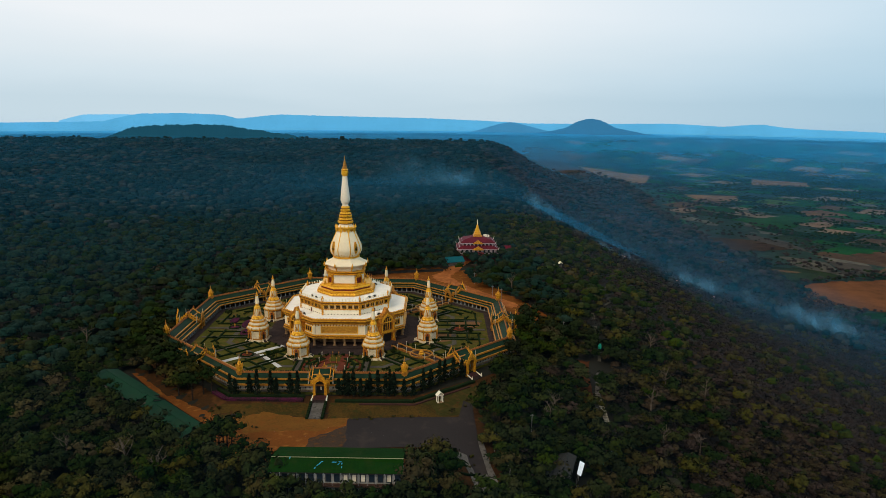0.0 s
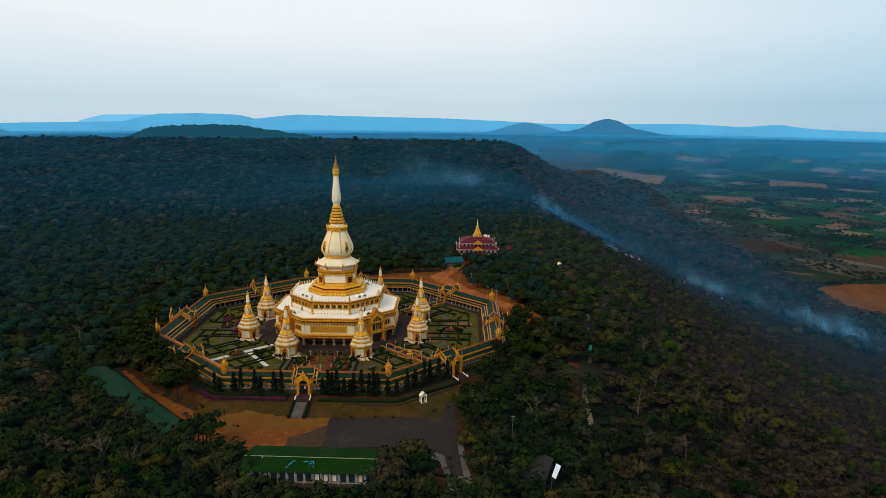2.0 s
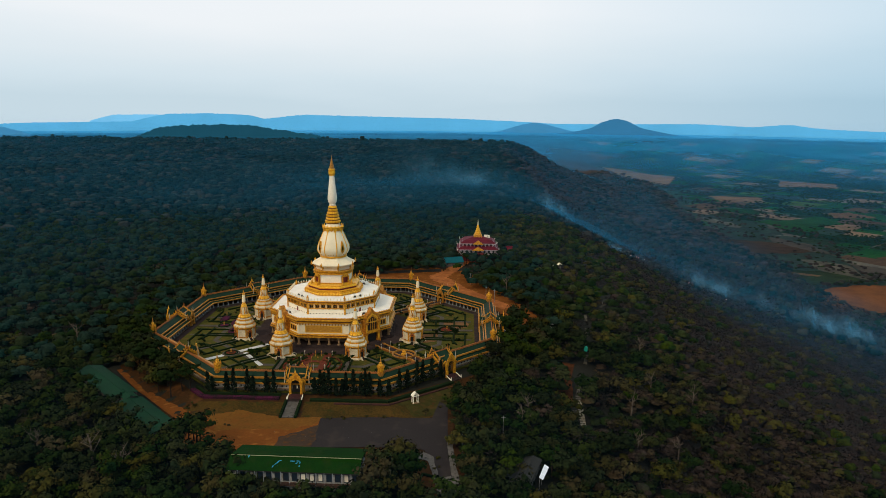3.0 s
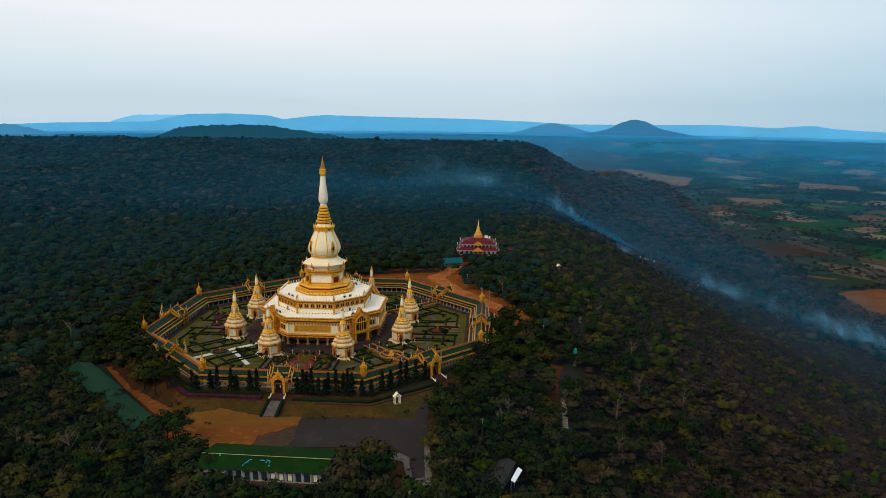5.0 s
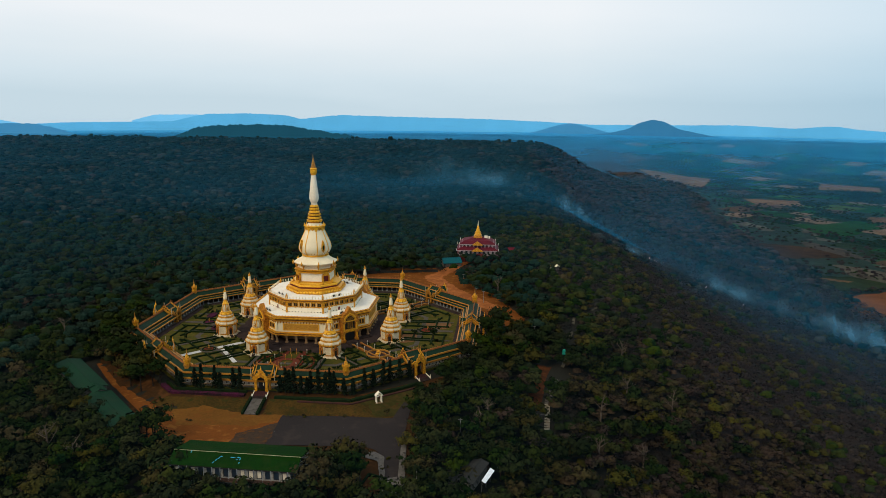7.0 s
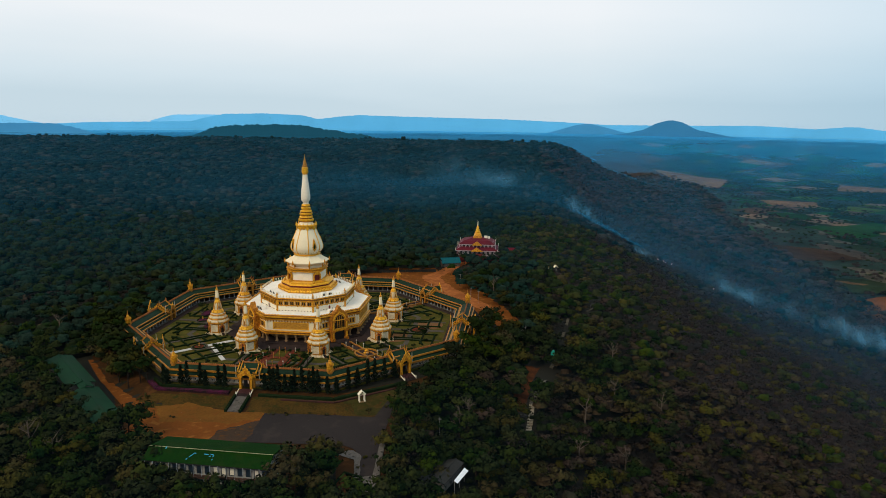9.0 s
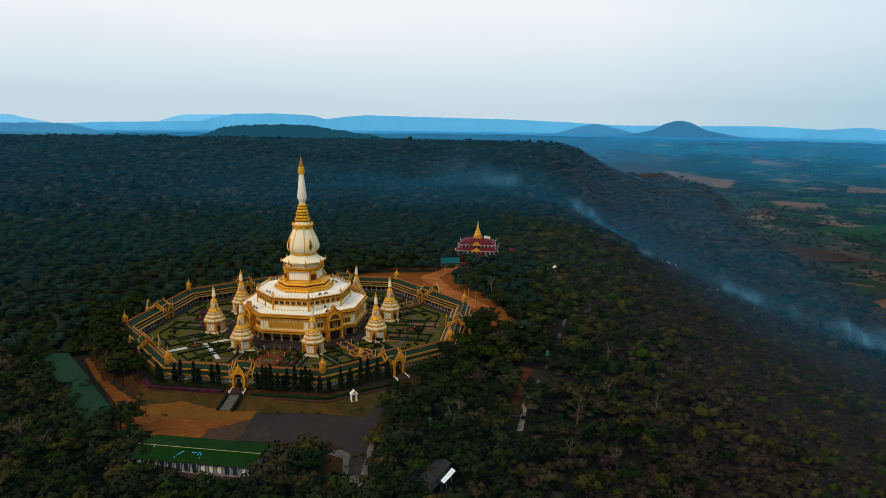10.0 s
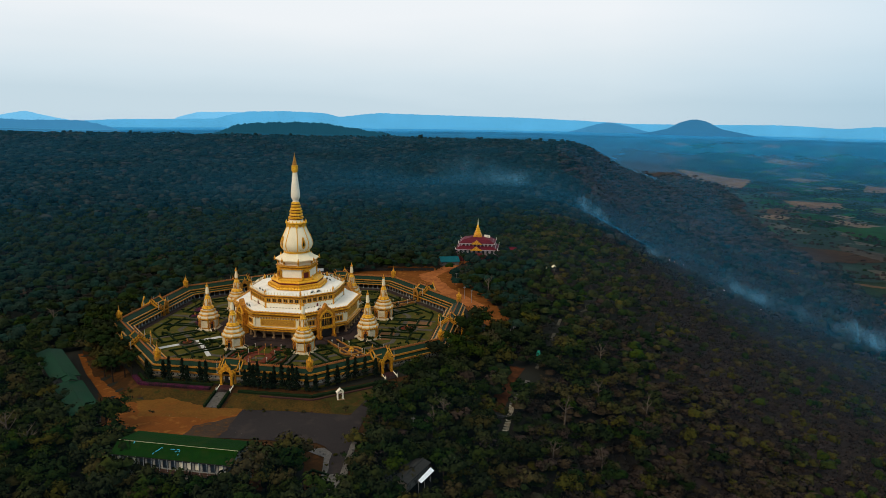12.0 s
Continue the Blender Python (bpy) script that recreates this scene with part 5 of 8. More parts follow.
hedge_line("flower_hedge", [on_octa(101, -28), on_octa(101, -22.5), on_octa(101, -4)], 2.4, 1.0, FLOWER_PURPLE, "long bed of purple flowers along the wall", "flower bed")
hedge_line("hedge", [on_octa(98.6, -28), on_octa(98.6, -22.5), on_octa(98.6, -4)], 1.0, 1.3, HEDGE, "dark clipped hedge along the wall")
hedge_line("hedge", [on_octa(102, 4), on_octa(102, 22.5), on_octa(104, 43)], 1.8, 1.2, HEDGE, "dark clipped hedge along the wall")
hedge_line("flower_hedge", [on_octa(104, 10), on_octa(104, 22.5), on_octa(106, 40)], 1.0, 0.7, paint("dull_red_flowers", (0.06, 0.02, 0.02), (0.03, 0.02, 0.012), 0.3, 2, 0.9, bump=1.0), "low bed of dull red flowers", "flower bed")

# ---------------------------------------------------------------- the walled compound
FACE = pose(0, 0, 0, 0, 0, A0)          # local x points out of the front side, y along it


def side(k):
    return pose(0, 0, 0, 0, 0, A0 + 45 * k)


floor_s = Shape().lathe([(95.5 / math.cos(radians(22.5)), -1.4), (95.5 / math.cos(radians(22.5)), -0.25), (94.5 / math.cos(radians(22.5)), 0.0)], 8, 22.5)
plat = part("compound_floor", floor_s, LAWN)
plat.matrix_world = FACE
tagged(plat, "lawn of the octagonal temple garden", "ground", kind="structure")


def flat_ring(name, u0, u1, z, material, label, category="paving", n=8, phase=22.5, c=(0, 0)):
    k = math.cos(math.pi / n)
    s = Shape().lathe([(u0 / k, z - 0.12), (u0 / k, z), (u1 / k, z), (u1 / k, z - 0.12)], n, phase, c[0], c[1], caps=False)
    s.f += [(j, (j + 1) % n, 3 * n + (j + 1) % n, 3 * n + j) for j in range(n)]
    ob = part(name, s, material)
    ob.matrix_world = FACE
    return tagged(ob, label, category, kind="structure")


flat_ring("garden_path_ring", 82.0, 86.5, 0.16, PAVING, "grey paved walk inside the gallery")
flat_ring("pagoda_forecourt", 30, 45, 0.18, PAVING, "brown paved court round the pagoda")
flat_ring("garden_path_ring", 61.0, 63.6, 0.14, PATH_GREY, "grey paved path ring through the garden")


def strip(name, k, u0, u1, v0, v1, z, material, label, category="path"):
    ob = part(name, Shape().box(u0, u1, v0, v1, z - 0.15, z), material)
    ob.matrix_world = side(k)
    return tagged(ob, label, category, kind="structure")


def edge_hedge(k, u0, v0, u1, v1, w=0.9, h=0.8, mat=None, label="dark clipped garden hedge on lawn", name="hedge", category="hedge"):
    m = side(k)
    p, q = m @ Vector((u0, v0, 0)), m @ Vector((u1, v1, 0))
    hedge_line(name, [(p.x, p.y), (q.x, q.y)], w, h, mat or HEDGE, label, category, 0.0)


def round_bed(k, u, v, r, inner=FLOWER_RED):
    bed = thing("round_flower_bed", side(k) @ pose(u, v, 0), "round flower bed with a paved rim and clipped hedge", "flower bed", "round garden beds")
    part("rim", Shape().lathe([(r, 0), (r, 0.35), (r - 0.9, 0.4), (r - 1.0, 0.1)], 28), PATH_GREY, bed)
    part("hedge_ring", Shape().lathe([(r * 0.78, 0), (r * 0.78, 0.8), (r * 0.66, 0.8), (r * 0.66, 0)], 24), HEDGE, bed)
    part("flower_mound", Shape().lathe([(r * 0.62, 0.2), (r * 0.55, 0.7), (r * 0.3, 0.9), (0.3, 1.1)], 16), inner, bed)
    part("centre_post", Shape().lathe([(0.5, 0.8), (0.3, 1.6), (0.45, 2.2), (0.1, 2.9)], 8), GOLD_DULL, bed)


for k in range(8):
    white_walk = k == 7
    mat_ = PATH_WHITE if white_walk else PATH_RED if k == 0 else PATH_GREY
    words = "white paved garden walk" if white_walk else "red paved garden walk" if k == 0 else "grey paved garden walk"
    for v in ((-4.4, 4.4) if k == 0 else (0,)):
        strip("garden_walk", k, 44, 81, v - 1.5, v + 1.5, 0.21, mat_, words)
    # walks that leave the axis towards the corners
    for sgn in (-1, 1):
        for u in (52, 70):
            edge_hedge(k, u, sgn * 5, u, sgn * u * 0.35)
        edge_hedge(k, 48, sgn * 7.5, 78, sgn * 7.5)
        edge_hedge(k, 69, sgn * 18.6, 76.5, sgn * 18.6)
        edge_hedge(k, 69, sgn * 18.6, 72, sgn * 26)
        edge_hedge(k, 54, sgn * 15.4, 69, sgn * 15.4)
        edge_hedge(k, 54, sgn * 18.6, 69, sgn * 18.6)
        edge_hedge(k, 59, sgn * 9, 59, sgn * 15.4)
        edge_hedge(k, 76.5, sgn * 8, 76.5, sgn * 29)
        strip("garden_walk", k, 44, 80, sgn * 17 - 1.0, sgn * 17 + 1.0, 0.205, PATH_GREY, "narrow grey garden walk")
    if k not in (1, 0):
        round_bed(k, 66, 0, 6.5 if k == 2 else 4.6, FLOWER_PURPLE if k == 6 else FLOWER_RED)
# long purple beds in the western garden
for u, v, w_ in ((60, -8, 7), (57, 9, 6), (70, -14, 5)):
    bed = part("flower_bed", Shape().lathe([(w_, 0), (w_ * 0.95, 0.7), (w_ * 0.5, 0.9)], 18).turned(Matrix.Diagonal((0.55, 1.2, 1, 1))), FLOWER_PURPLE)
    bed.matrix_world = side(6) @ pose(u, v, 0.0)
    tagged(bed, "low bed of purple flowers in the lawn", "flower bed", "purple beds")
# curving beds before the front
for sgn in (-1, 1):
    for r in (8.5, 11.5, 14.5):
        for a in range(0, 5):
            a0, a1 = radians(sgn * (25 + a * 26)), radians(sgn * (25 + (a + 1) * 26))
            edge_hedge(0, 62 + r * math.cos(a0), r * math.sin(a0), 62 + r * math.cos(a1), r * math.sin(a1), 1.1, 0.7, FLOWER_RED if r != 11.5 else HEDGE, "curved bed of red flowers" if r != 11.5 else "curved dark clipped garden hedge", "flower_bed" if r != 11.5 else "hedge", "flower bed" if r != 11.5 else "hedge")
flat_ring("front_circle", 4.5, 7.2, 0.24, PATH_RED, "round red paved place in the front garden", "paving", 24, 0, (62, 0))
# brown bare lawn in the eastern garden
for k, u, v in ((2, 70, 12), (3, 66, 0), (2, 54, -14)):
    bed = part("bare_lawn", Shape().lathe([(9, 0.02), (8.6, 0.1)], 14), paint("bare_lawn", (0.16, 0.07, 0.03), (0.10, 0.06, 0.025), 0.2, 1, 0.95))
    bed.matrix_world = side(k) @ pose(u, v, 0)
    tagged(bed, "worn brown patch of lawn", "ground", kind="structure")


# ---------------------------------------------------------------- gallery round the compound
T = math.tan(radians(22.5))


def mitred(s, section):
    """A closed section of (u, z), run along the whole side and cut at the mitres."""
    rings = [[(u, sg * u * T, z) for u, z in section] for sg in (-1, 1)]
    return s.loft(rings)


def gallery():
    g = thing("gallery", side(0), "long gallery with a two-tiered green roof and gold trim", "gallery", "gallery wings")
    part("base", mitred(Shape(), [(85.6, -0.2), (94.6, -0.9), (94.6, 0.5), (85.6, 0.5)]), CONCRETE, g)
    part("outer_wall", mitred(Shape(), [(93.9, 0.0), (94.3, 0.0), (94.3, 3.9), (93.9, 3.9)]), WALL_GREY, g, "weathered whitish outer wall with small openings")
    part("upper_wall", mitred(Shape(), [(88.9, 3.6), (93.2, 3.6), (93.2, 6.0), (88.9, 6.0)]), ROOF_TRIM, g)
    part("inner_lower_roof", mitred(Shape(), [(84.9, 3.55), (85.0, 3.8), (89.1, 5.3), (89.1, 5.0)]), ROOF_GREEN, g)
    part("inner_upper_roof", mitred(Shape(), [(88.0, 5.75), (88.1, 6.0), (91.6, 8.2), (91.6, 7.9)]), ROOF_GREEN, g)
    part("outer_upper_roof", mitred(Shape(), [(91.6, 7.9), (91.6, 8.2), (93.9, 6.2), (94.0, 5.95)]), ROOF_GREEN, g)
    part("outer_lower_roof", mitred(Shape(), [(93.1, 5.0), (93.1, 5.4), (95.4, 4.0), (95.5, 3.75)]), ROOF_GREEN, g)
    for u, z, du in ((84.8, 3.75, 0.32), (88.0, 5.95, 0.32), (94.0, 6.05, 0.3), (95.5, 3.85, 0.3)):
        part("eave_trim", mitred(Shape(), [(u - du, z - 0.55 if u > 90 else z - 0.3), (u + du, z - 0.55 if u > 90 else z - 0.3), (u + du, z + 0.25), (u - du, z + 0.25)]), ROOF_TRIM, g)
    for u, z in ((86.9, 4.65),):
        part("roof_band", mitred(Shape(), [(u - 0.25, z - 0.1), (u + 0.25, z - 0.1), (u + 0.25, z + 0.16), (u - 0.25, z + 0.16)]), ROOF_TRIM, g)
    part("ridge", mitred(Shape(), [(91.3, 8.0), (91.9, 8.0), (91.85, 8.75), (91.35, 8.75)]), CREST, g, "red ochre ridge crest")
    teeth = Shape()
    y = -36.0
    while y < 36.5:
        teeth.add([(91.4, y - 0.3, 8.7), (91.8, y - 0.3, 8.7), (91.8, y + 0.3, 8.7), (91.4, y + 0.3, 8.7), (91.6, y, 9.3)], [(0, 1, 4), (1, 2, 4), (2, 3, 4), (3, 0, 4)])
        y += 1.1
    tagged(part("ridge_finial_row", teeth, CREST, g), kind="stuff")
    col = Shape().box(86.2, 86.75, -0.28, 0.28, 0.5, 3.7).box(86.05, 86.9, -0.42, 0.42, 3.3, 3.7).box(86.05, 86.9, -0.42, 0.42, 0.5, 0.8).mesh("column", COLUMN_GREY)
    for j in range(21):
        c = part("column", col, None, g)
        c.location = (0, -34.5 + 69.0 * j / 20, 0)
    # near-black sheet for the shade behind the columns, inside the outer wall
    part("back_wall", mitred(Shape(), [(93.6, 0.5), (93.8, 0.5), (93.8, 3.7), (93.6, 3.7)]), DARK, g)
    hole = Shape().box(94.28, 94.38, -0.28, 0.28, 1.6, 2.4).mesh("opening", DARK)
    for j in range(36):
        y = -37.0 + 74.0 * j / 35
        if abs(y) > 4.5:
            part("opening", hole, None, g).location = (0, y, 0)
    part("wall_coping", mitred(Shape(), [(94.2, 0.7), (94.6, 0.7), (94.6, 1.0), (94.2, 1.0)]), COLUMN, g)
    return g


def flame_gable(s, y0, w, h, z0, x, thick, peak=1.5):
    """A pointed gable board: stepped flame outline, in the plane x."""
    out = [(-w, 0), (w, 0), (w * 1.12, h * 0.16), (w * 0.86, h * 0.24), (w * 0.80, h * 0.42), (w * 0.52, h * 0.55), (w * 0.40, h * 0.75), (w * 0.12, h * 0.92), (0, h + peak)]
    out += [(-a, b) for a, b in reversed(out[2:-1])]
    return s.extrude([(y0 + a, z0 + b) for a, b in out], "x", x - thick / 2, x + thick / 2)


def rake(s, y, u0, u1, zr, ze, uc, wide=0.5, deep=0.36):
    """A pair of gable boards in the plane y, from the ridge down to both eaves, with upturned tips and a crest of small flames."""
    for ue, sg in ((u0, -1), (u1, 1)):
        p, q = Vector((uc, y, zr)), Vector((ue, y, ze))
        for k in range(4):
            a, b = p.lerp(q, k / 4), p.lerp(q, (k + 1) / 4)
            sag = 0.22 * math.sin(math.pi * k / 4), 0.22 * math.sin(math.pi * (k + 1) / 4)
            pts = [(a.x, a.z - sag[0] - wide / 2), (b.x, b.z - sag[1] - wide / 2), (b.x, b.z - sag[1] + wide / 2), (a.x, a.z - sag[0] + wide / 2)]
            s.extrude(pts, "y", y - deep / 2, y + deep / 2)
            m = a.lerp(b, 0.5)
            s.extrude([(m.x - 0.3, m.z + 0.05), (m.x + 0.3, m.z + 0.05), (m.x - 0.1 * sg, m.z + 0.85)], "y", y - 0.1, y + 0.1)
        s.tube((ue, y, ze - 0.1), (ue + sg * 0.7, y, ze + 0.25), 0.3, 0.22, 6).tube((ue + sg * 0.7, y, ze + 0.25), (ue + sg * 0.75, y, ze + 1.35), 0.22, 0.05, 6)
    return s


def pediment(s, x, w, z0, z1, thick):
    """A pointed, stepped flame gable in the plane x with a pointed arch cut out of its foot."""
    h = z1 - z0
    side_ = [(w * 1.08, 0.0), (w * 1.14, 0.14), (w * 0.92, 0.20), (w * 0.95, 0.32), (w * 0.70, 0.38), (w * 0.70, 0.52), (w * 0.44, 0.58), (w * 0.40, 0.72), (w * 0.18, 0.80), (0, 1.0)]
    arch = [(w * 0.60, 0.0), (w * 0.56, 0.08), (w * 0.40, 0.16), (w * 0.16, 0.21), (0, 0.27)]
    for sg in (-1, 1):
        ring = [(sg * p, z0 + h * q) for p, q in side_ + arch[::-1]]
        s.extrude(ring if sg > 0 else ring[::-1], "x", x - thick / 2, x + thick / 2)
    return s


def gate():
    g = thing("gate_pavilion", side(0), "gold gate pavilion with stepped green roof and flame gables", "gate", "gallery gates")
    uc = 91.4
    # saddle roof along the gallery in two steps, the lower one longer
    for nm, half, zr, ze, reach in (("roof", 3.9, 10.3, 6.9, 4.3), ("lower_roof", 5.3, 9.5, 6.1, 4.5)):
        for sg in (-1, 1):
            sl = Shape().extrude([(uc, zr), (uc + sg * reach, ze), (uc + sg * reach, ze - 0.28), (uc, zr - 0.28)], "y", -half, half)
            part(nm + "_slope", sl, ROOF_GREEN, g)
            part("eave_trim", Shape().box(uc + sg * reach - 0.25, uc + sg * reach + 0.25, -half, half, ze - 0.4, ze + 0.18), ROOF_TRIM, g)
            part("roof_band", Shape().extrude([(uc + sg * reach * 0.58, zr + (ze - zr) * 0.58 + 0.14), (uc + sg * reach * 0.68, zr + (ze - zr) * 0.68 + 0.14), (uc + sg * reach * 0.68, zr + (ze - zr) * 0.68 - 0.1), (uc + sg * reach * 0.58, zr + (ze - zr) * 0.58 - 0.1)], "y", -half + 0.3, half - 0.3), ROOF_TRIM, g)
            part("gable_board", rake(Shape(), sg * (half + 0.12), uc - reach - 0.2, uc + reach + 0.2, zr + 0.3, ze + 0.1, uc), GOLD, g, "gold gable boards with flame crest")
            part("gable_field", Shape().extrude([(uc - reach + 0.8, ze + 0.1), (uc + reach - 0.8, ze + 0.1), (uc, zr - 0.5)], "y", sg * half - 0.3 - 0.08 * sg, sg * half + 0.1 - 0.08 * sg), GOLD_DULL, g)
            part("roof_horn", Shape().tube((uc, sg * half, zr + 0.3), (uc, sg * (half + 0.7), zr + 1.0), 0.34, 0.2, 6).tube((uc, sg * (half + 0.7), zr + 1.0), (uc, sg * (half + 0.5), zr + 2.3), 0.2, 0.04, 6), CREST, g, "dark red upturned roof horn")
        part("ridge", Shape().box(uc - 0.22, uc + 0.22, -half, half, zr - 0.1, zr + 0.4), CREST, g)
    for sy in (-1, 1):
        for x in (86.4, 96.2):
            part("pillar", Shape().lathe([(0.7, 0.2), (0.7, 0.9), (0.48, 1.0), (0.46, 5.2), (0.75, 5.9)], 8, 22.5, x, sy * 3.2), GOLD_DULL, g)
            part("spire", Shape().lathe([(0.24, 4.6), (0.17, 7.4), (0.27, 7.6), (0.12, 7.9), (0.14, 8.8), (0.03, 10.4)], 8, 0, x, sy * 5.6), POLE_WHITE, g, "slender pale spire post")
    # porch towards the road, and a lower one towards the garden
    for x0, x1, z0, z1, w, foot, gold_ in ((95.2, 98.6, 5.6, 11.4, 3.1, -1.6, GOLD), (87.6, 85.0, 5.2, 10.0, 2.7, 0.4, GOLD_DULL)):
        out_ = 1 if x1 > x0 else -1
        zr = z0 + (z1 - z0) * 0.72
        for sg in (-1, 1):
            part("porch_roof_slope", Shape().add([(x0, 0, zr), (x1, 0, zr), (x1, sg * w, z0 + 0.5), (x0, sg * w, z0 + 0.5), (x0, 0, zr - 0.25), (x1, 0, zr - 0.25), (x1, sg * w, z0 + 0.25), (x0, sg * w, z0 + 0.25)], [(0, 1, 2, 3), (7, 6, 5, 4), (0, 4, 5, 1), (1, 5, 6, 2), (2, 6, 7, 3), (3, 7, 4, 0)]), ROOF_GREEN, g)
            part("porch_pillar", Shape().box(x1 - 0.55, x1 + 0.55, sg * w * 0.82 - 0.5, sg * w * 0.82 + 0.5, foot, z0).box(x1 - 0.7, x1 + 0.7, sg * w * 0.82 - 0.65, sg * w * 0.82 + 0.65, foot, foot + 0.9).box(x1 - 0.68, x1 + 0.68, sg * w * 0.82 - 0.62, sg * w * 0.82 + 0.62, z0 - 0.7, z0 + 0.1), gold_, g)
            part("porch_wing", Shape().extrude([(sg * w * 0.9, z0 - 0.2), (sg * (w + 1.3), z0 - 0.2), (sg * (w + 1.2), z0 + 0.7), (sg * w * 0.9, z0 + 1.8)], "x", x1 - 0.8 * out_ - 0.2, x1 - 0.8 * out_ + 0.2), gold_, g)
        part("porch_gable", pediment(Shape(), x1 + 0.25 * out_, w, z0, z1, 0.5), gold_, g, "gold flame-shaped porch gable with a pointed arch")
        part("porch_field", Shape().extrude([(-w * 0.34, z0 + (z1 - z0) * 0.34), (w * 0.34, z0 + (z1 - z0) * 0.34), (0, z0 + (z1 - z0) * 0.62)], "x", x1 + 0.5 * out_ - 0.08, x1 + 0.5 * out_ + 0.08), ORANGE_GOLD, g)
        part("porch_finial", Shape().lathe([(0.3, z1 - 0.9), (0.34, z1 - 0.4), (0.1, z1), (0.03, z1 + 1.2)], 6, 0, x1 + 0.25 * out_, 0), GOLD_BRIGHT, g)
    part("doorway", Shape().box(95.3, 95.65, -2.2, 2.2, -0.2, 6.0), DARK, g)
    part("door_light", Shape().box(95.6, 95.72, -0.3, 0.3, 1.6, 3.0), WHITE_COOL, g)
    for sy in (-1, 1):
        part("naga_rail", Shape().tube((98.9, sy * 3.3, 0.2), (102.4, sy * 3.35, -1.1), 0.2, 0.26).lathe([(0.28, -1.9), (0.3, -0.9), (0.2, -0.3), (0.04, 0.5)], 7, 0, 102.6, sy * 3.35), WHITE_COOL, g, "white serpent-shaped stair rail")
    for i in range(8):
        part("step", Shape().box(98.6 + i * 0.6, 99.2 + i * 0.6, -2.8, 2.8, -3.4, 0.2 - i * 0.22), STAIR_RED if i < 5 else PAVING, g)
    return g


def corner_tower():
    t = thing("corner_tower", pose(0, 0, 0), "small gold corner tower with a bell-shaped spire", "tower", "gallery corner towers")
    part("shaft", Shape().lathe([(1.7, 5.0), (1.7, 7.4), (2.05, 7.6), (2.05, 8.0), (1.6, 8.1)], 8, 22.5), GOLD_DULL, t)
    part("crown", Shape().lathe([(1.5, 8.0), (1.65, 8.8), (1.85, 9.8), (2.0, 10.4), (1.45, 10.5), (1.0, 10.9)], 16, flute=0.1), GOLD, t)
    part("bell", Shape().lathe([(1.2, 10.6), (1.3, 11.2), (0.8, 11.9), (0.9, 12.1), (0.5, 12.5)], 12), GOLD, t)
    part("spire", Shape().lathe([(0.45, 12.3), (0.35, 12.9), (0.4, 13.1), (0.2, 13.6), (0.24, 13.8), (0.04, 15.0)], 8), GOLD_DULL, t)
    for j in range(8):
        a = radians(22.5 + 45 * j)
        part("antefix", Shape().lathe([(0.3, 10.2), (0.34, 10.6), (0.04, 11.5)], 5, 0, 1.85 * math.cos(a), 1.85 * math.sin(a)), GOLD, t)
        part("lower_antefix", Shape().lathe([(0.28, 7.8), (0.3, 8.2), (0.04, 9.0)], 5, 0, 1.9 * math.cos(a), 1.9 * math.sin(a)), GOLD_DULL, t)
    for child in t.children:
        child.data.transform(pose(0, 0, 5) @ Matrix.Diagonal((0.84, 0.84, 1.16, 1)) @ pose(0, 0, -5))
    return t


g0, p0, c0 = gallery(), gate(), corner_tower()
RC = 99.1
for k in range(8):
    if k:
        copy_thing(g0, side(k))
        copy_thing(p0, side(k))
    a = radians(A0 + 22.5 + 45 * k)
    m = pose(RC * math.cos(a), RC * math.sin(a), 0, 0, 0, A0 + 22.5 + 45 * k)
    if k:
        copy_thing(c0, m)
    else:
        c0.matrix_world = m


# ---------------------------------------------------------------- the great pagoda
def octring(s, prof):
    return s.lathe(prof, 8, 22.5)


pagoda = thing("pagoda", FACE, "great white and gold octagonal pagoda with a tall spire", "pagoda")
part("plinth", octring(Shape(), [(38.5, 0), (38.5, 0.7), (37.6, 0.75), (37.6, 1.2)]), PAVING, pagoda)
# the core wall's dark brown has the shade behind the arcade painted in
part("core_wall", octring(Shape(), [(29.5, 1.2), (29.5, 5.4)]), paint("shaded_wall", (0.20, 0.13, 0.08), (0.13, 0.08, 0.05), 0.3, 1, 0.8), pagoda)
col_me = Shape().lathe([(0.95, 1.2), (0.95, 1.7), (0.64, 1.8), (0.58, 3.7), (0.95, 4.6), (1.15, 5.3)], 8, 22.5).mesh("column", COLUMN)
for k in range(8):
    for j in range(5):
        v = (-1 + 2 * j / 5) * 33.0 * T
        c = part("column", col_me, None, pagoda)
        c.matrix_local = pose(0, 0, 0, 0, 0, 45 * k) @ pose(33.0, v, 0)
    arch = Shape()
    for j in range(5):
        a, b = (-1 + 2 * j / 5) * 33.0 * T, (-1 + 2 * (j + 1) / 5) * 33.0 * T
        w = (b - a) / 2
        pts = [(a, 5.7), (a, 4.4)] + [(a + w + w * 0.86 * math.cos(math.pi - i * math.pi / 8), 4.4 + 0.85 * math.sin(math.pi - i * math.pi / 8)) for i in range(9)] + [(b, 4.4), (b, 5.7)]
        arch.extrude(pts[::-1], "x", 32.9, 33.6)
    ar = part("arcade", arch, COLUMN, pagoda)
    ar.matrix_local = pose(0, 0, 0, 0, 0, 45 * k)
part("lower_cornice", octring(Shape(), [(36.2, 5.3), (37.3, 5.5), (37.3, 6.0), (36.6, 6.1), (37.0, 6.7), (36.0, 7.2)]), GOLD, pagoda, "gold moulded cornice over the arcade")
part("first_wall", octring(Shape(), [(35.7, 7.2), (35.7, 13.4)]), WHITE, pagoda)
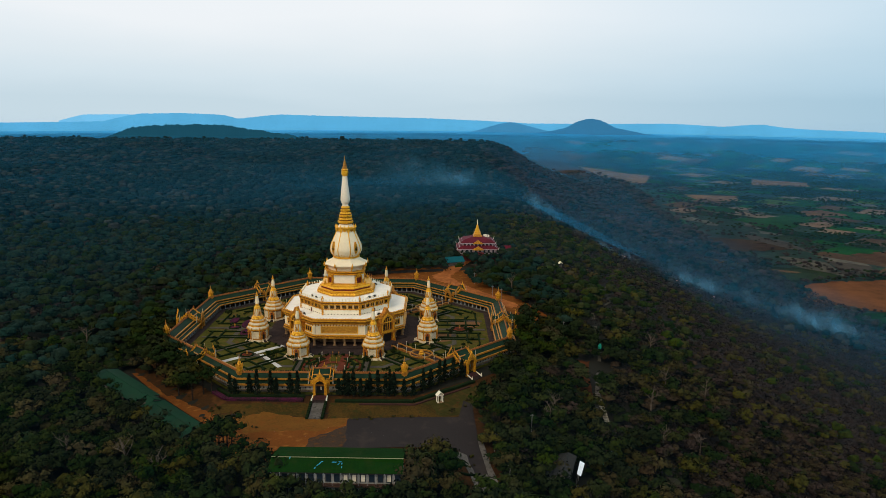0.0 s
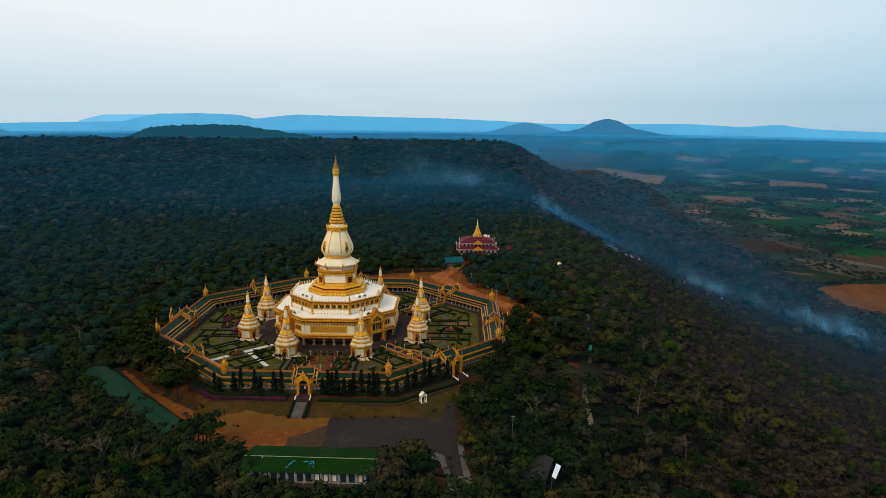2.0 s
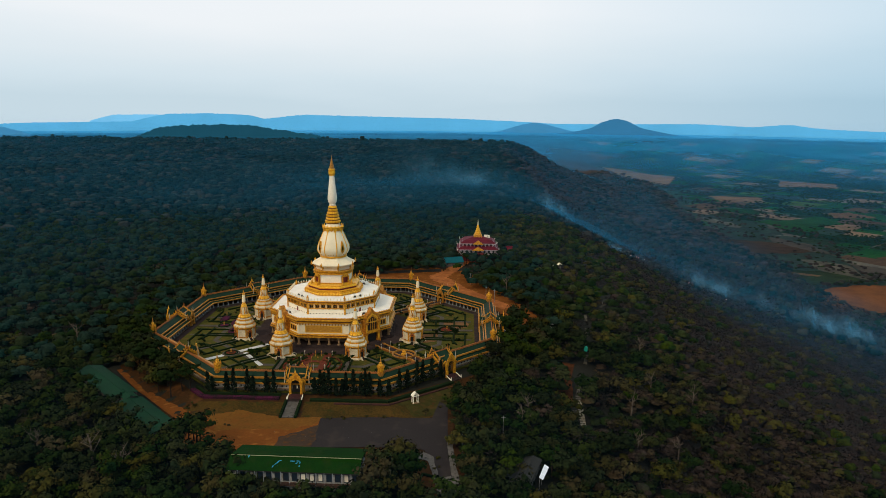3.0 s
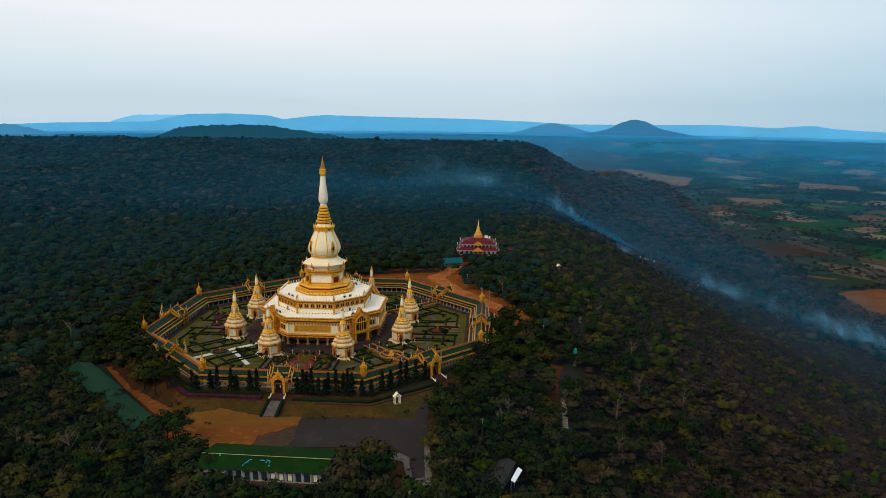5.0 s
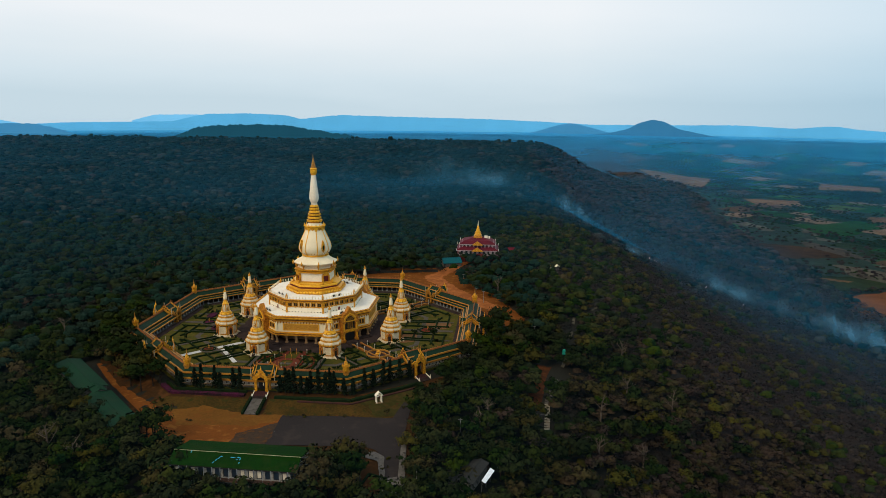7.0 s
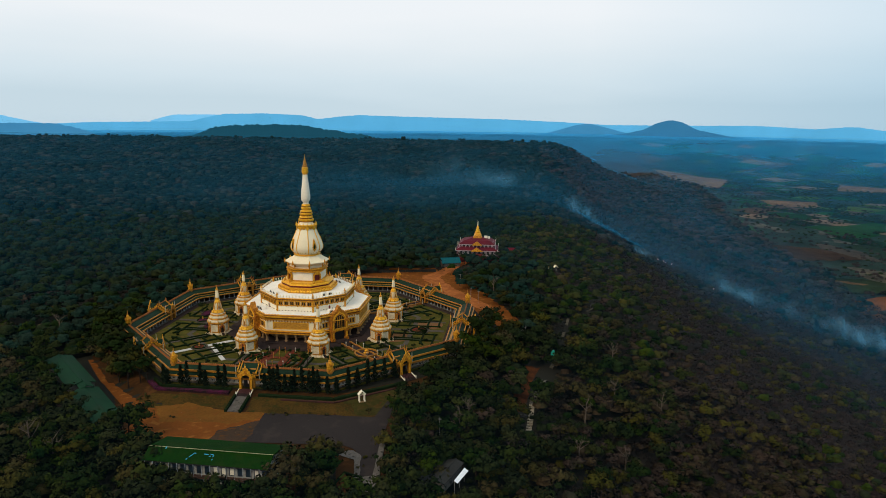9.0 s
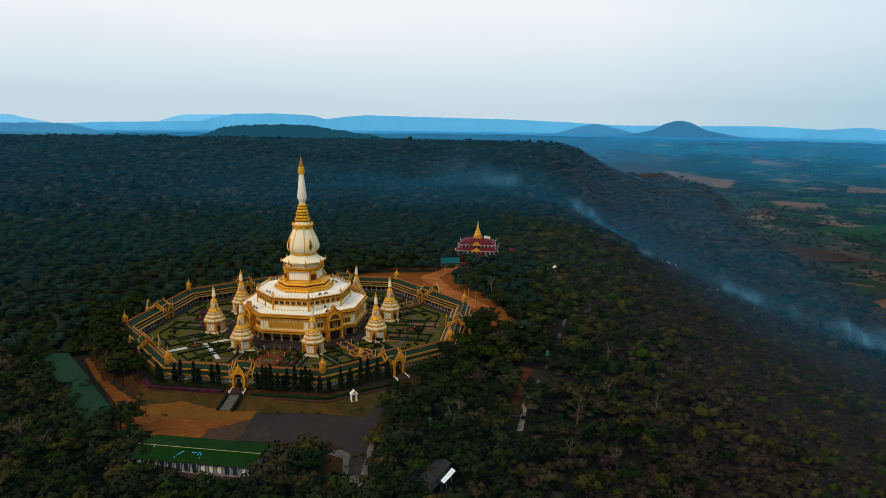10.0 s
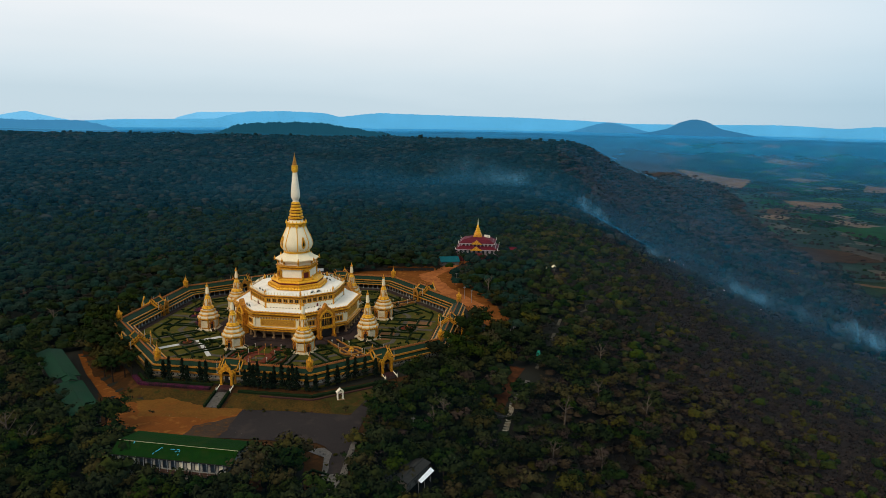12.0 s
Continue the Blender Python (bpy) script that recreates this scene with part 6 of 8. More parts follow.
part("first_cornice", octring(Shape(), [(35.8, 13.1), (36.9, 13.3), (36.9, 13.8), (36.4, 13.9), (36.7, 14.7), (37.9, 14.9), (37.9, 15.5), (37.2, 15.6), (37.0, 16.3), (36.4, 16.3), (36.4, 15.4)]), GOLD, pagoda, "broad gold moulded cornice")
part("first_terrace", octring(Shape(), [(36.6, 15.2), (36.6, 15.65), (26, 15.8)]), TERRACE, pagoda, "white terrace roof")
panel_me = Shape().box(32.95, 33.15, -9.6, 9.6, 8.4, 11.6).mesh("panel", PANEL)
frame_me = Shape().box(32.95, 33.3, -10.1, 10.1, 11.6, 12.0).box(32.95, 33.3, -10.1, 10.1, 8.0, 8.4).box(32.95, 33.3, -10.1, -9.6, 8.4, 11.6).box(32.95, 33.3, 9.6, 10.1, 8.4, 11.6).mesh("panel_frame", GOLD_BRIGHT)
short_me = Shape().box(32.95, 33.15, -2.8, 2.8, 8.4, 11.2).mesh("window_grille", PANEL)
sframe_me = Shape().box(32.95, 33.3, -3.2, 3.2, 11.2, 11.6).box(32.95, 33.3, -3.2, 3.2, 8.0, 8.4).box(32.95, 33.3, -3.2, -2.8, 8.4, 11.2).box(32.95, 33.3, 2.8, 3.2, 8.4, 11.2).mesh("window_frame", GOLD_BRIGHT)
glass_me = Shape().box(33.16, 33.2, -0.5, 0.5, 8.7, 10.9).mesh("pane", WINDOW)
pil_me = Shape().lathe([(0.75, 7.4), (0.75, 12.2)], 6, 0, 35.5, 0).mesh("pilaster", WHITE)
corner_me = Shape().lathe([(0.62, 15.7), (0.62, 24.8), (0.8, 25.0), (0.5, 25.5), (0.1, 26.6)], 6, 0, 26.7, 0).mesh("corner_pillar", GOLD)
for k in range(8):
    face_m = pose(0, 0, 0, 0, 0, 45 * k)
    pil = part("pilaster", pil_me, None, pagoda)
    pil.matrix_local = pose(0, 0, 0, 0, 0, 45 * k + 22.5)
    cp = part("corner_pillar", corner_me, None, pagoda)
    cp.matrix_local = pose(0, 0, 0, 0, 0, 45 * k + 22.5)
    if k % 2 == 0:
        for me in (panel_me, frame_me):
            part(me.name.split(".")[0], me, None, pagoda).matrix_local = face_m
    else:
        for sgn in (-1, 1):
            for me in (short_me, sframe_me):
                part(me.name.split(".")[0], me, None, pagoda).matrix_local = face_m @ pose(0, sgn * 8.6, 0)
            for d in (-1.8, 0, 1.8):
                part("pane", glass_me, None, pagoda).matrix_local = face_m @ pose(0, sgn * 8.6 + d, 0)

# great arched portals on the diagonal faces
for k in (1, 3, 5, 7):
    po = new("portal")
    po.parent = pagoda
    po.matrix_local = pose(0, 0, 0, 0, 0, 45 * k)
    tagged(po, "tall gold arched portal with a flame gable")
    for sgn in (-1, 1):
        part("jamb", Shape().box(33.0, 36.4, sgn * 4.2 - 0.8, sgn * 4.2 + 0.8, 0.6, 12.5).box(33.0, 36.9, sgn * 4.2 - 1.15, sgn * 4.2 + 1.15, 0.6, 2.2).box(33.0, 36.7, sgn * 4.2 - 1.0, sgn * 4.2 + 1.0, 5.4, 7.0).box(33.0, 36.8, sgn * 4.2 - 1.15, sgn * 4.2 + 1.15, 11.4, 12.5), ORANGE_GOLD, po)
        part("jamb_fillet", Shape().box(36.4, 36.62, sgn * 4.2 - 0.3, sgn * 4.2 + 0.3, 2.3, 11.2), GOLD_BRIGHT, po)
    flame = [(5.3, 12.3), (5.7, 13.6), (5.0, 13.9), (5.2, 15.0), (4.3, 15.2), (4.3, 16.3), (3.2, 16.4), (2.9, 17.4), (1.7, 17.4), (1.2, 18.4), (0, 20.4)]
    flame += [(-a_, b_) for a_, b_ in reversed(flame[:-1])]
    part("flame_gable", Shape().extrude(flame, "x", 33.2, 35.9), ORANGE_GOLD, po, "orange-gold flame-edged gable")
    for r0_, r1_, x_, m_, nm_ in ((4.1, 3.5, 36.25, GOLD_BRIGHT, "arch_band"), (3.2, 2.8, 36.1, GOLD, "inner_arch_band")):
        arc = [(r0_ * math.cos(math.pi * i / 12), 12.3 + r0_ * math.sin(math.pi * i / 12) + (0.9 if i == 6 else 0)) for i in range(13)] + [(r1_ * math.cos(math.pi * i / 12), 12.3 + r1_ * math.sin(math.pi * i / 12) + (0.7 if i == 6 else 0)) for i in reversed(range(13))]
        band = Shape()
        for i in range(12):
            band.extrude([arc[i], arc[i + 1], arc[24 - i], arc[25 - i]], "x", 35.6, x_)
        part(nm_, band, m_, po)
    part("tympanum", Shape().extrude([(2.8 * math.cos(math.pi * i / 12), 12.2 + 2.8 * math.sin(math.pi * i / 12)) for i in range(13)], "x", 35.7, 35.98), WINDOW, po, "dark arched glass over the balcony")
    for d in (-1.3, 0, 1.3):
        part("mullion", Shape().box(35.95, 36.15, d - 0.14, d + 0.14, 8.0, 14.4), GOLD, po)
    part("transom", Shape().box(35.95, 36.2, -3.3, 3.3, 12.0, 12.5), GOLD_BRIGHT, po)
    # solid box; the shade inside the portal is its near-black colour
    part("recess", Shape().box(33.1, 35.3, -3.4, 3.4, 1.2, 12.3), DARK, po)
    part("balcony", Shape().box(33.4, 36.7, -3.4, 3.4, 6.2, 7.6), GOLD, po)
    for d in (-1.7, 1.7):
        part("shutter", Shape().box(35.3, 35.5, d - 1.3, d + 1.3, 7.8, 11.8), WINDOW, po)
    for i in range(7):
        part("step", Shape().box(36.0, 38.6 + (6 - i) * 0.7, -3.4 + 0.002 * i, 3.4 - 0.002 * i, 0.0, 0.2 + i * 0.17), PAVING, po)

part("second_wall", octring(Shape(), [(26.9, 15.6), (26.9, 19.2)]), WHITE_COOL, pagoda)
part("window_band", octring(Shape(), [(27.0, 19.0), (27.0, 22.0)]), WHITE, pagoda, "white frieze with small gold-framed windows")
part("second_cornice", octring(Shape(), [(27.1, 21.6), (27.9, 21.9), (27.9, 22.3), (27.5, 22.4), (27.8, 23.2), (27.6, 23.5), (27.2, 23.5), (27.2, 23.2)]), GOLD, pagoda)
part("window_sill_band", octring(Shape(), [(27.05, 18.95), (27.3, 19.0), (27.3, 19.3), (27.05, 19.35)]), GOLD, pagoda)
# dark bands coloured as the shade between the cornice mouldings
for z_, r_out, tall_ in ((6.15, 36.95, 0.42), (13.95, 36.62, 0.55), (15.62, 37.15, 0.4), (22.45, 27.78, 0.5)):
    part("moulding_recess", Shape().lathe([(r_out, z_), (r_out + 0.12, z_ + 0.06), (r_out + 0.12, z_ + tall_ - 0.06), (r_out, z_ + tall_)], 8, 22.5, caps=False), MOULDING_SHADE, pagoda, "dark gold band painted as shade in the mouldings")
leaf_me = Shape().extrude([(-0.42, 0), (0.42, 0), (0.5, 0.45), (0, 1.25), (-0.5, 0.45)], "x", -0.12, 0.12).mesh("antefix", GOLD)
brack_me = Shape().extrude([(-0.26, 0), (0.26, 0), (0.26, 0.9), (-0.26, 0.9)], "x", -0.3, 0.25).mesh("bracket", ORANGE_GOLD)
for k in range(8):
    fm = pose(0, 0, 0, 0, 0, 45 * k)
    for j in range(17):
        part("antefix", leaf_me, None, pagoda).matrix_local = fm @ pose(33.85, -13.4 + 1.675 * j, 16.2) @ Matrix.Diagonal((1, 1, 0.4, 1))
        part("bracket", brack_me, None, pagoda).matrix_local = fm @ pose(33.35, -12.9 + 1.61 * j, 12.2)
    for j in range(13):
        part("antefix", leaf_me, None, pagoda).matrix_local = fm @ pose(15.75, -6.2 + 1.03 * j, 25.35) @ Matrix.Diagonal((1, 0.8, 0.7, 1))
part("second_terrace", octring(Shape(), [(27.3, 22.9), (27.3, 23.55), (16, 23.9)]), TERRACE, pagoda, "white upper terrace")
win_me = Shape().box(24.98, 25.12, -0.95, -0.08, 19.6, 21.4).box(24.98, 25.12, 0.08, 0.95, 19.6, 21.4).mesh("window", WINDOW)
wf_me = Shape().box(24.9, 25.35, -1.35, -0.98, 19.2, 21.6).box(24.9, 25.35, 0.98, 1.35, 19.2, 21.6).box(24.9, 25.35, -1.35, 1.35, 21.4, 21.75).box(24.9, 25.25, -0.07, 0.07, 19.5, 21.4).extrude([(-1.35, 19.5), (0, 18.7), (1.35, 19.5)], "x", 24.9, 25.35).mesh("window_frame", GOLD)
door_me = Shape().box(24.75, 24.95, -0.55, 0.55, 15.8, 17.6).extrude([(0.55 * math.cos(math.pi * i / 8), 17.6 + 0.55 * math.sin(math.pi * i / 8)) for i in range(9)], "x", 24.75, 24.95).mesh("doorway", MAROON)
vent_me = Shape().box(24.8, 24.96, -0.28, 0.28, 16.1, 16.5).mesh("vent", DARK)
post_me = Shape().lathe([(0.24, 23.8), (0.24, 24.6), (0.32, 24.7), (0.05, 25.3)], 5).mesh("parapet_post", WHITE)
dome_me = Shape().extrude([(1.3 * math.cos(math.pi * i / 8), 1.1 * math.sin(math.pi * i / 8)) for i in range(9)], "x", -0.8, 0.8).mesh("roof_light", TERRACE)
domeg_me = Shape().extrude([(0.95 * math.cos(math.pi * i / 8), 0.8 * math.sin(math.pi * i / 8)) for i in range(9)], "x", -0.9, 0.9).mesh("pane", WINDOW)
for k in range(8):
    fm = pose(0, 0, 0, 0, 0, 45 * k)
    for j in range(6):
        v = -8.25 + 3.3 * j
        for me in (win_me, wf_me):
            part(me.name.split(".")[0], me, None, pagoda).matrix_local = fm @ pose(0, v, 0)
    if k % 2:
        part("doorway", door_me, None, pagoda).matrix_local = fm @ pose(0.05, 0, 0)
    for j in range(11):
        part("vent", vent_me, None, pagoda).matrix_local = fm @ pose(0, -9.0 + 1.8 * j, 0)
    for j in range(12):
        part("parapet_post", post_me, None, pagoda).matrix_local = fm @ pose(25.4, -9.9 + 1.8 * j, 0)
    for u, z in ((21.5, 23.6), (29.6, 15.7)):
        if k % 2:
            for d in (-1.5, 1.5):
                rl = part("roof_light", dome_me, None, pagoda, "arched roof light with dark glass")
                rl.matrix_local = fm @ pose(u, d * 1.25, z) @ Matrix.Diagonal((1.5, 1.3, 1.5, 1))
                part("pane", domeg_me, None, rl)

# lotus bands, drum, eaves
part("lotus_band", octring(Shape(), [(16.6, 23.7), (17.2, 24.2), (17.5, 24.9), (17.0, 25.6), (16.2, 26.0), (16.6, 26.5), (15.4, 26.7)]), GOLD_BRIGHT, pagoda, "swelling gold lotus band")
part("band_recess", octring(Shape(), [(14.9, 26.5), (14.9, 27.6)]), MAROON, pagoda)
part("upper_lotus_band", octring(Shape(), [(15.0, 27.5), (15.4, 27.9), (15.2, 28.5), (14.4, 28.9), (14.7, 29.2), (12.0, 29.4)]), GOLD_BRIGHT, pagoda, "gold lotus band")
petal_me = Shape().lathe([(0.5, 0), (0.62, 0.6), (0.4, 1.3), (0.05, 1.7)], 6).mesh("petal", GOLD)
for k in range(8):
    for j in range(7):
        part("petal", petal_me, None, pagoda).matrix_local = pose(0, 0, 0, 0, 0, 45 * k) @ pose(15.7, -5.4 + 1.8 * j, 24.2)
drum_out = []
for k in range(8):
    a, w = 45 * k, (6.0 if k % 2 == 0 else 2.85)
    u = 10.0 if k % 2 == 0 else 11.3
    for sgn in (-1, 1):
        q = pose(0, 0, 0, 0, 0, a) @ Vector((u, sgn * w, 0))
        drum_out.append((q.x, q.y))


def drumring(s, prof):
    return s.loft([[(x * r, y * r, z) for x, y in drum_out] for r, z in prof])


part("drum", drumring(Shape(), [(0.94, 29.2), (0.94, 34.8)]), WHITE_COOL, pagoda, "white drum wall")
part("drum_base", drumring(Shape(), [(1.03, 29.2), (1.03, 29.5), (0.97, 29.6), (0.97, 29.9)]), GOLD, pagoda)
part("drum_cornice", drumring(Shape(), [(0.95, 34.6), (1.06, 34.9), (1.06, 35.5), (0.98, 35.7), (1.08, 36.4), (1.08, 36.9)]), GOLD, pagoda)
part("neck", octring(Shape(), [(10.0, 36.8), (10.3, 38.2), (11.9, 39.7)]), WHITE, pagoda)
part("eave", octring(Shape(), [(11.6, 39.5), (12.7, 39.8), (12.9, 40.3), (12.4, 40.5), (10.0, 41.6), (7.9, 43.0), (7.2, 44.2)]), WHITE, pagoda, "sloping white octagonal roof")
for k in range(8):
    fm = pose(0, 0, 0, 0, 0, 45 * k + 22.5)
    part("eave_horn", Shape().lathe([(0.45, 39.2), (0.6, 40.4), (0.35, 41.0), (0.05, 42.0)], 6, 0, 12.8, 0), GOLD, pagoda).matrix_local = fm
    part("bracket", Shape().lathe([(0.2, 36.9), (0.55, 38.4), (0.7, 39.3)], 5, 0, 11.2, 0), GOLD, pagoda).matrix_local = fm
    if k % 2 == 0:
        nm = pose(0, 0, 0, 0, 0, 45 * k + 45)
        ni = new("niche")
        ni.parent, ni.matrix_local = pagoda, nm
        part("recess", Shape().box(10.7, 10.95, -1.75, 1.75, 29.6, 34.2), MAROON, ni)
        part("niche_arch", Shape().box(10.8, 11.9, -2.2, -1.75, 29.4, 33.6).box(10.8, 11.9, 1.75, 2.2, 29.4, 33.6).extrude([(-2.1, 33.4), (2.1, 33.4), (1.5, 34.6), (0, 36.2), (-1.5, 34.6)], "x", 10.9, 12.0), GOLD, ni)
        part("niche_base", Shape().box(10.8, 12.6, -2.4, 2.4, 28.9, 29.8), GOLD_BRIGHT, ni)
        for sgn in (-1, 1):
            part("side_ornament", Shape().lathe([(0.75, 28.9), (0.8, 29.5), (0.5, 29.8), (0.6, 30.3), (0.25, 31.0), (0.04, 32.2)], 8, 0, 12.9, sgn * 3.1), GOLD, ni, "small gold flame ornament")

# bell, rings and spire
bell = [(6.4, 43.9), (7.3, 44.7), (8.3, 45.8), (9.05, 47.2), (9.25, 48.5), (8.95, 50.2), (8.2, 52.2), (7.2, 54.4), (6.2, 56.6), (5.4, 58.6), (5.0, 60.0)]
part("bell", Shape().lathe(bell, 32), WHITE, pagoda, "white bell-shaped dome with gold ribs", True)
part("bell_foot", Shape().lathe([(6.4, 43.4), (7.6, 43.7), (7.7, 44.2), (6.9, 44.5)], 32), GOLD_BRIGHT, pagoda)
for k in range(8):
    a = radians(22.5 + 45 * k)
    rib = Shape()
    pts = [Vector(((r + 0.06) * math.cos(a), (r + 0.06) * math.sin(a), z)) for r, z in bell]
    for p, q in zip(pts, pts[1:]):
        rib.tube(p, q, 0.26, 0.26, 5)
    part("rib", rib, GOLD_BRIGHT, pagoda)
    fm = pose(0, 0, 0, 0, 0, 45 * k)
    if k % 2:
        part("ornament", Shape().extrude([(0, 46.4), (1.0, 47.6), (1.3, 49.0), (0.95, 50.6), (0, 53.4), (-0.95, 50.6), (-1.3, 49.0), (-1.0, 47.6)], "x", 8.0, 9.2), GOLD, pagoda, "gold teardrop ornament").matrix_local = fm
        part("ornament_heart", Shape().extrude([(0, 47.6), (0.6, 48.9), (0, 51.2), (-0.6, 48.9)], "x", 8.4, 9.3), HEDGE, pagoda, "dark green heart of the ornament").matrix_local = fm
    else:
        part("rosette", Shape().lathe([(0.5, 0), (0.3, 0.25)], 8), CONCRETE, pagoda).matrix_local = fm @ pose(8.55, 0, 49.6, 0, 80, 0)
    for d in (-11, 0, 11):
        part("stud", Shape().lathe([(0.28, 0), (0.18, 0.2)], 6), GOLD_DULL, pagoda).matrix_local = pose(0, 0, 0, 0, 0, 45 * k + d) @ pose(8.05, 0, 45.6, 0, 60, 0)
    for d in (0, 22.5):
        part("garland", Shape().extrude([(-1.15, 60.3), (1.15, 60.3), (0.8, 59.0), (0.3, 58.1 if d else 58.9), (0, 57.4 if d else 58.6), (-0.3, 58.1 if d else 58.9), (-0.8, 59.0)], "x", 4.8, 5.75 if d else 5.5), GOLD_BRIGHT if d else GOLD, pagoda).matrix_local = pose(0, 0, 0, 0, 0, 45 * k + d)
        part("crown_tip", Shape().lathe([(0.4, 60.6), (0.5, 61.0), (0.03, 62.6)], 5, 0, 5.8, 0), GOLD_BRIGHT, pagoda).matrix_local = pose(0, 0, 0, 0, 0, 45 * k + d)
part("crown_collar", Shape().lathe([(5.0, 59.8), (5.6, 60.2), (6.2, 61.0), (5.4, 61.15), (3.9, 61.5)], 24), GOLD_BRIGHT, pagoda)
part("white_neck", Shape().lathe([(5.0, 61.0), (3.9, 61.9), (3.7, 63.1)], 24), WHITE, pagoda)
for i, (r, z, h) in enumerate(((4.15, 62.9, 3.6), (3.45, 66.4, 3.3), (2.6, 69.6, 3.4))):
    part("spire_ring", Shape().lathe([(r * 0.80, z), (r * 1.06, z + h * 0.14), (r * 1.10, z + h * 0.42), (r * 0.80, z + h * 0.54), (r * 0.97, z + h * 0.68), (r * 0.93, z + h * 0.86), (r * 0.68, z + h)], 32, flute=0.09), GOLD_BRIGHT, pagoda, "fluted gold ring")
    # raised dark rings painted as the shade in and under the ring
    part("ring_groove", Shape().lathe([(r * 0.80, z + h * 0.46), (r * 0.90, z + h * 0.52), (r * 0.90, z + h * 0.58), (r * 0.80, z + h * 0.62)], 24), MOULDING_SHADE, pagoda)
    part("ring_groove", Shape().lathe([(r * 0.74, z - 0.3), (r * 0.92, z - 0.1), (r * 0.92, z + 0.2), (r * 0.74, z + 0.4)], 24), MOULDING_SHADE, pagoda)
part("upper_spire", Shape().lathe([(1.7, 72.9), (1.9, 73.4), (1.5, 73.8), (2.3, 75.0), (2.65, 76.6), (2.6, 78.4), (2.2, 82), (1.75, 86), (1.35, 90.2)], 24), WHITE_COOL, pagoda, "slender white vase-shaped spire", True)
part("gold_collar", Shape().lathe([(1.3, 89.4), (1.5, 90.2), (1.95, 91.0), (2.0, 92.6), (1.7, 92.8), (2.1, 93.6), (1.6, 94.0)], 16, flute=0.06), GOLD_BRIGHT, pagoda)
part("finial", Shape().lathe([(1.55, 93.8), (1.3, 94.6), (1.4, 94.8), (0.95, 96.0), (1.05, 96.2), (0.6, 97.6), (0.65, 97.8), (0.25, 99.4), (0.05, 101.6)], 14), GOLD_DULL, pagoda, "tapering ringed gold finial")


# ---------------------------------------------------------------- the eight small chedis
def chedi(m):
    c = thing("chedi", m, "small white and gold octagonal chedi with a spire", "chedi", "small chedis round the pagoda")
    o = lambda prof: Shape().lathe(prof, 8, 22.5)
    part("plinth", o([(7.2, 0), (7.2, 0.6), (6.7, 0.65), (6.7, 1.1)]), WHITE_OLD, c)
    part("wall", o([(6.2, 1.0), (6.2, 6.4)]), WHITE_OLD, c)
    part("cornice", o([(6.2, 6.2), (6.9, 6.5), (7.0, 7.0), (6.5, 7.2)]), GOLD, c)
    part("first_step", o([(6.7, 7.1), (6.9, 7.6), (6.4, 8.3), (5.7, 8.7)]), WHITE_OLD, c)
    part("step_band", o([(5.6, 8.4), (6.1, 8.7), (6.0, 9.2), (5.5, 9.3)]), GOLD, c)
    part("second_step", o([(5.5, 9.1), (5.7, 9.7), (5.0, 10.6), (4.5, 10.8)]), WHITE_OLD, c)
    part("step_band", o([(4.5, 10.5), (5.0, 10.8), (4.9, 11.4), (4.3, 11.5)]), GOLD, c)
    part("third_step", o([(4.3, 11.3), (4.4, 11.8), (3.7, 12.3)]), WHITE_OLD, c)
    part("lotus_ring", Shape().lathe([(3.6, 12.2), (3.95, 12.7), (3.5, 13.3), (3.1, 13.4), (3.3, 13.8), (2.6, 14.1)], 16, flute=0.07), GOLD_BRIGHT, c)
    part("bell", Shape().lathe([(2.3, 14.0), (2.55, 14.8), (2.5, 15.8), (2.15, 17.0), (1.75, 18.2)], 16), WHITE_OLD, c, "", True)
    for j in range(8):
        a = radians(22.5 + 45 * j)
        part("bell_rib", Shape().tube((2.5 * math.cos(a), 2.5 * math.sin(a), 14.3), (1.8 * math.cos(a), 1.8 * math.sin(a), 18.2), 0.36, 0.3, 5), GOLD, c)
        if j % 2:
            part("bell_ornament", Shape().extrude([(0, 14.5), (0.6, 15.5), (0, 17.2), (-0.6, 15.5)], "x", 2.0, 2.6), GOLD_DULL, c).matrix_local = pose(0, 0, 0, 0, 0, 45 * j)
        part("corner_pilaster", Shape().lathe([(0.45, 1.1), (0.45, 6.3)], 6, 0, 6.1 * math.cos(a), 6.1 * math.sin(a)), WHITE_OLD if j % 2 else GOLD, c)
    part("ring_collar", Shape().lathe([(1.75, 18.0), (2.1, 18.4), (1.7, 18.9), (1.75, 19.3), (1.1, 19.8)], 16, flute=0.08), GOLD_BRIGHT, c)
    part("spire", Shape().lathe([(1.0, 20.9), (1.2, 21.6), (1.0, 23.4), (0.72, 25.4)], 12), WHITE, c)
    part("spire_ring", Shape().lathe([(1.1, 19.6), (1.35, 20.0), (1.0, 20.4), (1.15, 20.8), (0.8, 21.2)], 12, flute=0.08), GOLD, c)
    for z, r, w in ((7.1, 6.75, 0.42), (8.8, 5.75, 0.36), (10.9, 4.6, 0.34), (12.4, 3.7, 0.3)):
        for j in range(8):
            a = radians(22.5 + 45 * j)
            part("antefix", Shape().lathe([(w, z - 0.2), (w * 1.1, z + 0.3), (0.04, z + 1.3)], 5, 0, r * math.cos(a), r * math.sin(a)), GOLD, c)
    # dark bands coloured as the thin shadow below each cornice
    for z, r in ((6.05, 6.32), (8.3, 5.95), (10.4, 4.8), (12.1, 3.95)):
        part("shadow_band", o([(r - 0.3, z - 0.22), (r, z - 0.16), (r, z + 0.12), (r - 0.3, z + 0.16)]), MOULDING_SHADE, c)
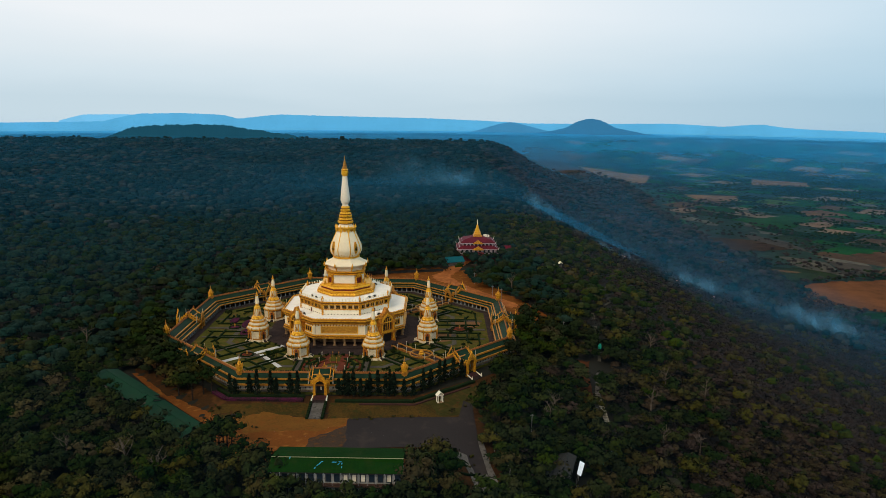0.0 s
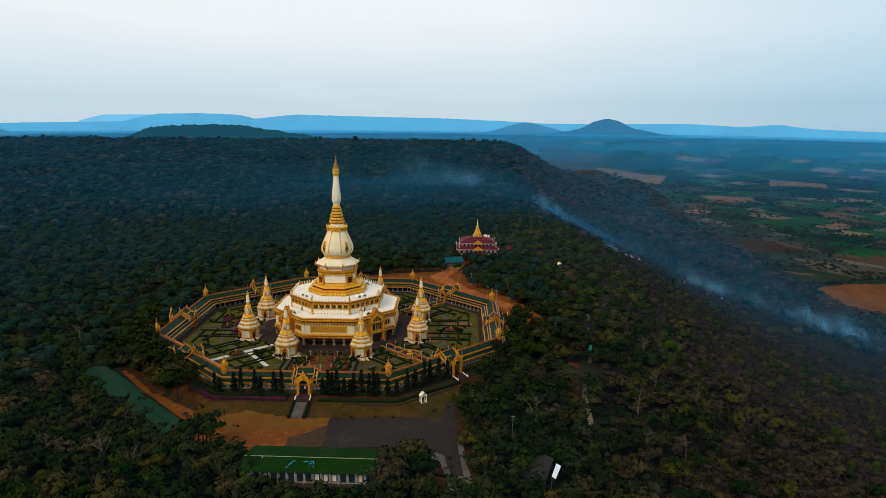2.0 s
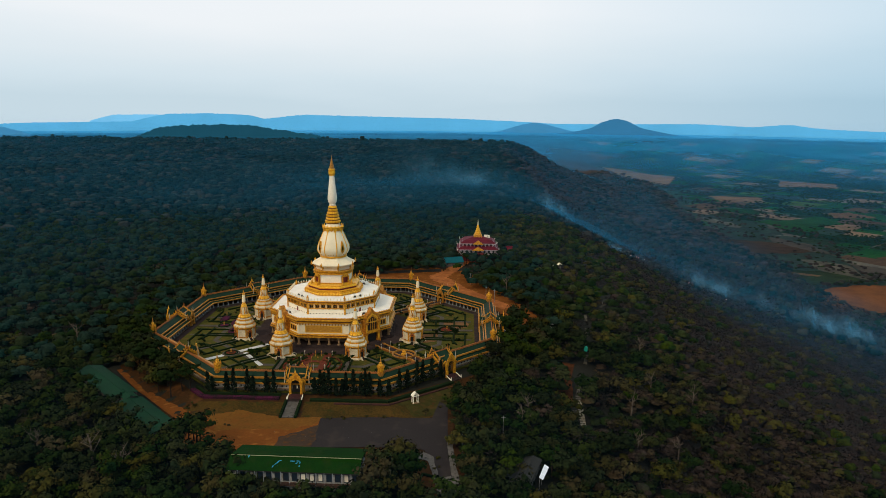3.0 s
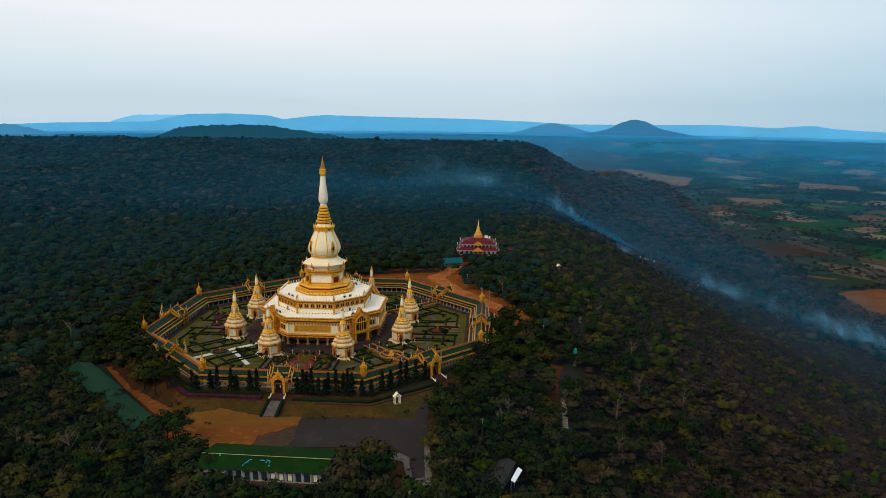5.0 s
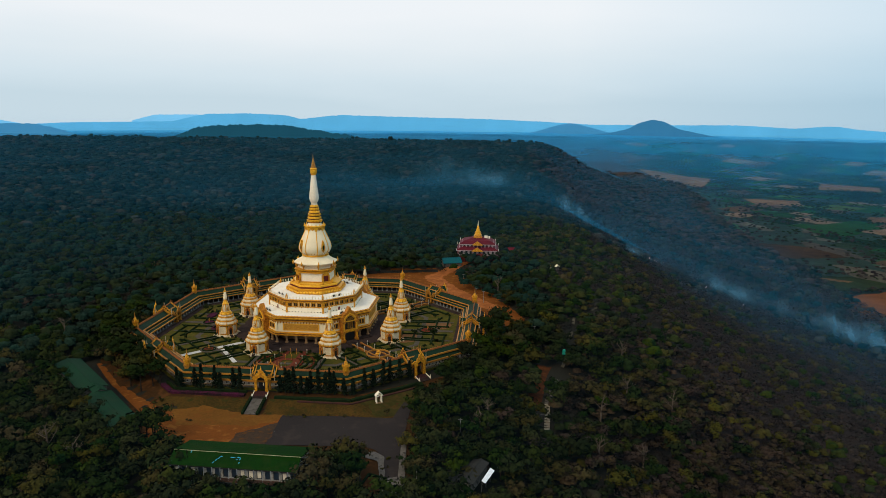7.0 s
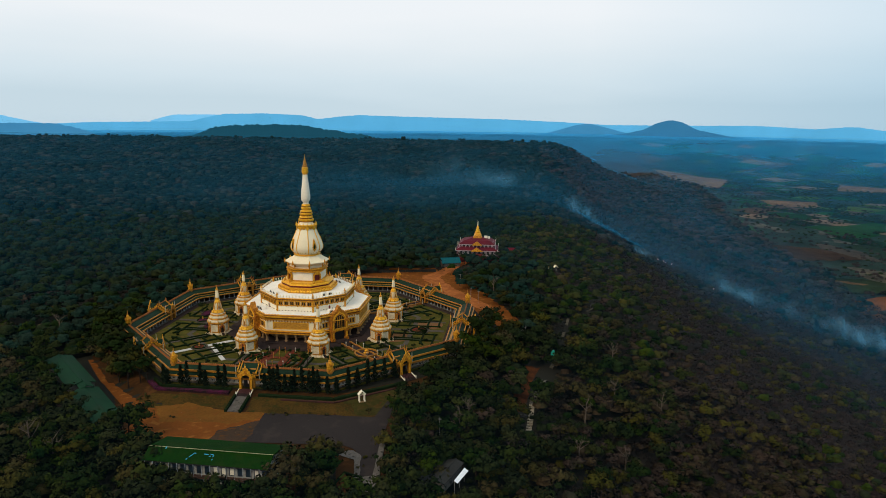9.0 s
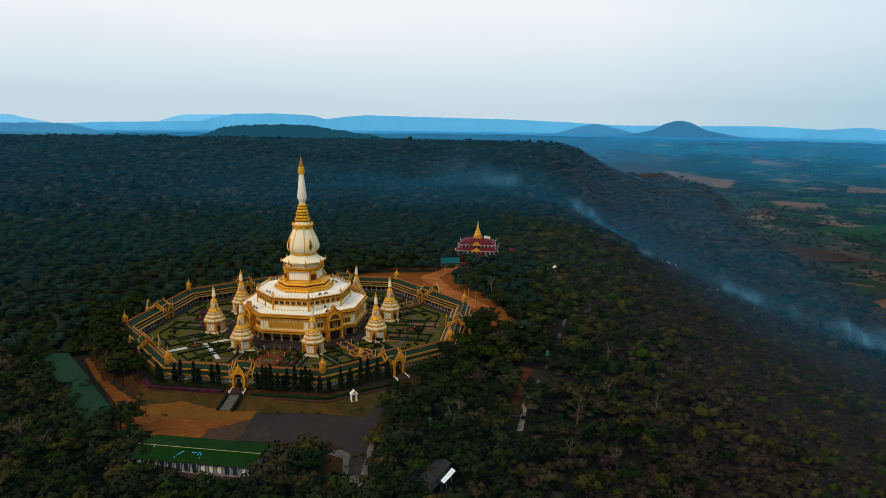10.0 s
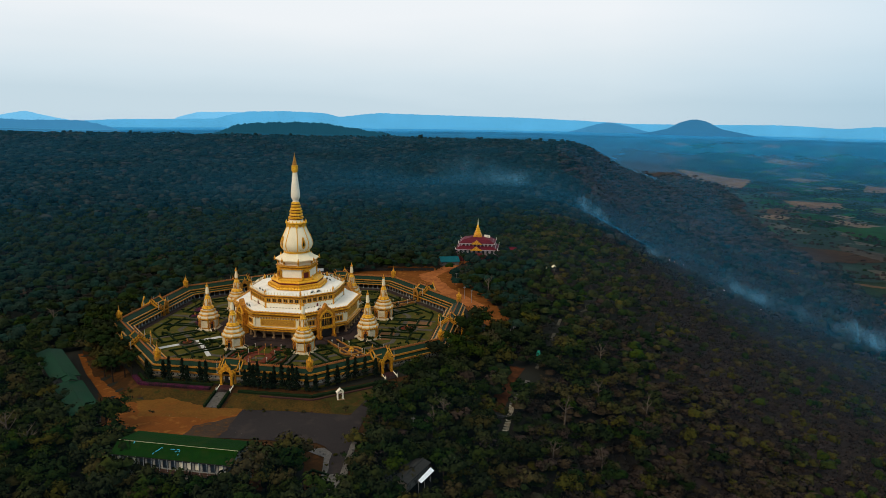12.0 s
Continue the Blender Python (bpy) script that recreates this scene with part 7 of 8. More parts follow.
    part("wall_foot", o([(6.4, 1.0), (6.4, 1.7), (6.2, 1.8)]), GOLD_DULL, c)
    part("spire_cap", Shape().lathe([(0.7, 25.2), (0.95, 25.5), (0.9, 26.0), (0.45, 26.2), (0.35, 26.8), (0.05, 28.0)], 10), GOLD, c)
    for k in (1, 3, 5, 7):
        fm = pose(0, 0, 0, 0, 0, 45 * k)
        d = new("porch")
        d.parent, d.matrix_local = c, fm
        part("doorway", Shape().box(5.75, 5.95, -0.9, 0.9, 1.1, 4.2), DARK, d)
        part("door_arch", Shape().box(5.7, 6.4, -1.5, -0.9, 1.0, 4.4).box(5.7, 6.4, 0.9, 1.5, 1.0, 4.4).extrude([(-1.8, 4.2), (1.8, 4.2), (1.4, 5.2), (0, 6.6), (-1.4, 5.2)], "x", 5.7, 6.5), ORANGE_GOLD, d)
        part("medallion", Shape().lathe([(0.7, 0), (0.5, 0.2)], 10), MAROON, d).matrix_local = pose(6.45, 0, 4.9, 0, 90, 0)
        part("stair", Shape().extrude([(6.4, 0), (8.65, 0), (8.65, 0.3), (8.1, 0.3), (8.1, 0.55), (7.55, 0.55), (7.55, 0.8), (7.0, 0.8), (7.0, 1.05), (6.4, 1.05)], "y", -0.9, 0.9), PAVING, d)
        for sgn in (-1, 1):
            part("stair_cheek", Shape().extrude([(6.4, 0), (8.7, 0), (8.7, 0.4), (8.4, 0.7), (6.4, 1.6)], "y", sgn * 1.25 - 0.17, sgn * 1.25 + 0.17), WHITE_OLD, d)
    return c


ch0 = None
for k in range(8):
    a = radians(A0 + 22.5 + 45 * k)
    m = pose(51.3 * math.cos(a), 51.3 * math.sin(a), 0, 0, 0, A0 + 22.5 + 45 * k - 22.5)
    if ch0 is None:
        ch0 = chedi(m)
        ch0.scale = (0.88, 0.88, 0.985)
    else:
        copy_thing(ch0, m)

# the pale walk's branch in the south-western garden
br = part("garden_walk", Shape().box(-1.1, 1.1, -11.5, 11.5, 0.05, 0.22), PATH_WHITE)
br.matrix_world = pose(-36.6, -52, 0, 0, 0, 33)
tagged(br, "pale paved branch of the garden walk", "path", kind="structure")

# ---------------------------------------------------------------- balustraded serpent walks to the side gates
for k in (1, 7, 3, 5):
    if k == 7:
        continue
    w = thing("serpent_walk", side(k), "raised garden walk between gold serpent balustrades", "walkway", "serpent walks")
    part("deck", Shape().box(42, 83, -2.2, 2.2, 0.1, 0.5), PAVING, w)
    for sgn in (-1, 1):
        rail = Shape().pipe([(42 + i * 1.02, sgn * 2.6, 0.95 + 0.16 * math.sin(i * 0.9)) for i in range(41)], 0.3)
        part("serpent_rail", rail, GOLD_DULL, w)
        part("rail_base", Shape().box(42, 83, sgn * 2.6 - 0.3, sgn * 2.6 + 0.3, 0.0, 0.75), CREST, w)
        for u in (48, 55, 69, 76, 82):
            part("lamp_post", Shape().lathe([(0.22, 0.4), (0.14, 0.8), (0.12, 2.6), (0.3, 2.8), (0.34, 3.2), (0.05, 3.6)], 6, 0, u, sgn * 3.3), POLE_WHITE, w)
    part("round_place", Shape().lathe([(6.2, 0.0), (6.2, 0.55), (5.4, 0.56)], 20, 0, 63, 0), PAVING, w)
    part("round_rail", Shape().lathe([(6.2, 0.5), (6.3, 1.3), (5.7, 1.3), (5.7, 0.5)], 20, 0, 63, 0), GOLD_DULL, w)
    part("urn", Shape().lathe([(1.4, 0.5), (1.5, 1.2), (0.7, 1.6), (1.1, 2.2), (0.3, 3.0)], 12, 0, 63, 0), GOLD, w)
# the front garden's walk: gold lamp pairs and low rails
for u in (48, 57, 68, 78):
    for v in (-7.2, -1.6, 1.6, 7.2):
        lp = part("garden_lamp", Shape().lathe([(0.25, 0.0), (0.15, 0.4), (0.12, 2.2), (0.3, 2.4), (0.3, 2.8), (0.05, 3.2)], 6), POLE_WHITE if abs(v) > 4 else GOLD_DULL)
        lp.matrix_world = side(0) @ pose(u, v, 0)
        tagged(lp, "small white garden lamp post" if abs(v) > 4 else "small gold garden post", "lamp post", "garden lamps")


# ---------------------------------------------------------------- shrubs and trees in and round the compound
def bush_mesh(seed, leaves, size, squash):
    v, f, nr = crown(np.random.RandomState(seed), 4, leaves, size, 1.0, squash)
    return raw_mesh("shrub", v + [0, 0, 0.55], f, HEDGE, nr)


bush_meshes = [bush_mesh(500 + j, 46, 0.24, 0.9) for j in range(4)]
srng = np.random.RandomState(9)
made = 0
for k in range(8):
    for u, v in [(47, q) for q in range(-16, 17, 4)] + [(58, -12), (58, 12), (73, -20), (73, 20), (68, -27), (68, 27), (78, -10), (78, 10), (64, -16), (64, 17), (76, -30), (76, 30), (53, 20), (53, -20)]:
        if srng.uniform() < 0.22:
            continue
        p = side(k) @ Vector((u + srng.uniform(-1, 1), v + srng.uniform(-1, 1), 0))
        s = srng.uniform(0.8, 1.7)
        ob = part("shrub", bush_meshes[made % 4], None)
        ob.matrix_world = pose(p.x, p.y, 0.1, 0, 0, srng.uniform(0, 360)) @ Matrix.Diagonal((s, s, s, 1))
        tagged(ob, "dark clipped garden shrub on the lawn", "shrub", "garden shrubs")
        made += 1


def garden_tree(x, y, q, s, z=None, j=0, label="", tall=1.0):
    t = thing("tree", pose(x, y, height(x, y) if z is None else z), label or TREE_LABEL[q], "tree")
    r_ = np.random.RandomState(int(abs(x * 7 + y * 13)) % 9999)
    part("trunk", limb_shape(r_, 5.6 * s * tall, 3.0 * s), BARK, t)
    v, f, nr = NEAR_CROWNS[q][j % 3]
    part("crown", raw_mesh("crown", v * [4.6 * s, 4.6 * s, 4.6 * s * tall] + [0, 0, 6.2 * s * tall], f, LEAVES[q], nr), None, t)
    return t


for k, u, v, s in ((0, 66, 19, 0.8), (2, 71, -17, 0.85), (2, 60, -14, 0.6), (7, 62, 16, 0.7), (6, 74, -17, 0.7), (7, 57, 14, 0.55), (1, 56, -13, 0.6), (1, 60, 14, 0.65), (0, 58, -20, 0.5), (5, 66, 9, 0.5), (3, 64, -10, 0.5)):
    p = side(k) @ Vector((u, v, 0))
    garden_tree(p.x, p.y, 1, s, 0.05, k, "dark round-crowned tree in the temple garden")


def conifer(x, y, h, seed):
    """A narrow dark conifer: whorls of drooping sprays round a stem."""
    t = thing("conifer", pose(x, y, height(x, y)), "narrow dark conifer growing along the outer wall", "tree", "conifers along the wall")
    part("trunk", Shape().tube((0, 0, -0.4), (0, 0, h * 0.95), 0.22, 0.05, 6), BARK, t)
    r_ = np.random.RandomState(seed)
    n = 280
    z = r_.uniform(0.06, 1.0, n) ** 0.8
    wide = r_.uniform(2.0, 2.9)
    a = r_.uniform(0, 2 * np.pi, n)
    whorl = 0.75 + 0.25 * np.sin(z * 34 + r_.uniform(0, 6))
    rad = ((1 - z) ** 0.75 * wide * r_.uniform(0.2, 1.05, n) + 0.1) * whorl * (1 + 0.25 * np.sin(a * 2 + r_.uniform(0, 6)))
    out_ = np.stack([np.cos(a), np.sin(a), 0.35 + 0 * a], 1)
    v, f = leaf_cards(r_, np.stack([rad * np.cos(a), rad * np.sin(a), z * h], 1), 0.72, out_, 0.45, 0.42)
    part("crown", raw_mesh("crown", v, f, CONIFER), None, t)


cr_ = np.random.RandomState(12)
for b_ in list(np.arange(-24, -4, 2.6)) + list(np.arange(4.5, 22, 1.5)) + list(np.arange(24, 43, 2.9)):
    x, y = on_octa(97.0 + cr_.uniform(-0.6, 1.2), b_ + cr_.uniform(-0.5, 0.5))
    conifer(x, y, cr_.uniform(8.0, 13.5), int(cr_.randint(9999)))

# trees that stand clear of the forest
for x, y, q, s in ((-69, -80, 1, 1.6), (-61, -89, 2, 1.2), (-77, -72, 1, 1.7), (-85, -60, 0, 1.7), (-92, -50, 1, 1.7), (-90, -64, 2, 1.3), (-98, -38, 0, 1.6), (-102, -26, 1, 1.6), (-104, -10, 0, 1.5), (-73, -86, 0, 1.2), (-82, -76, 2, 1.2), (-84, -69, 1, 1.8), (-95, -59, 0, 1.8), (-100, -46, 1, 1.8), (-107, -34, 0, 1.8), (-65, -93, 1, 1.5), (-110, -20, 1, 1.7), (-43, -139, 1, 1.35), (-30, -156, 0, 1.0), (-24, -160, 1, 1.2), (-32, -166, 2, 1.2), (-22, -176, 1, 1.3),
                   (-113, -85, 1, 1.4), (-106, -92, 0, 1.3), (-100, -99, 1, 1.2), (-93, -107, 0, 1.3), (-86, -115, 1, 1.25), (-78, -123, 2, 1.2), (-70, -131, 1, 1.3), (-63, -139, 0, 1.3), (-118, -76, 0, 1.5), (-14, -187, 1, 0.9), (-6, -189, 0, 0.8), (9, -190, 1, 0.95), (17, -190.5, 2, 0.8), (26, -191, 0, 1.0),
                   (-13, -176, 1, 1.5), (-15, -168, 0, 1.4), (-12, -184, 2, 1.3), (77, -178, 0, 1.3), (80, -186, 1, 1.4), (88, -188, 2, 1.2), (97, -184, 0, 1.1), (99, -160, 1, 1.3), (90, -156, 0, 1.2), (122, 46, 1, 1.1), (128, 30, 0, 1.2), (118, 60, 2, 1.1), (124, 14, 1, 1.3), (104, 96, 0, 1.0),
                   (84, 180, 1, 1.0), (90, 177, 0, 0.95), (98, 176, 1, 0.9), (106, 177, 0, 0.95), (113, 180, 1, 1.0), (120, 183, 0, 1.1), (80, 188, 1, 1.1),
                   (-57, -147, 1, 1.4), (-49, -143, 0, 1.2), (-64, -148, 0, 1.3), (-70, -142, 1, 1.3), (-54, -155, 2, 1.2), (-62, -158, 1, 1.2),
                   (41, -164, 2, 1.5), (46, -172, 0, 1.3), (38, -180, 1, 1.3), (45, -183, 2, 1.2), (15, -199, 0, 1.35), (3, -199, 2, 1.2), (26, -201, 1, 1.5), (-10, -198, 1, 1.6), (-23, -170, 0, 1.7), (-19, -186, 2, 1.5), (34, -196, 0, 1.5), (52, -112, 2, 0.35), (78, -86, 1, 1.5), (86, -74, 1, 1.5), (94, -60, 0, 1.4), (98, -44, 1, 1.4), (104, -26, 0, 1.3), (107, -8, 1, 1.3), (72, -120, 0, 1.6), (74, -134, 1, 1.8), (70, -128, 0, 1.5), (82, -168, 0, 1.3), (86, -171, 2, 1.0), (80, -160, 1, 1.4), (69, -108, 1, 1.4), (71, -160, 0, 1.2), (100.4, -22, 1, 1.7), (96, -50, 0, 1.6), (88, -62, 1, 1.6), (108, -2, 1, 1.7), (79, -73, 0, 1.2), (-70, -82, 2, 1.5), (-57, -90, 1, 1.3), (-88, -60, 0, 1.6), (-40, -138, 1, 1.45), (-37.5, -142, 0, 1.35), (-44, -142, 1, 1.4), (-42, -135, 1, 1.2), (-19, -181, 1, 1.7), (-13, -188, 0, 1.6), (-17, -174, 2, 1.4), (-5, -191, 2, 1.2), (2, -194, 0, 1.3), (7, -192, 2, 1.0), (21, -194, 1, 1.3), (33, -184, 2, 1.8), (36, -174, 0, 1.7), (31, -190, 1, 1.5), (74, -150, 0, 1.4), (82, -108, 1, 1.5)):
    garden_tree(x, y, q, s, None, int(x) % 3, "", 1.1)
# leafless pale trees standing out of the canopy
for x, y, h in ((-72, -158, 13), (-58, -166, 12), (92, -128, 11), (96, -120, 12), (150, -92, 12), (142, -128, 11), (170, -60, 12), (176, -20, 12), (112, 84, 12), (-140, -20, 12), (164, -118, 11), (196, -52, 11), (-96, -150, 11)):
    t = thing("bare_tree", pose(x, y, height(x, y)), "leafless pale tree with forking grey limbs", "tree")
    part("trunk", limb_shape(np.random.RandomState(int(abs(x))), h, h * 0.42, True), DEADWOOD, t)

# ---------------------------------------------------------------- long green-roofed hall by the car park
hall = thing("long_hall", pose(6.7, -176.3, -5, 0, 0, -5.27), "long two-storey hall with a green metal roof", "hall")
L = 22.7
HALL_WHITE = paint("hall_plaster", (0.34, 0.33, 0.30), (0.22, 0.21, 0.19), 0.3, 1.2, 0.85, c3=(0.14, 0.13, 0.11))
HALL_BLUE = paint("hall_blue_glass", (0.020, 0.034, 0.050), (0.013, 0.020, 0.030), 0.6, 2, 0.3, spec=0.3)


def roof_sheet(name, y0, z0, y1, z1):
    """One slope of sheet metal with standing seams."""
    part(name, Shape().add([(-L, y0, z0), (L, y0, z0), (L, y1, z1), (-L, y1, z1), (-L, y0, z0 - 0.2), (L, y0, z0 - 0.2), (L, y1, z1 - 0.2), (-L, y1, z1 - 0.2)], [(0, 1, 2, 3), (7, 6, 5, 4), (0, 4, 5, 1), (1, 5, 6, 2), (2, 6, 7, 3), (3, 7, 4, 0)]), GREEN_SHEET, hall)
    seam = Shape()
    for i in range(31):
        x = -L + 0.4 + i * (2 * L - 0.8) / 30
        seam.add([(x - 0.06, y0, z0), (x + 0.06, y0, z0), (x + 0.06, y1, z1), (x - 0.06, y1, z1), (x, y0, z0 + 0.035), (x, y1, z1 + 0.035)], [(0, 4, 5, 3), (4, 1, 2, 5), (0, 1, 4), (3, 5, 2)])
    tagged(part(name + "_seams", seam, GREEN_SHEET, hall), kind="stuff")


roof_sheet("back_roof", 9.4, 13.7, -2.6, 16.0)
roof_sheet("front_roof", -2.6, 16.0, -8.2, 13.4)
part("ridge_cap", Shape().extrude([(-2.72, 15.95), (-2.6, 16.12), (-2.48, 15.98)], "x", -L, L), paint("ridge_cap", (0.24, 0.24, 0.12), (0.15, 0.15, 0.08), 0.5, 2, 0.6), hall, "pale metal ridge cap")
part("fascia", Shape().box(-L, L, -8.3, -8.15, 12.9, 13.3), DARK, hall)
part("wall", Shape().box(-L + 0.8, L - 0.8, -6.6, 8.4, 0, 13.3), HALL_WHITE, hall, "whitish plaster wall with dark stains")
part("balcony_floor", Shape().box(-L + 0.4, L - 0.4, -8.6, -6.5, 8.3, 8.7), paint("brown_band", (0.10, 0.06, 0.04), (0.06, 0.036, 0.024), 0.5, 2, 0.8), hall)
part("balcony_rail", Shape().box(-L + 0.4, L - 0.4, -8.6, -8.45, 9.3, 9.45).box(-L + 0.4, L - 0.4, -8.6, -8.5, 8.7, 8.9), paint("brown_rail", (0.07, 0.04, 0.03), (0.045, 0.026, 0.02), 0.5, 2, 0.8), hall)
wrng = np.random.RandomState(5)
for i in range(15):
    x = -L + 1.6 + i * 2.95
    part("window", Shape().box(x, x + 1.7, -6.72, -6.58, 9.3, 12.2), HALL_BLUE, hall)
    part("window_frame", Shape().box(x - 0.12, x, -6.78, -6.58, 9.2, 12.3).box(x + 1.7, x + 1.82, -6.78, -6.58, 9.2, 12.3).box(x, x + 1.7, -6.78, -6.58, 12.2, 12.32), HALL_BLUE if i % 3 else DARK, hall)
    if wrng.uniform() < 0.3:
        part("curtain", Shape().box(x + 0.2, x + 1.5, -6.84, -6.73, 9.6, 12.0), WHITE_COOL, hall)
    part("balcony_post", Shape().box(x - 0.55, x - 0.4, -8.5, -8.35, 8.7, 13.3), COLUMN_GREY, hall)
    part("lower_window", Shape().box(x, x + 1.9, -6.72, -6.58, 3.4, 6.8), GREY_SHEET if i % 3 else DARK, hall)
for x, y, w, a_ in ((-16.2, -3.1, 0.5, 90), (-5.6, -4.9, 0.55, 60), (-6.3, -5.6, 0.4, 60), (-7.0, -6.6, 0.4, 70), (-4.9, -4.3, 0.35, 0), (-0.8, -4.4, 0.8, 0), (1.2, -4.3, 0.5, 0), (1.9, -4.9, 0.35, 80), (0.8, -5.1, 0.35, 40), (2.0, -6.2, 0.3, 70)):
    zz = 16.0 - (-2.6 - y) * 2.6 / 5.6
    rp = part("roof_patch", Shape().box(-w, w, -0.13, 0.13, 0.03, 0.12), CYAN, hall, "loose cyan roof patch")
    rp.matrix_local = pose(x, y, zz + 0.06, math.degrees(math.atan(2.6 / 5.6)), 0, 0) @ pose(0, 0, 0, 0, 0, a_)


# ---------------------------------------------------------------- long teal roofs beside the earth lane
def long_shed(x0, y0, x1, y1, w, eave, ridge, material, label, base=None):
    d = Vector((x1 - x0, y1 - y0))
    ln, ang = d.length, math.degrees(math.atan2(d.y, d.x))
    cx, cy = (x0 + x1) / 2, (y0 + y1) / 2
    g = height(cx, cy) if base is None else base
    s = thing("shed", pose(cx, cy, g, 0, 0, ang), label, "shed")
    h = ln / 2
    for sgn in (-1, 1):
        part("roof_slope", Shape().add([(-h, 0, ridge), (h, 0, ridge), (h, sgn * w, eave), (-h, sgn * w, eave), (-h, 0, ridge - 0.2), (h, 0, ridge - 0.2), (h, sgn * w, eave - 0.2), (-h, sgn * w, eave - 0.2)], [(0, 1, 2, 3), (7, 6, 5, 4), (2, 6, 7, 3), (1, 5, 6, 2), (3, 7, 4, 0)]), material, s)
    part("ridge_cap", Shape().box(-h, h, -0.25, 0.25, ridge - 0.05, ridge + 0.12), material, s)
    part("wall", Shape().extrude([(-w + 0.7, 0), (w - 0.7, 0), (w - 0.7, eave), (0, ridge - 0.3), (-w + 0.7, eave)], "x", -h + 0.6, h - 0.6), CONCRETE, s)
    n = int(ln / 4)
    for i in range(n):
        x = -h + 1.5 + i * (ln - 3) / max(1, n - 1)
        part("opening", Shape().box(x - 0.7, x + 0.7, w - 0.72, w - 0.64, 0.8, eave - 0.5), DARK, s)
    return s


long_shed(-112.5, -68.5, -82, -102.5, 6.2, 6.0, 7.6, TEAL_SHEET, "long shed with a teal-green metal roof")
long_shed(-79, -106.5, -52.5, -136.5, 6.2, 5.6, 7.2, TEAL_SHEET, "long shed with a teal-green metal roof")
long_shed(-84, -99, -77, -107, 3.0, 6.6, 7.8, TEAL_SHEET, "small raised roof between the long sheds")

# ---------------------------------------------------------------- white arch on the lawn
arch_t = thing("white_arch", pose(47.2, -101.6, height(47.2, -101.6), 0, 0, 28) @ Matrix.Diagonal((0.64, 0.64, 0.74, 1)), "small white gabled arch monument on the lawn", "monument")
part("plinth", Shape().box(-2.7, 2.7, -1.6, 1.6, -0.6, 0.4), COLUMN, arch_t, "ochre stone plinth")
for sx in (-1, 1):
    for sy in (-1, 1):
        part("pillar", Shape().lathe([(0.5, 0.4), (0.5, 0.8), (0.36, 0.9), (0.34, 4.3), (0.5, 4.6)], 8, 22.5, sx * 1.9, sy * 1.0), WHITE_COOL, arch_t)
part("lintel", Shape().box(-2.5, 2.5, -1.4, -0.8, 4.6, 5.0).box(-2.5, 2.5, 0.8, 1.4, 4.6, 5.0), WHITE_COOL, arch_t)
part("gable_roof", Shape().extrude([(-2.9, 5.0), (-2.2, 5.0), (0, 6.7), (2.2, 5.0), (2.9, 5.0), (0, 7.3)], "y", -1.5, 1.5), WHITE_COOL, arch_t)
part("finial", Shape().lathe([(0.3, 7.0), (0.2, 7.6), (0.04, 8.3)], 6), WHITE_COOL, arch_t)

# front steps down from the gate
steps_t = thing("front_stairs", side(0), "wide concrete stairs down from the front gate", "stairs")
for i in range(14):
    u = 103.2 + i * 0.82
    part("step", Shape().box(u, u + 0.9, -2.6, 2.6, -4.6, -1.5 - i * 0.17), CONCRETE, steps_t)
for sgn in (-1, 1):
    hs = Shape()
    for i in range(8):
        hs.box(103.4 + i * 1.45, 104.9 + i * 1.45, sgn * 3.3 - 0.5, sgn * 3.3 + 0.5, -4.8, -0.5 - i * 0.34)
    tagged(part("stair_hedge", hs, HEDGE), "dark clipped hedge flanking the stairs", "hedge").matrix_world = side(0)

# ---------------------------------------------------------------- red-roofed temple behind
RZ = height(101, 200) + 5.2
red = thing("red_temple", pose(101, 199, RZ, 0, 0, -3), "tiered temple hall with red roofs and a gold spire", "temple")
PINK = paint("pale_pink_wall", (0.42, 0.33, 0.32), (0.30, 0.23, 0.23), 0.4, 1.5, 0.8)
for z0, w, d, zr in ((0, 17.6, 13.0, 6.2), (6.2, 15.2, 10.6, 11.0)):
    part("storey_wall", Shape().box(-w + 1.8, w - 1.8, -d + 1.8, d - 1.8, z0, zr), PINK, red)
    k_ = 0.72
    part("roof_tier", Shape().loft([[(-w, -d, zr - 1.6), (w, -d, zr - 1.6), (w, d, zr - 1.6), (-w, d, zr - 1.6)], [(-w, -d, zr - 1.3), (w, -d, zr - 1.3), (w, d, zr - 1.3), (-w, d, zr - 1.3)], [(-w * k_, -d * k_, zr + 1.5), (w * k_, -d * k_, zr + 1.5), (w * k_, d * k_, zr + 1.5), (-w * k_, d * k_, zr + 1.5)]]), RED_ROOF, red, "red tiled roof tier")
    eb = Shape()
    for x0_, x1_, y0_, y1_ in ((-w, w, -d - 0.15, -d + 0.1), (-w, w, d - 0.1, d + 0.15), (-w - 0.15, -w + 0.1, -d, d), (w - 0.1, w + 0.15, -d, d)):
        eb.box(x0_, x1_, y0_, y1_, zr - 1.9, zr - 1.4)
    part("eave_board", eb, PINK, red)
    for i in range(9):
        x = -w + 2.6 + i * (2 * w - 5.2) / 8
        part("column", Shape().box(x - 0.3, x + 0.3, -d + 0.5, -d + 1.1, z0, zr - 1.6), PINK, red)
    for i in range(8):
        x = -w + 2.6 + (i + 0.5) * (2 * w - 5.2) / 8
        part("window", Shape().box(x - 0.8, x + 0.8, -d + 1.72, -d + 1.82, z0 + 1.4, zr - 2.2), DARK, red)
    for sx in (-1, 1):
        for sy in (-1, 1):
            part("roof_horn", Shape().tube((sx * w, sy * d, zr - 1.5), (sx * (w + 0.4), sy * (d + 0.4), zr + 0.8), 0.26, 0.08, 5), WHITE_COOL, red)
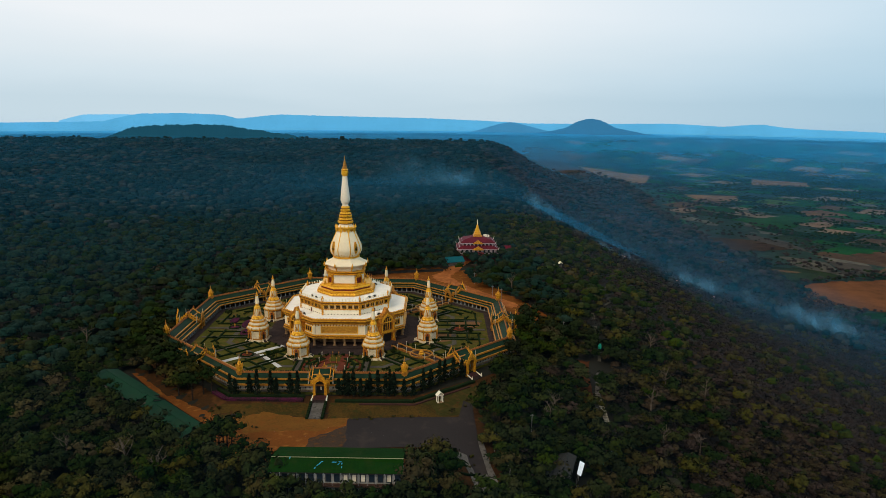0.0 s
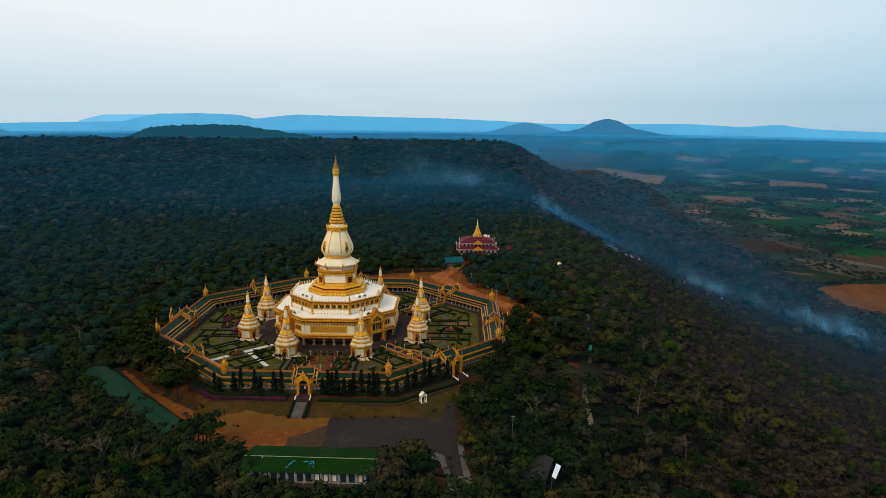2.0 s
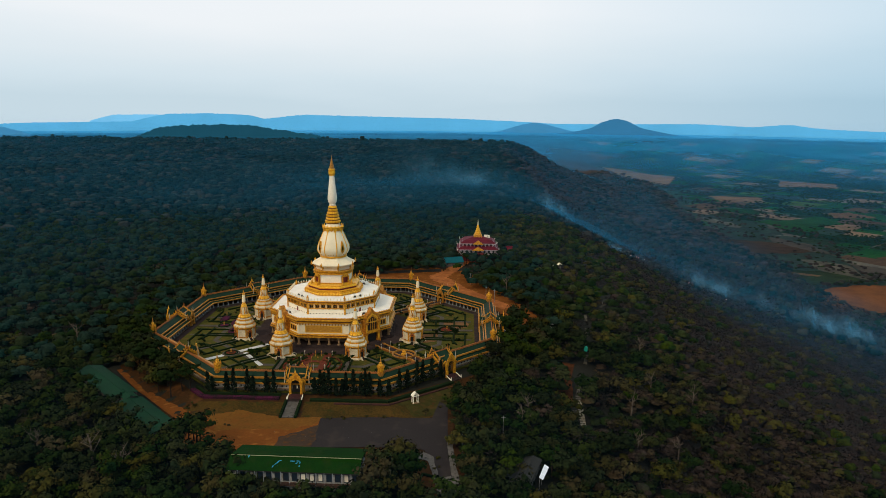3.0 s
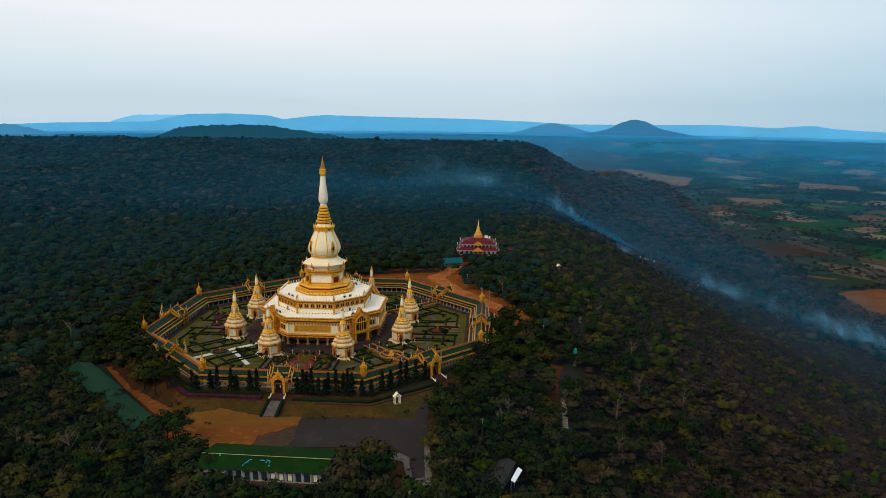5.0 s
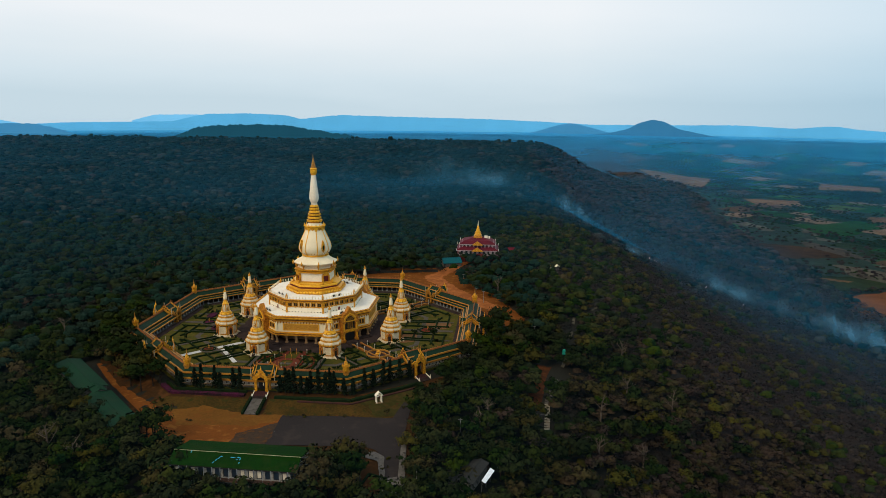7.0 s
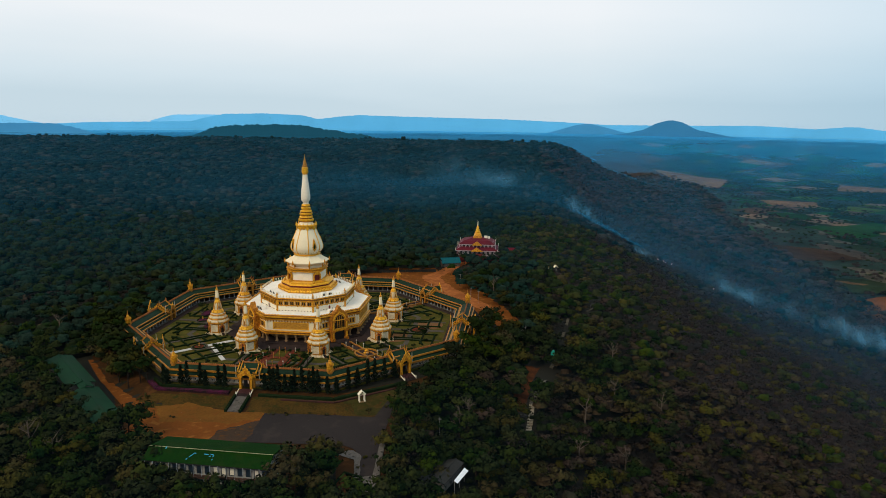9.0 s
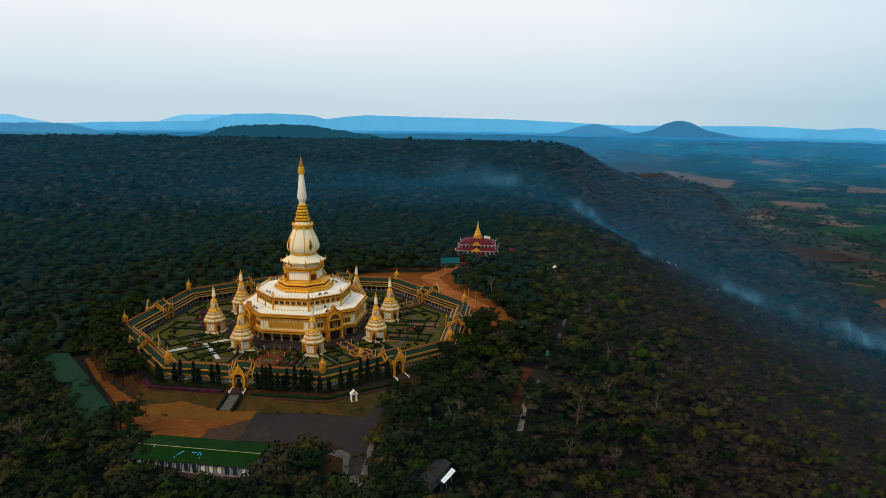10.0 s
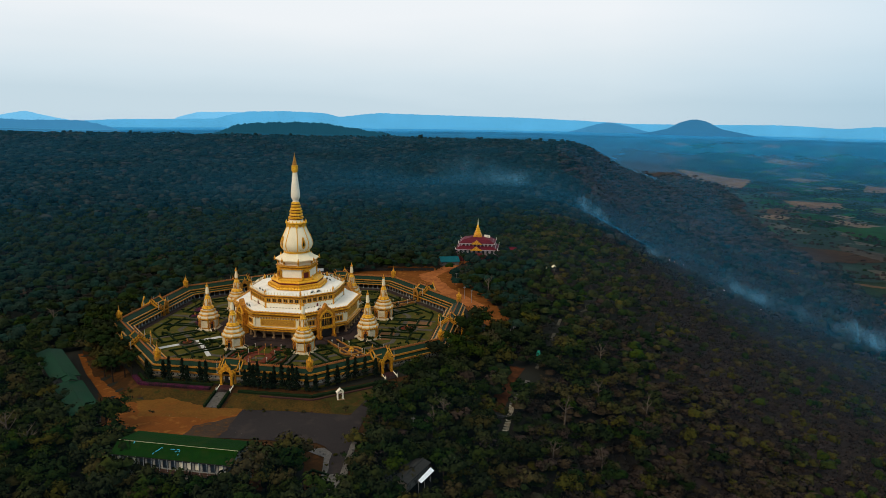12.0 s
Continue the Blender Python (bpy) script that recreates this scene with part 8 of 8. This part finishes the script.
part("top_roof", Shape().loft([[(-11, -7.7, 12.3), (11, -7.7, 12.3), (11, 7.7, 12.3), (-11, 7.7, 12.3)], [(-4, -2.6, 14.2), (4, -2.6, 14.2), (4, 2.6, 14.2), (-4, 2.6, 14.2)]]), RED_ROOF, red)
for zq, yq, wq in ((4.2, -14.6, 4.6), (9.0, -12.0, 4.2)):
    part("porch_gable", flame_gable(Shape(), 0, wq, 3.4, zq, -yq, 0.5, 0.6).turned(pose(0, 0, 0, 0, 0, -90)), GOLD, red, "gold porch gable")
    part("porch_roof", Shape().extrude([(-wq, zq), (wq, zq), (0, zq + 3.6)], "y", yq + 0.3, yq + 5), RED_ROOF, red)
part("podium", Shape().box(-18.6, 18.6, -14, 14, -5.6, 0.02), MAROON, red)
part("porch_base", Shape().box(-5, 5, -15.5, -11, 0, 2.2), MAROON, red)
part("spire_base", Shape().box(-3.6, 3.6, -3.6, 3.6, 13.8, 15.0).box(-2.8, 2.8, -2.8, 2.8, 15.0, 15.9), GOLD, red)
part("spire", Shape().lathe([(3.2, 15.8), (3.3, 16.3), (2.6, 16.7), (2.9, 17.6), (2.0, 18.1), (2.3, 19.1), (1.5, 19.7), (1.7, 20.8), (1.0, 21.6), (1.15, 22.4), (0.6, 24.0)], 14), GOLD_BRIGHT, red, "tapering gold spire")
part("spire_tip", Shape().lathe([(0.42, 23.9), (0.48, 24.6), (0.32, 26.2), (0.26, 27.2), (0.05, 29.0)], 10), WHITE, red, "white spire tip")
part("water_tanks", Shape().box(5.5, 8.5, 0, 2, 13.2, 15.2).box(9, 10.5, 0, 2, 13.0, 14.8), WHITE_COOL, red)
long_shed(128.5, 222.5, 135.0, 222.5, 3.0, 3.6, 6.2, RED_ROOF, "small pavilion with a red roof")
long_shed(70.5, 169.5, 86, 174.5, 5.5, 3.4, 7.0, BLUE_SHEET, "open shed with a teal-blue metal roof")
long_shed(-25, 125.5, -16, 128, 3.2, 3.0, 4.4, paint("pale_metal_sheet", (0.34, 0.35, 0.35), (0.22, 0.23, 0.23), 0.2, 1.0, 0.5), "small shed with a pale grey roof")
wall_b = Shape()
for i in range(12):
    x, y = -4 + i * 6.0, 139 + 0.9 * i
    wall_b.box(x, x + 6.0, y - 0.15, y + 0.15, height(x, y) - 0.5, height(x, y) + 2.2)
tagged(part("boundary_wall", wall_b, GREY_SHEET), "long grey boundary wall behind the earth yard", "wall", kind="structure")
# roofs showing among the trees
for x, y, lift, tone_ in ((162.4, 148, 9.0, WHITE), (156.5, 143, 8.4, WHITE)):
    sh = thing("small_shrine", pose(x, y, height(x, y), 0, 0, 20), "small shrine with a gabled roof among the trees", "shrine")
    part("body", Shape().box(-0.9, 0.9, -0.8, 0.8, 0, lift - 1.0), CONCRETE, sh)
    part("roof", Shape().extrude([(-1.7, lift - 1.3), (-1.3, lift - 1.3), (0, lift - 0.1), (1.3, lift - 1.3), (1.7, lift - 1.3), (0, lift + 0.5)], "y", -1.2, 1.2), tone_, sh)
    part("finial", Shape().lathe([(0.12, lift + 0.4), (0.04, lift + 1.1)], 6), GOLD, sh)

# ---------------------------------------------------------------- sheds and canvas by the road
long_shed(85, -178, 91.5, -162, 3.2, 3.8, 4.8, GREY_SHEET, "small open shed with a dark grey metal roof", -3.0)
long_shed(79.5, -176, 86, -160, 3.0, 3.4, 4.4, GREY_SHEET, "small open shed with a dark grey metal roof", -3.4)
canvas = thing("awning", pose(93.6, -172, -2.0, 0, 0, 68), "white canvas awning beside the sheds", "awning")
part("sheet", Shape().add([(-5, -0.7, 2.2), (4.5, -0.9, 2.4), (5, 0.9, 2.9), (-4.6, 0.8, 2.7), (-5, -0.7, 2.1), (4.5, -0.9, 2.3), (5, 0.9, 2.8), (-4.6, 0.8, 2.6)], [(0, 1, 2, 3), (7, 6, 5, 4), (0, 4, 5, 1), (2, 6, 7, 3)]), WHITE_SHEET, canvas)
for x in (-4.4, 0, 4.4):
    part("pole", Shape().tube((x, 0.7, -2.5), (x, 0.7, 2.65), 0.08, 0.08, 5), POLE_GREY, canvas)

# stepped path down the eastern side
sp_ = thing("stepped_path", pose(0, 0, 0), "stepped stone path among the trees", "path")
pts = [(134, -58), (131, -68), (126, -84), (124.4, -98), (122.0, -114)]
STEP_STONE = paint("pale_step_stone", (0.30, 0.26, 0.19), (0.17, 0.145, 0.105), 0.4, 1.5, 0.85)
for i in range(26):
    f = i / 25 * (len(pts) - 1)
    a, b = pts[int(min(f, len(pts) - 2))], pts[int(min(f, len(pts) - 2)) + 1]
    w = f - int(min(f, len(pts) - 2))
    x, y = a[0] + (b[0] - a[0]) * w, a[1] + (b[1] - a[1]) * w
    ang = math.degrees(math.atan2(b[1] - a[1], b[0] - a[0]))
    st = part("stone_step", Shape().box(-0.65 if i % 2 else -0.8, 0.65, -1.25, 1.25, -0.6, 0.34), STEP_STONE if i > 13 else CONCRETE, sp_)
    st.matrix_world = pose(x, y, height(x, y) + 0.1, 0, 0, ang)
DARK_STONE = paint("mossy_step_stone", (0.10, 0.088, 0.064), (0.05, 0.046, 0.034), 0.4, 1.5, 0.9)
for (px, py), (qx, qy) in zip(PATH_BITS, PATH_BITS[1:] + ((134, -58),)):
    run = Vector((qx - px, qy - py)).normalized()
    for k in range(-2, 5):
        x, y = px + run.x * 1.9 * k, py + run.y * 1.9 * k
        st = part("stone_step", Shape().box(-0.65 if k % 2 else -0.8, 0.65, -0.9, 0.9, -0.6, 0.34), DARK_STONE, sp_)
        st.matrix_world = pose(x, y, height(x, y) + 0.1, 0, 0, math.degrees(math.atan2(run.y, run.x)))
hut = thing("shelter", pose(180.5, 73, height(180.5, 73), 0, 0, 25), "small open shelter with a grey roof beside the stepped path", "shelter")
for x in (-1.6, 1.6):
    for y in (-1.3, 1.3):
        part("post", Shape().tube((x, y, -0.4), (x, y, 3.0), 0.1, 0.1, 5), POLE_GREY, hut)
part("roof", Shape().extrude([(-2.3, 2.7), (-2.1, 2.7), (0, 3.9), (2.1, 2.7), (2.3, 2.7), (0, 4.1)], "y", -1.9, 1.9), GREY_SHEET, hut)
hedge_line("low_wall", [(113, -96), (119, -100), (123, -99)], 0.4, 1.2, CONCRETE, "low pale retaining wall", "wall")
ob = part("green_tarp", Shape().box(-1.6, 1.6, -0.4, 0.4, 0, 3.4).box(-0.8, 1.2, -0.5, 0.5, 3.2, 4.4), paint("green_tarpaulin", (0.02, 0.30, 0.20), (0.015, 0.2, 0.14), 0.5, 2, 0.6))
ob.matrix_world = pose(140.5, -37, height(140.5, -37) + 5.5, 0, 0, 15) @ Matrix.Diagonal((0.6, 0.6, 0.7, 1))
tagged(ob, "bright green tarpaulin hung among the trees", "tarpaulin")
# posts and wires
for x, y, h in ((68, -170, 8), (66, -146, 8), (101, 62, 9), (96, 70, 9), (88, 108, 9), (126, -10, 8), (84, -130, 9), (128, -4, 8)):
    po = thing("utility_pole", pose(x, y, height(x, y)), "slim grey concrete utility pole", "pole", "utility poles")
    part("post", Shape().tube((0, 0, -0.5), (0, 0, h), 0.16, 0.11, 6), POLE_GREY, po)
    part("crossarm", Shape().box(-0.9, 0.9, -0.08, 0.08, h - 0.7, h - 0.55), POLE_GREY, po)
kerb = hedge_line("kerb", [(57, -166), (50, -163), (47.5, -172), (46, -190)], 0.8, 0.9, HEDGE, "low hedge kerb beside the road", "hedge")

# small flames of the slope fire
FIRE = bpy.data.materials.new("flame")
FIRE.use_nodes = True
FIRE.node_tree.nodes["Principled BSDF"].inputs["Emission Color"].default_value = (1.0, 0.16, 0.02, 1)
FIRE.node_tree.nodes["Principled BSDF"].inputs["Emission Strength"].default_value = 0.9
frng = np.random.RandomState(4)
for x, y in ((352, 618), (358, 615), (363, 613), (369, 611), (375, 609), (381, 607), (398, 474), (428, 424)):
    fl = part("flame", Shape().lathe([(0.3, 0), (0.45, 0.5), (0.25, 1.0), (0.05, 1.6)], 6), FIRE)
    fl.matrix_world = pose(x + frng.uniform(-2, 2), y + frng.uniform(-2, 2), height(x, y) + 8.6)
    tagged(fl, "small orange flame of a slope fire", "fire", "slope fires")

# low scrub along the edges of the yards
scrub = [bush_mesh(700 + j, 30, 0.3, 0.7) for j in range(3)]
for me_ in scrub:
    me_.materials[0] = LEAF_OLIVE
erng = np.random.RandomState(31)
edges = [((-52, -101), (-56, -116)), ((-60, -98), (-94, -52)), ((8, -115.5), (52, -116.5)), ((60, -104), (66, -90)), ((-46, -122), (-30, -121)), ((10, 102), (60, 96)), ((94, 116), (124, 60)), ((100, 30), (116, 10)), ((60, 150), (86, 160)), ((70, -130), (72, -188)), ((-20, -152), (-24, -176)), ((54, -146), (56, -176))]
for a, b in edges:
    for i in range(7):
        f = erng.uniform()
        x, y = a[0] + (b[0] - a[0]) * f + erng.uniform(-2.5, 2.5), a[1] + (b[1] - a[1]) * f + erng.uniform(-2, 2)
        s = erng.uniform(0.5, 1.5)
        ob = part("scrub", scrub[i % 3], None)
        ob.matrix_world = pose(x, y, height(x, y) + 0.05, 0, 0, erng.uniform(0, 360)) @ Matrix.Diagonal((s, s, s * 0.8, 1))
        tagged(ob, "low olive scrub at the edge of the yard", "bush", "yard scrub")
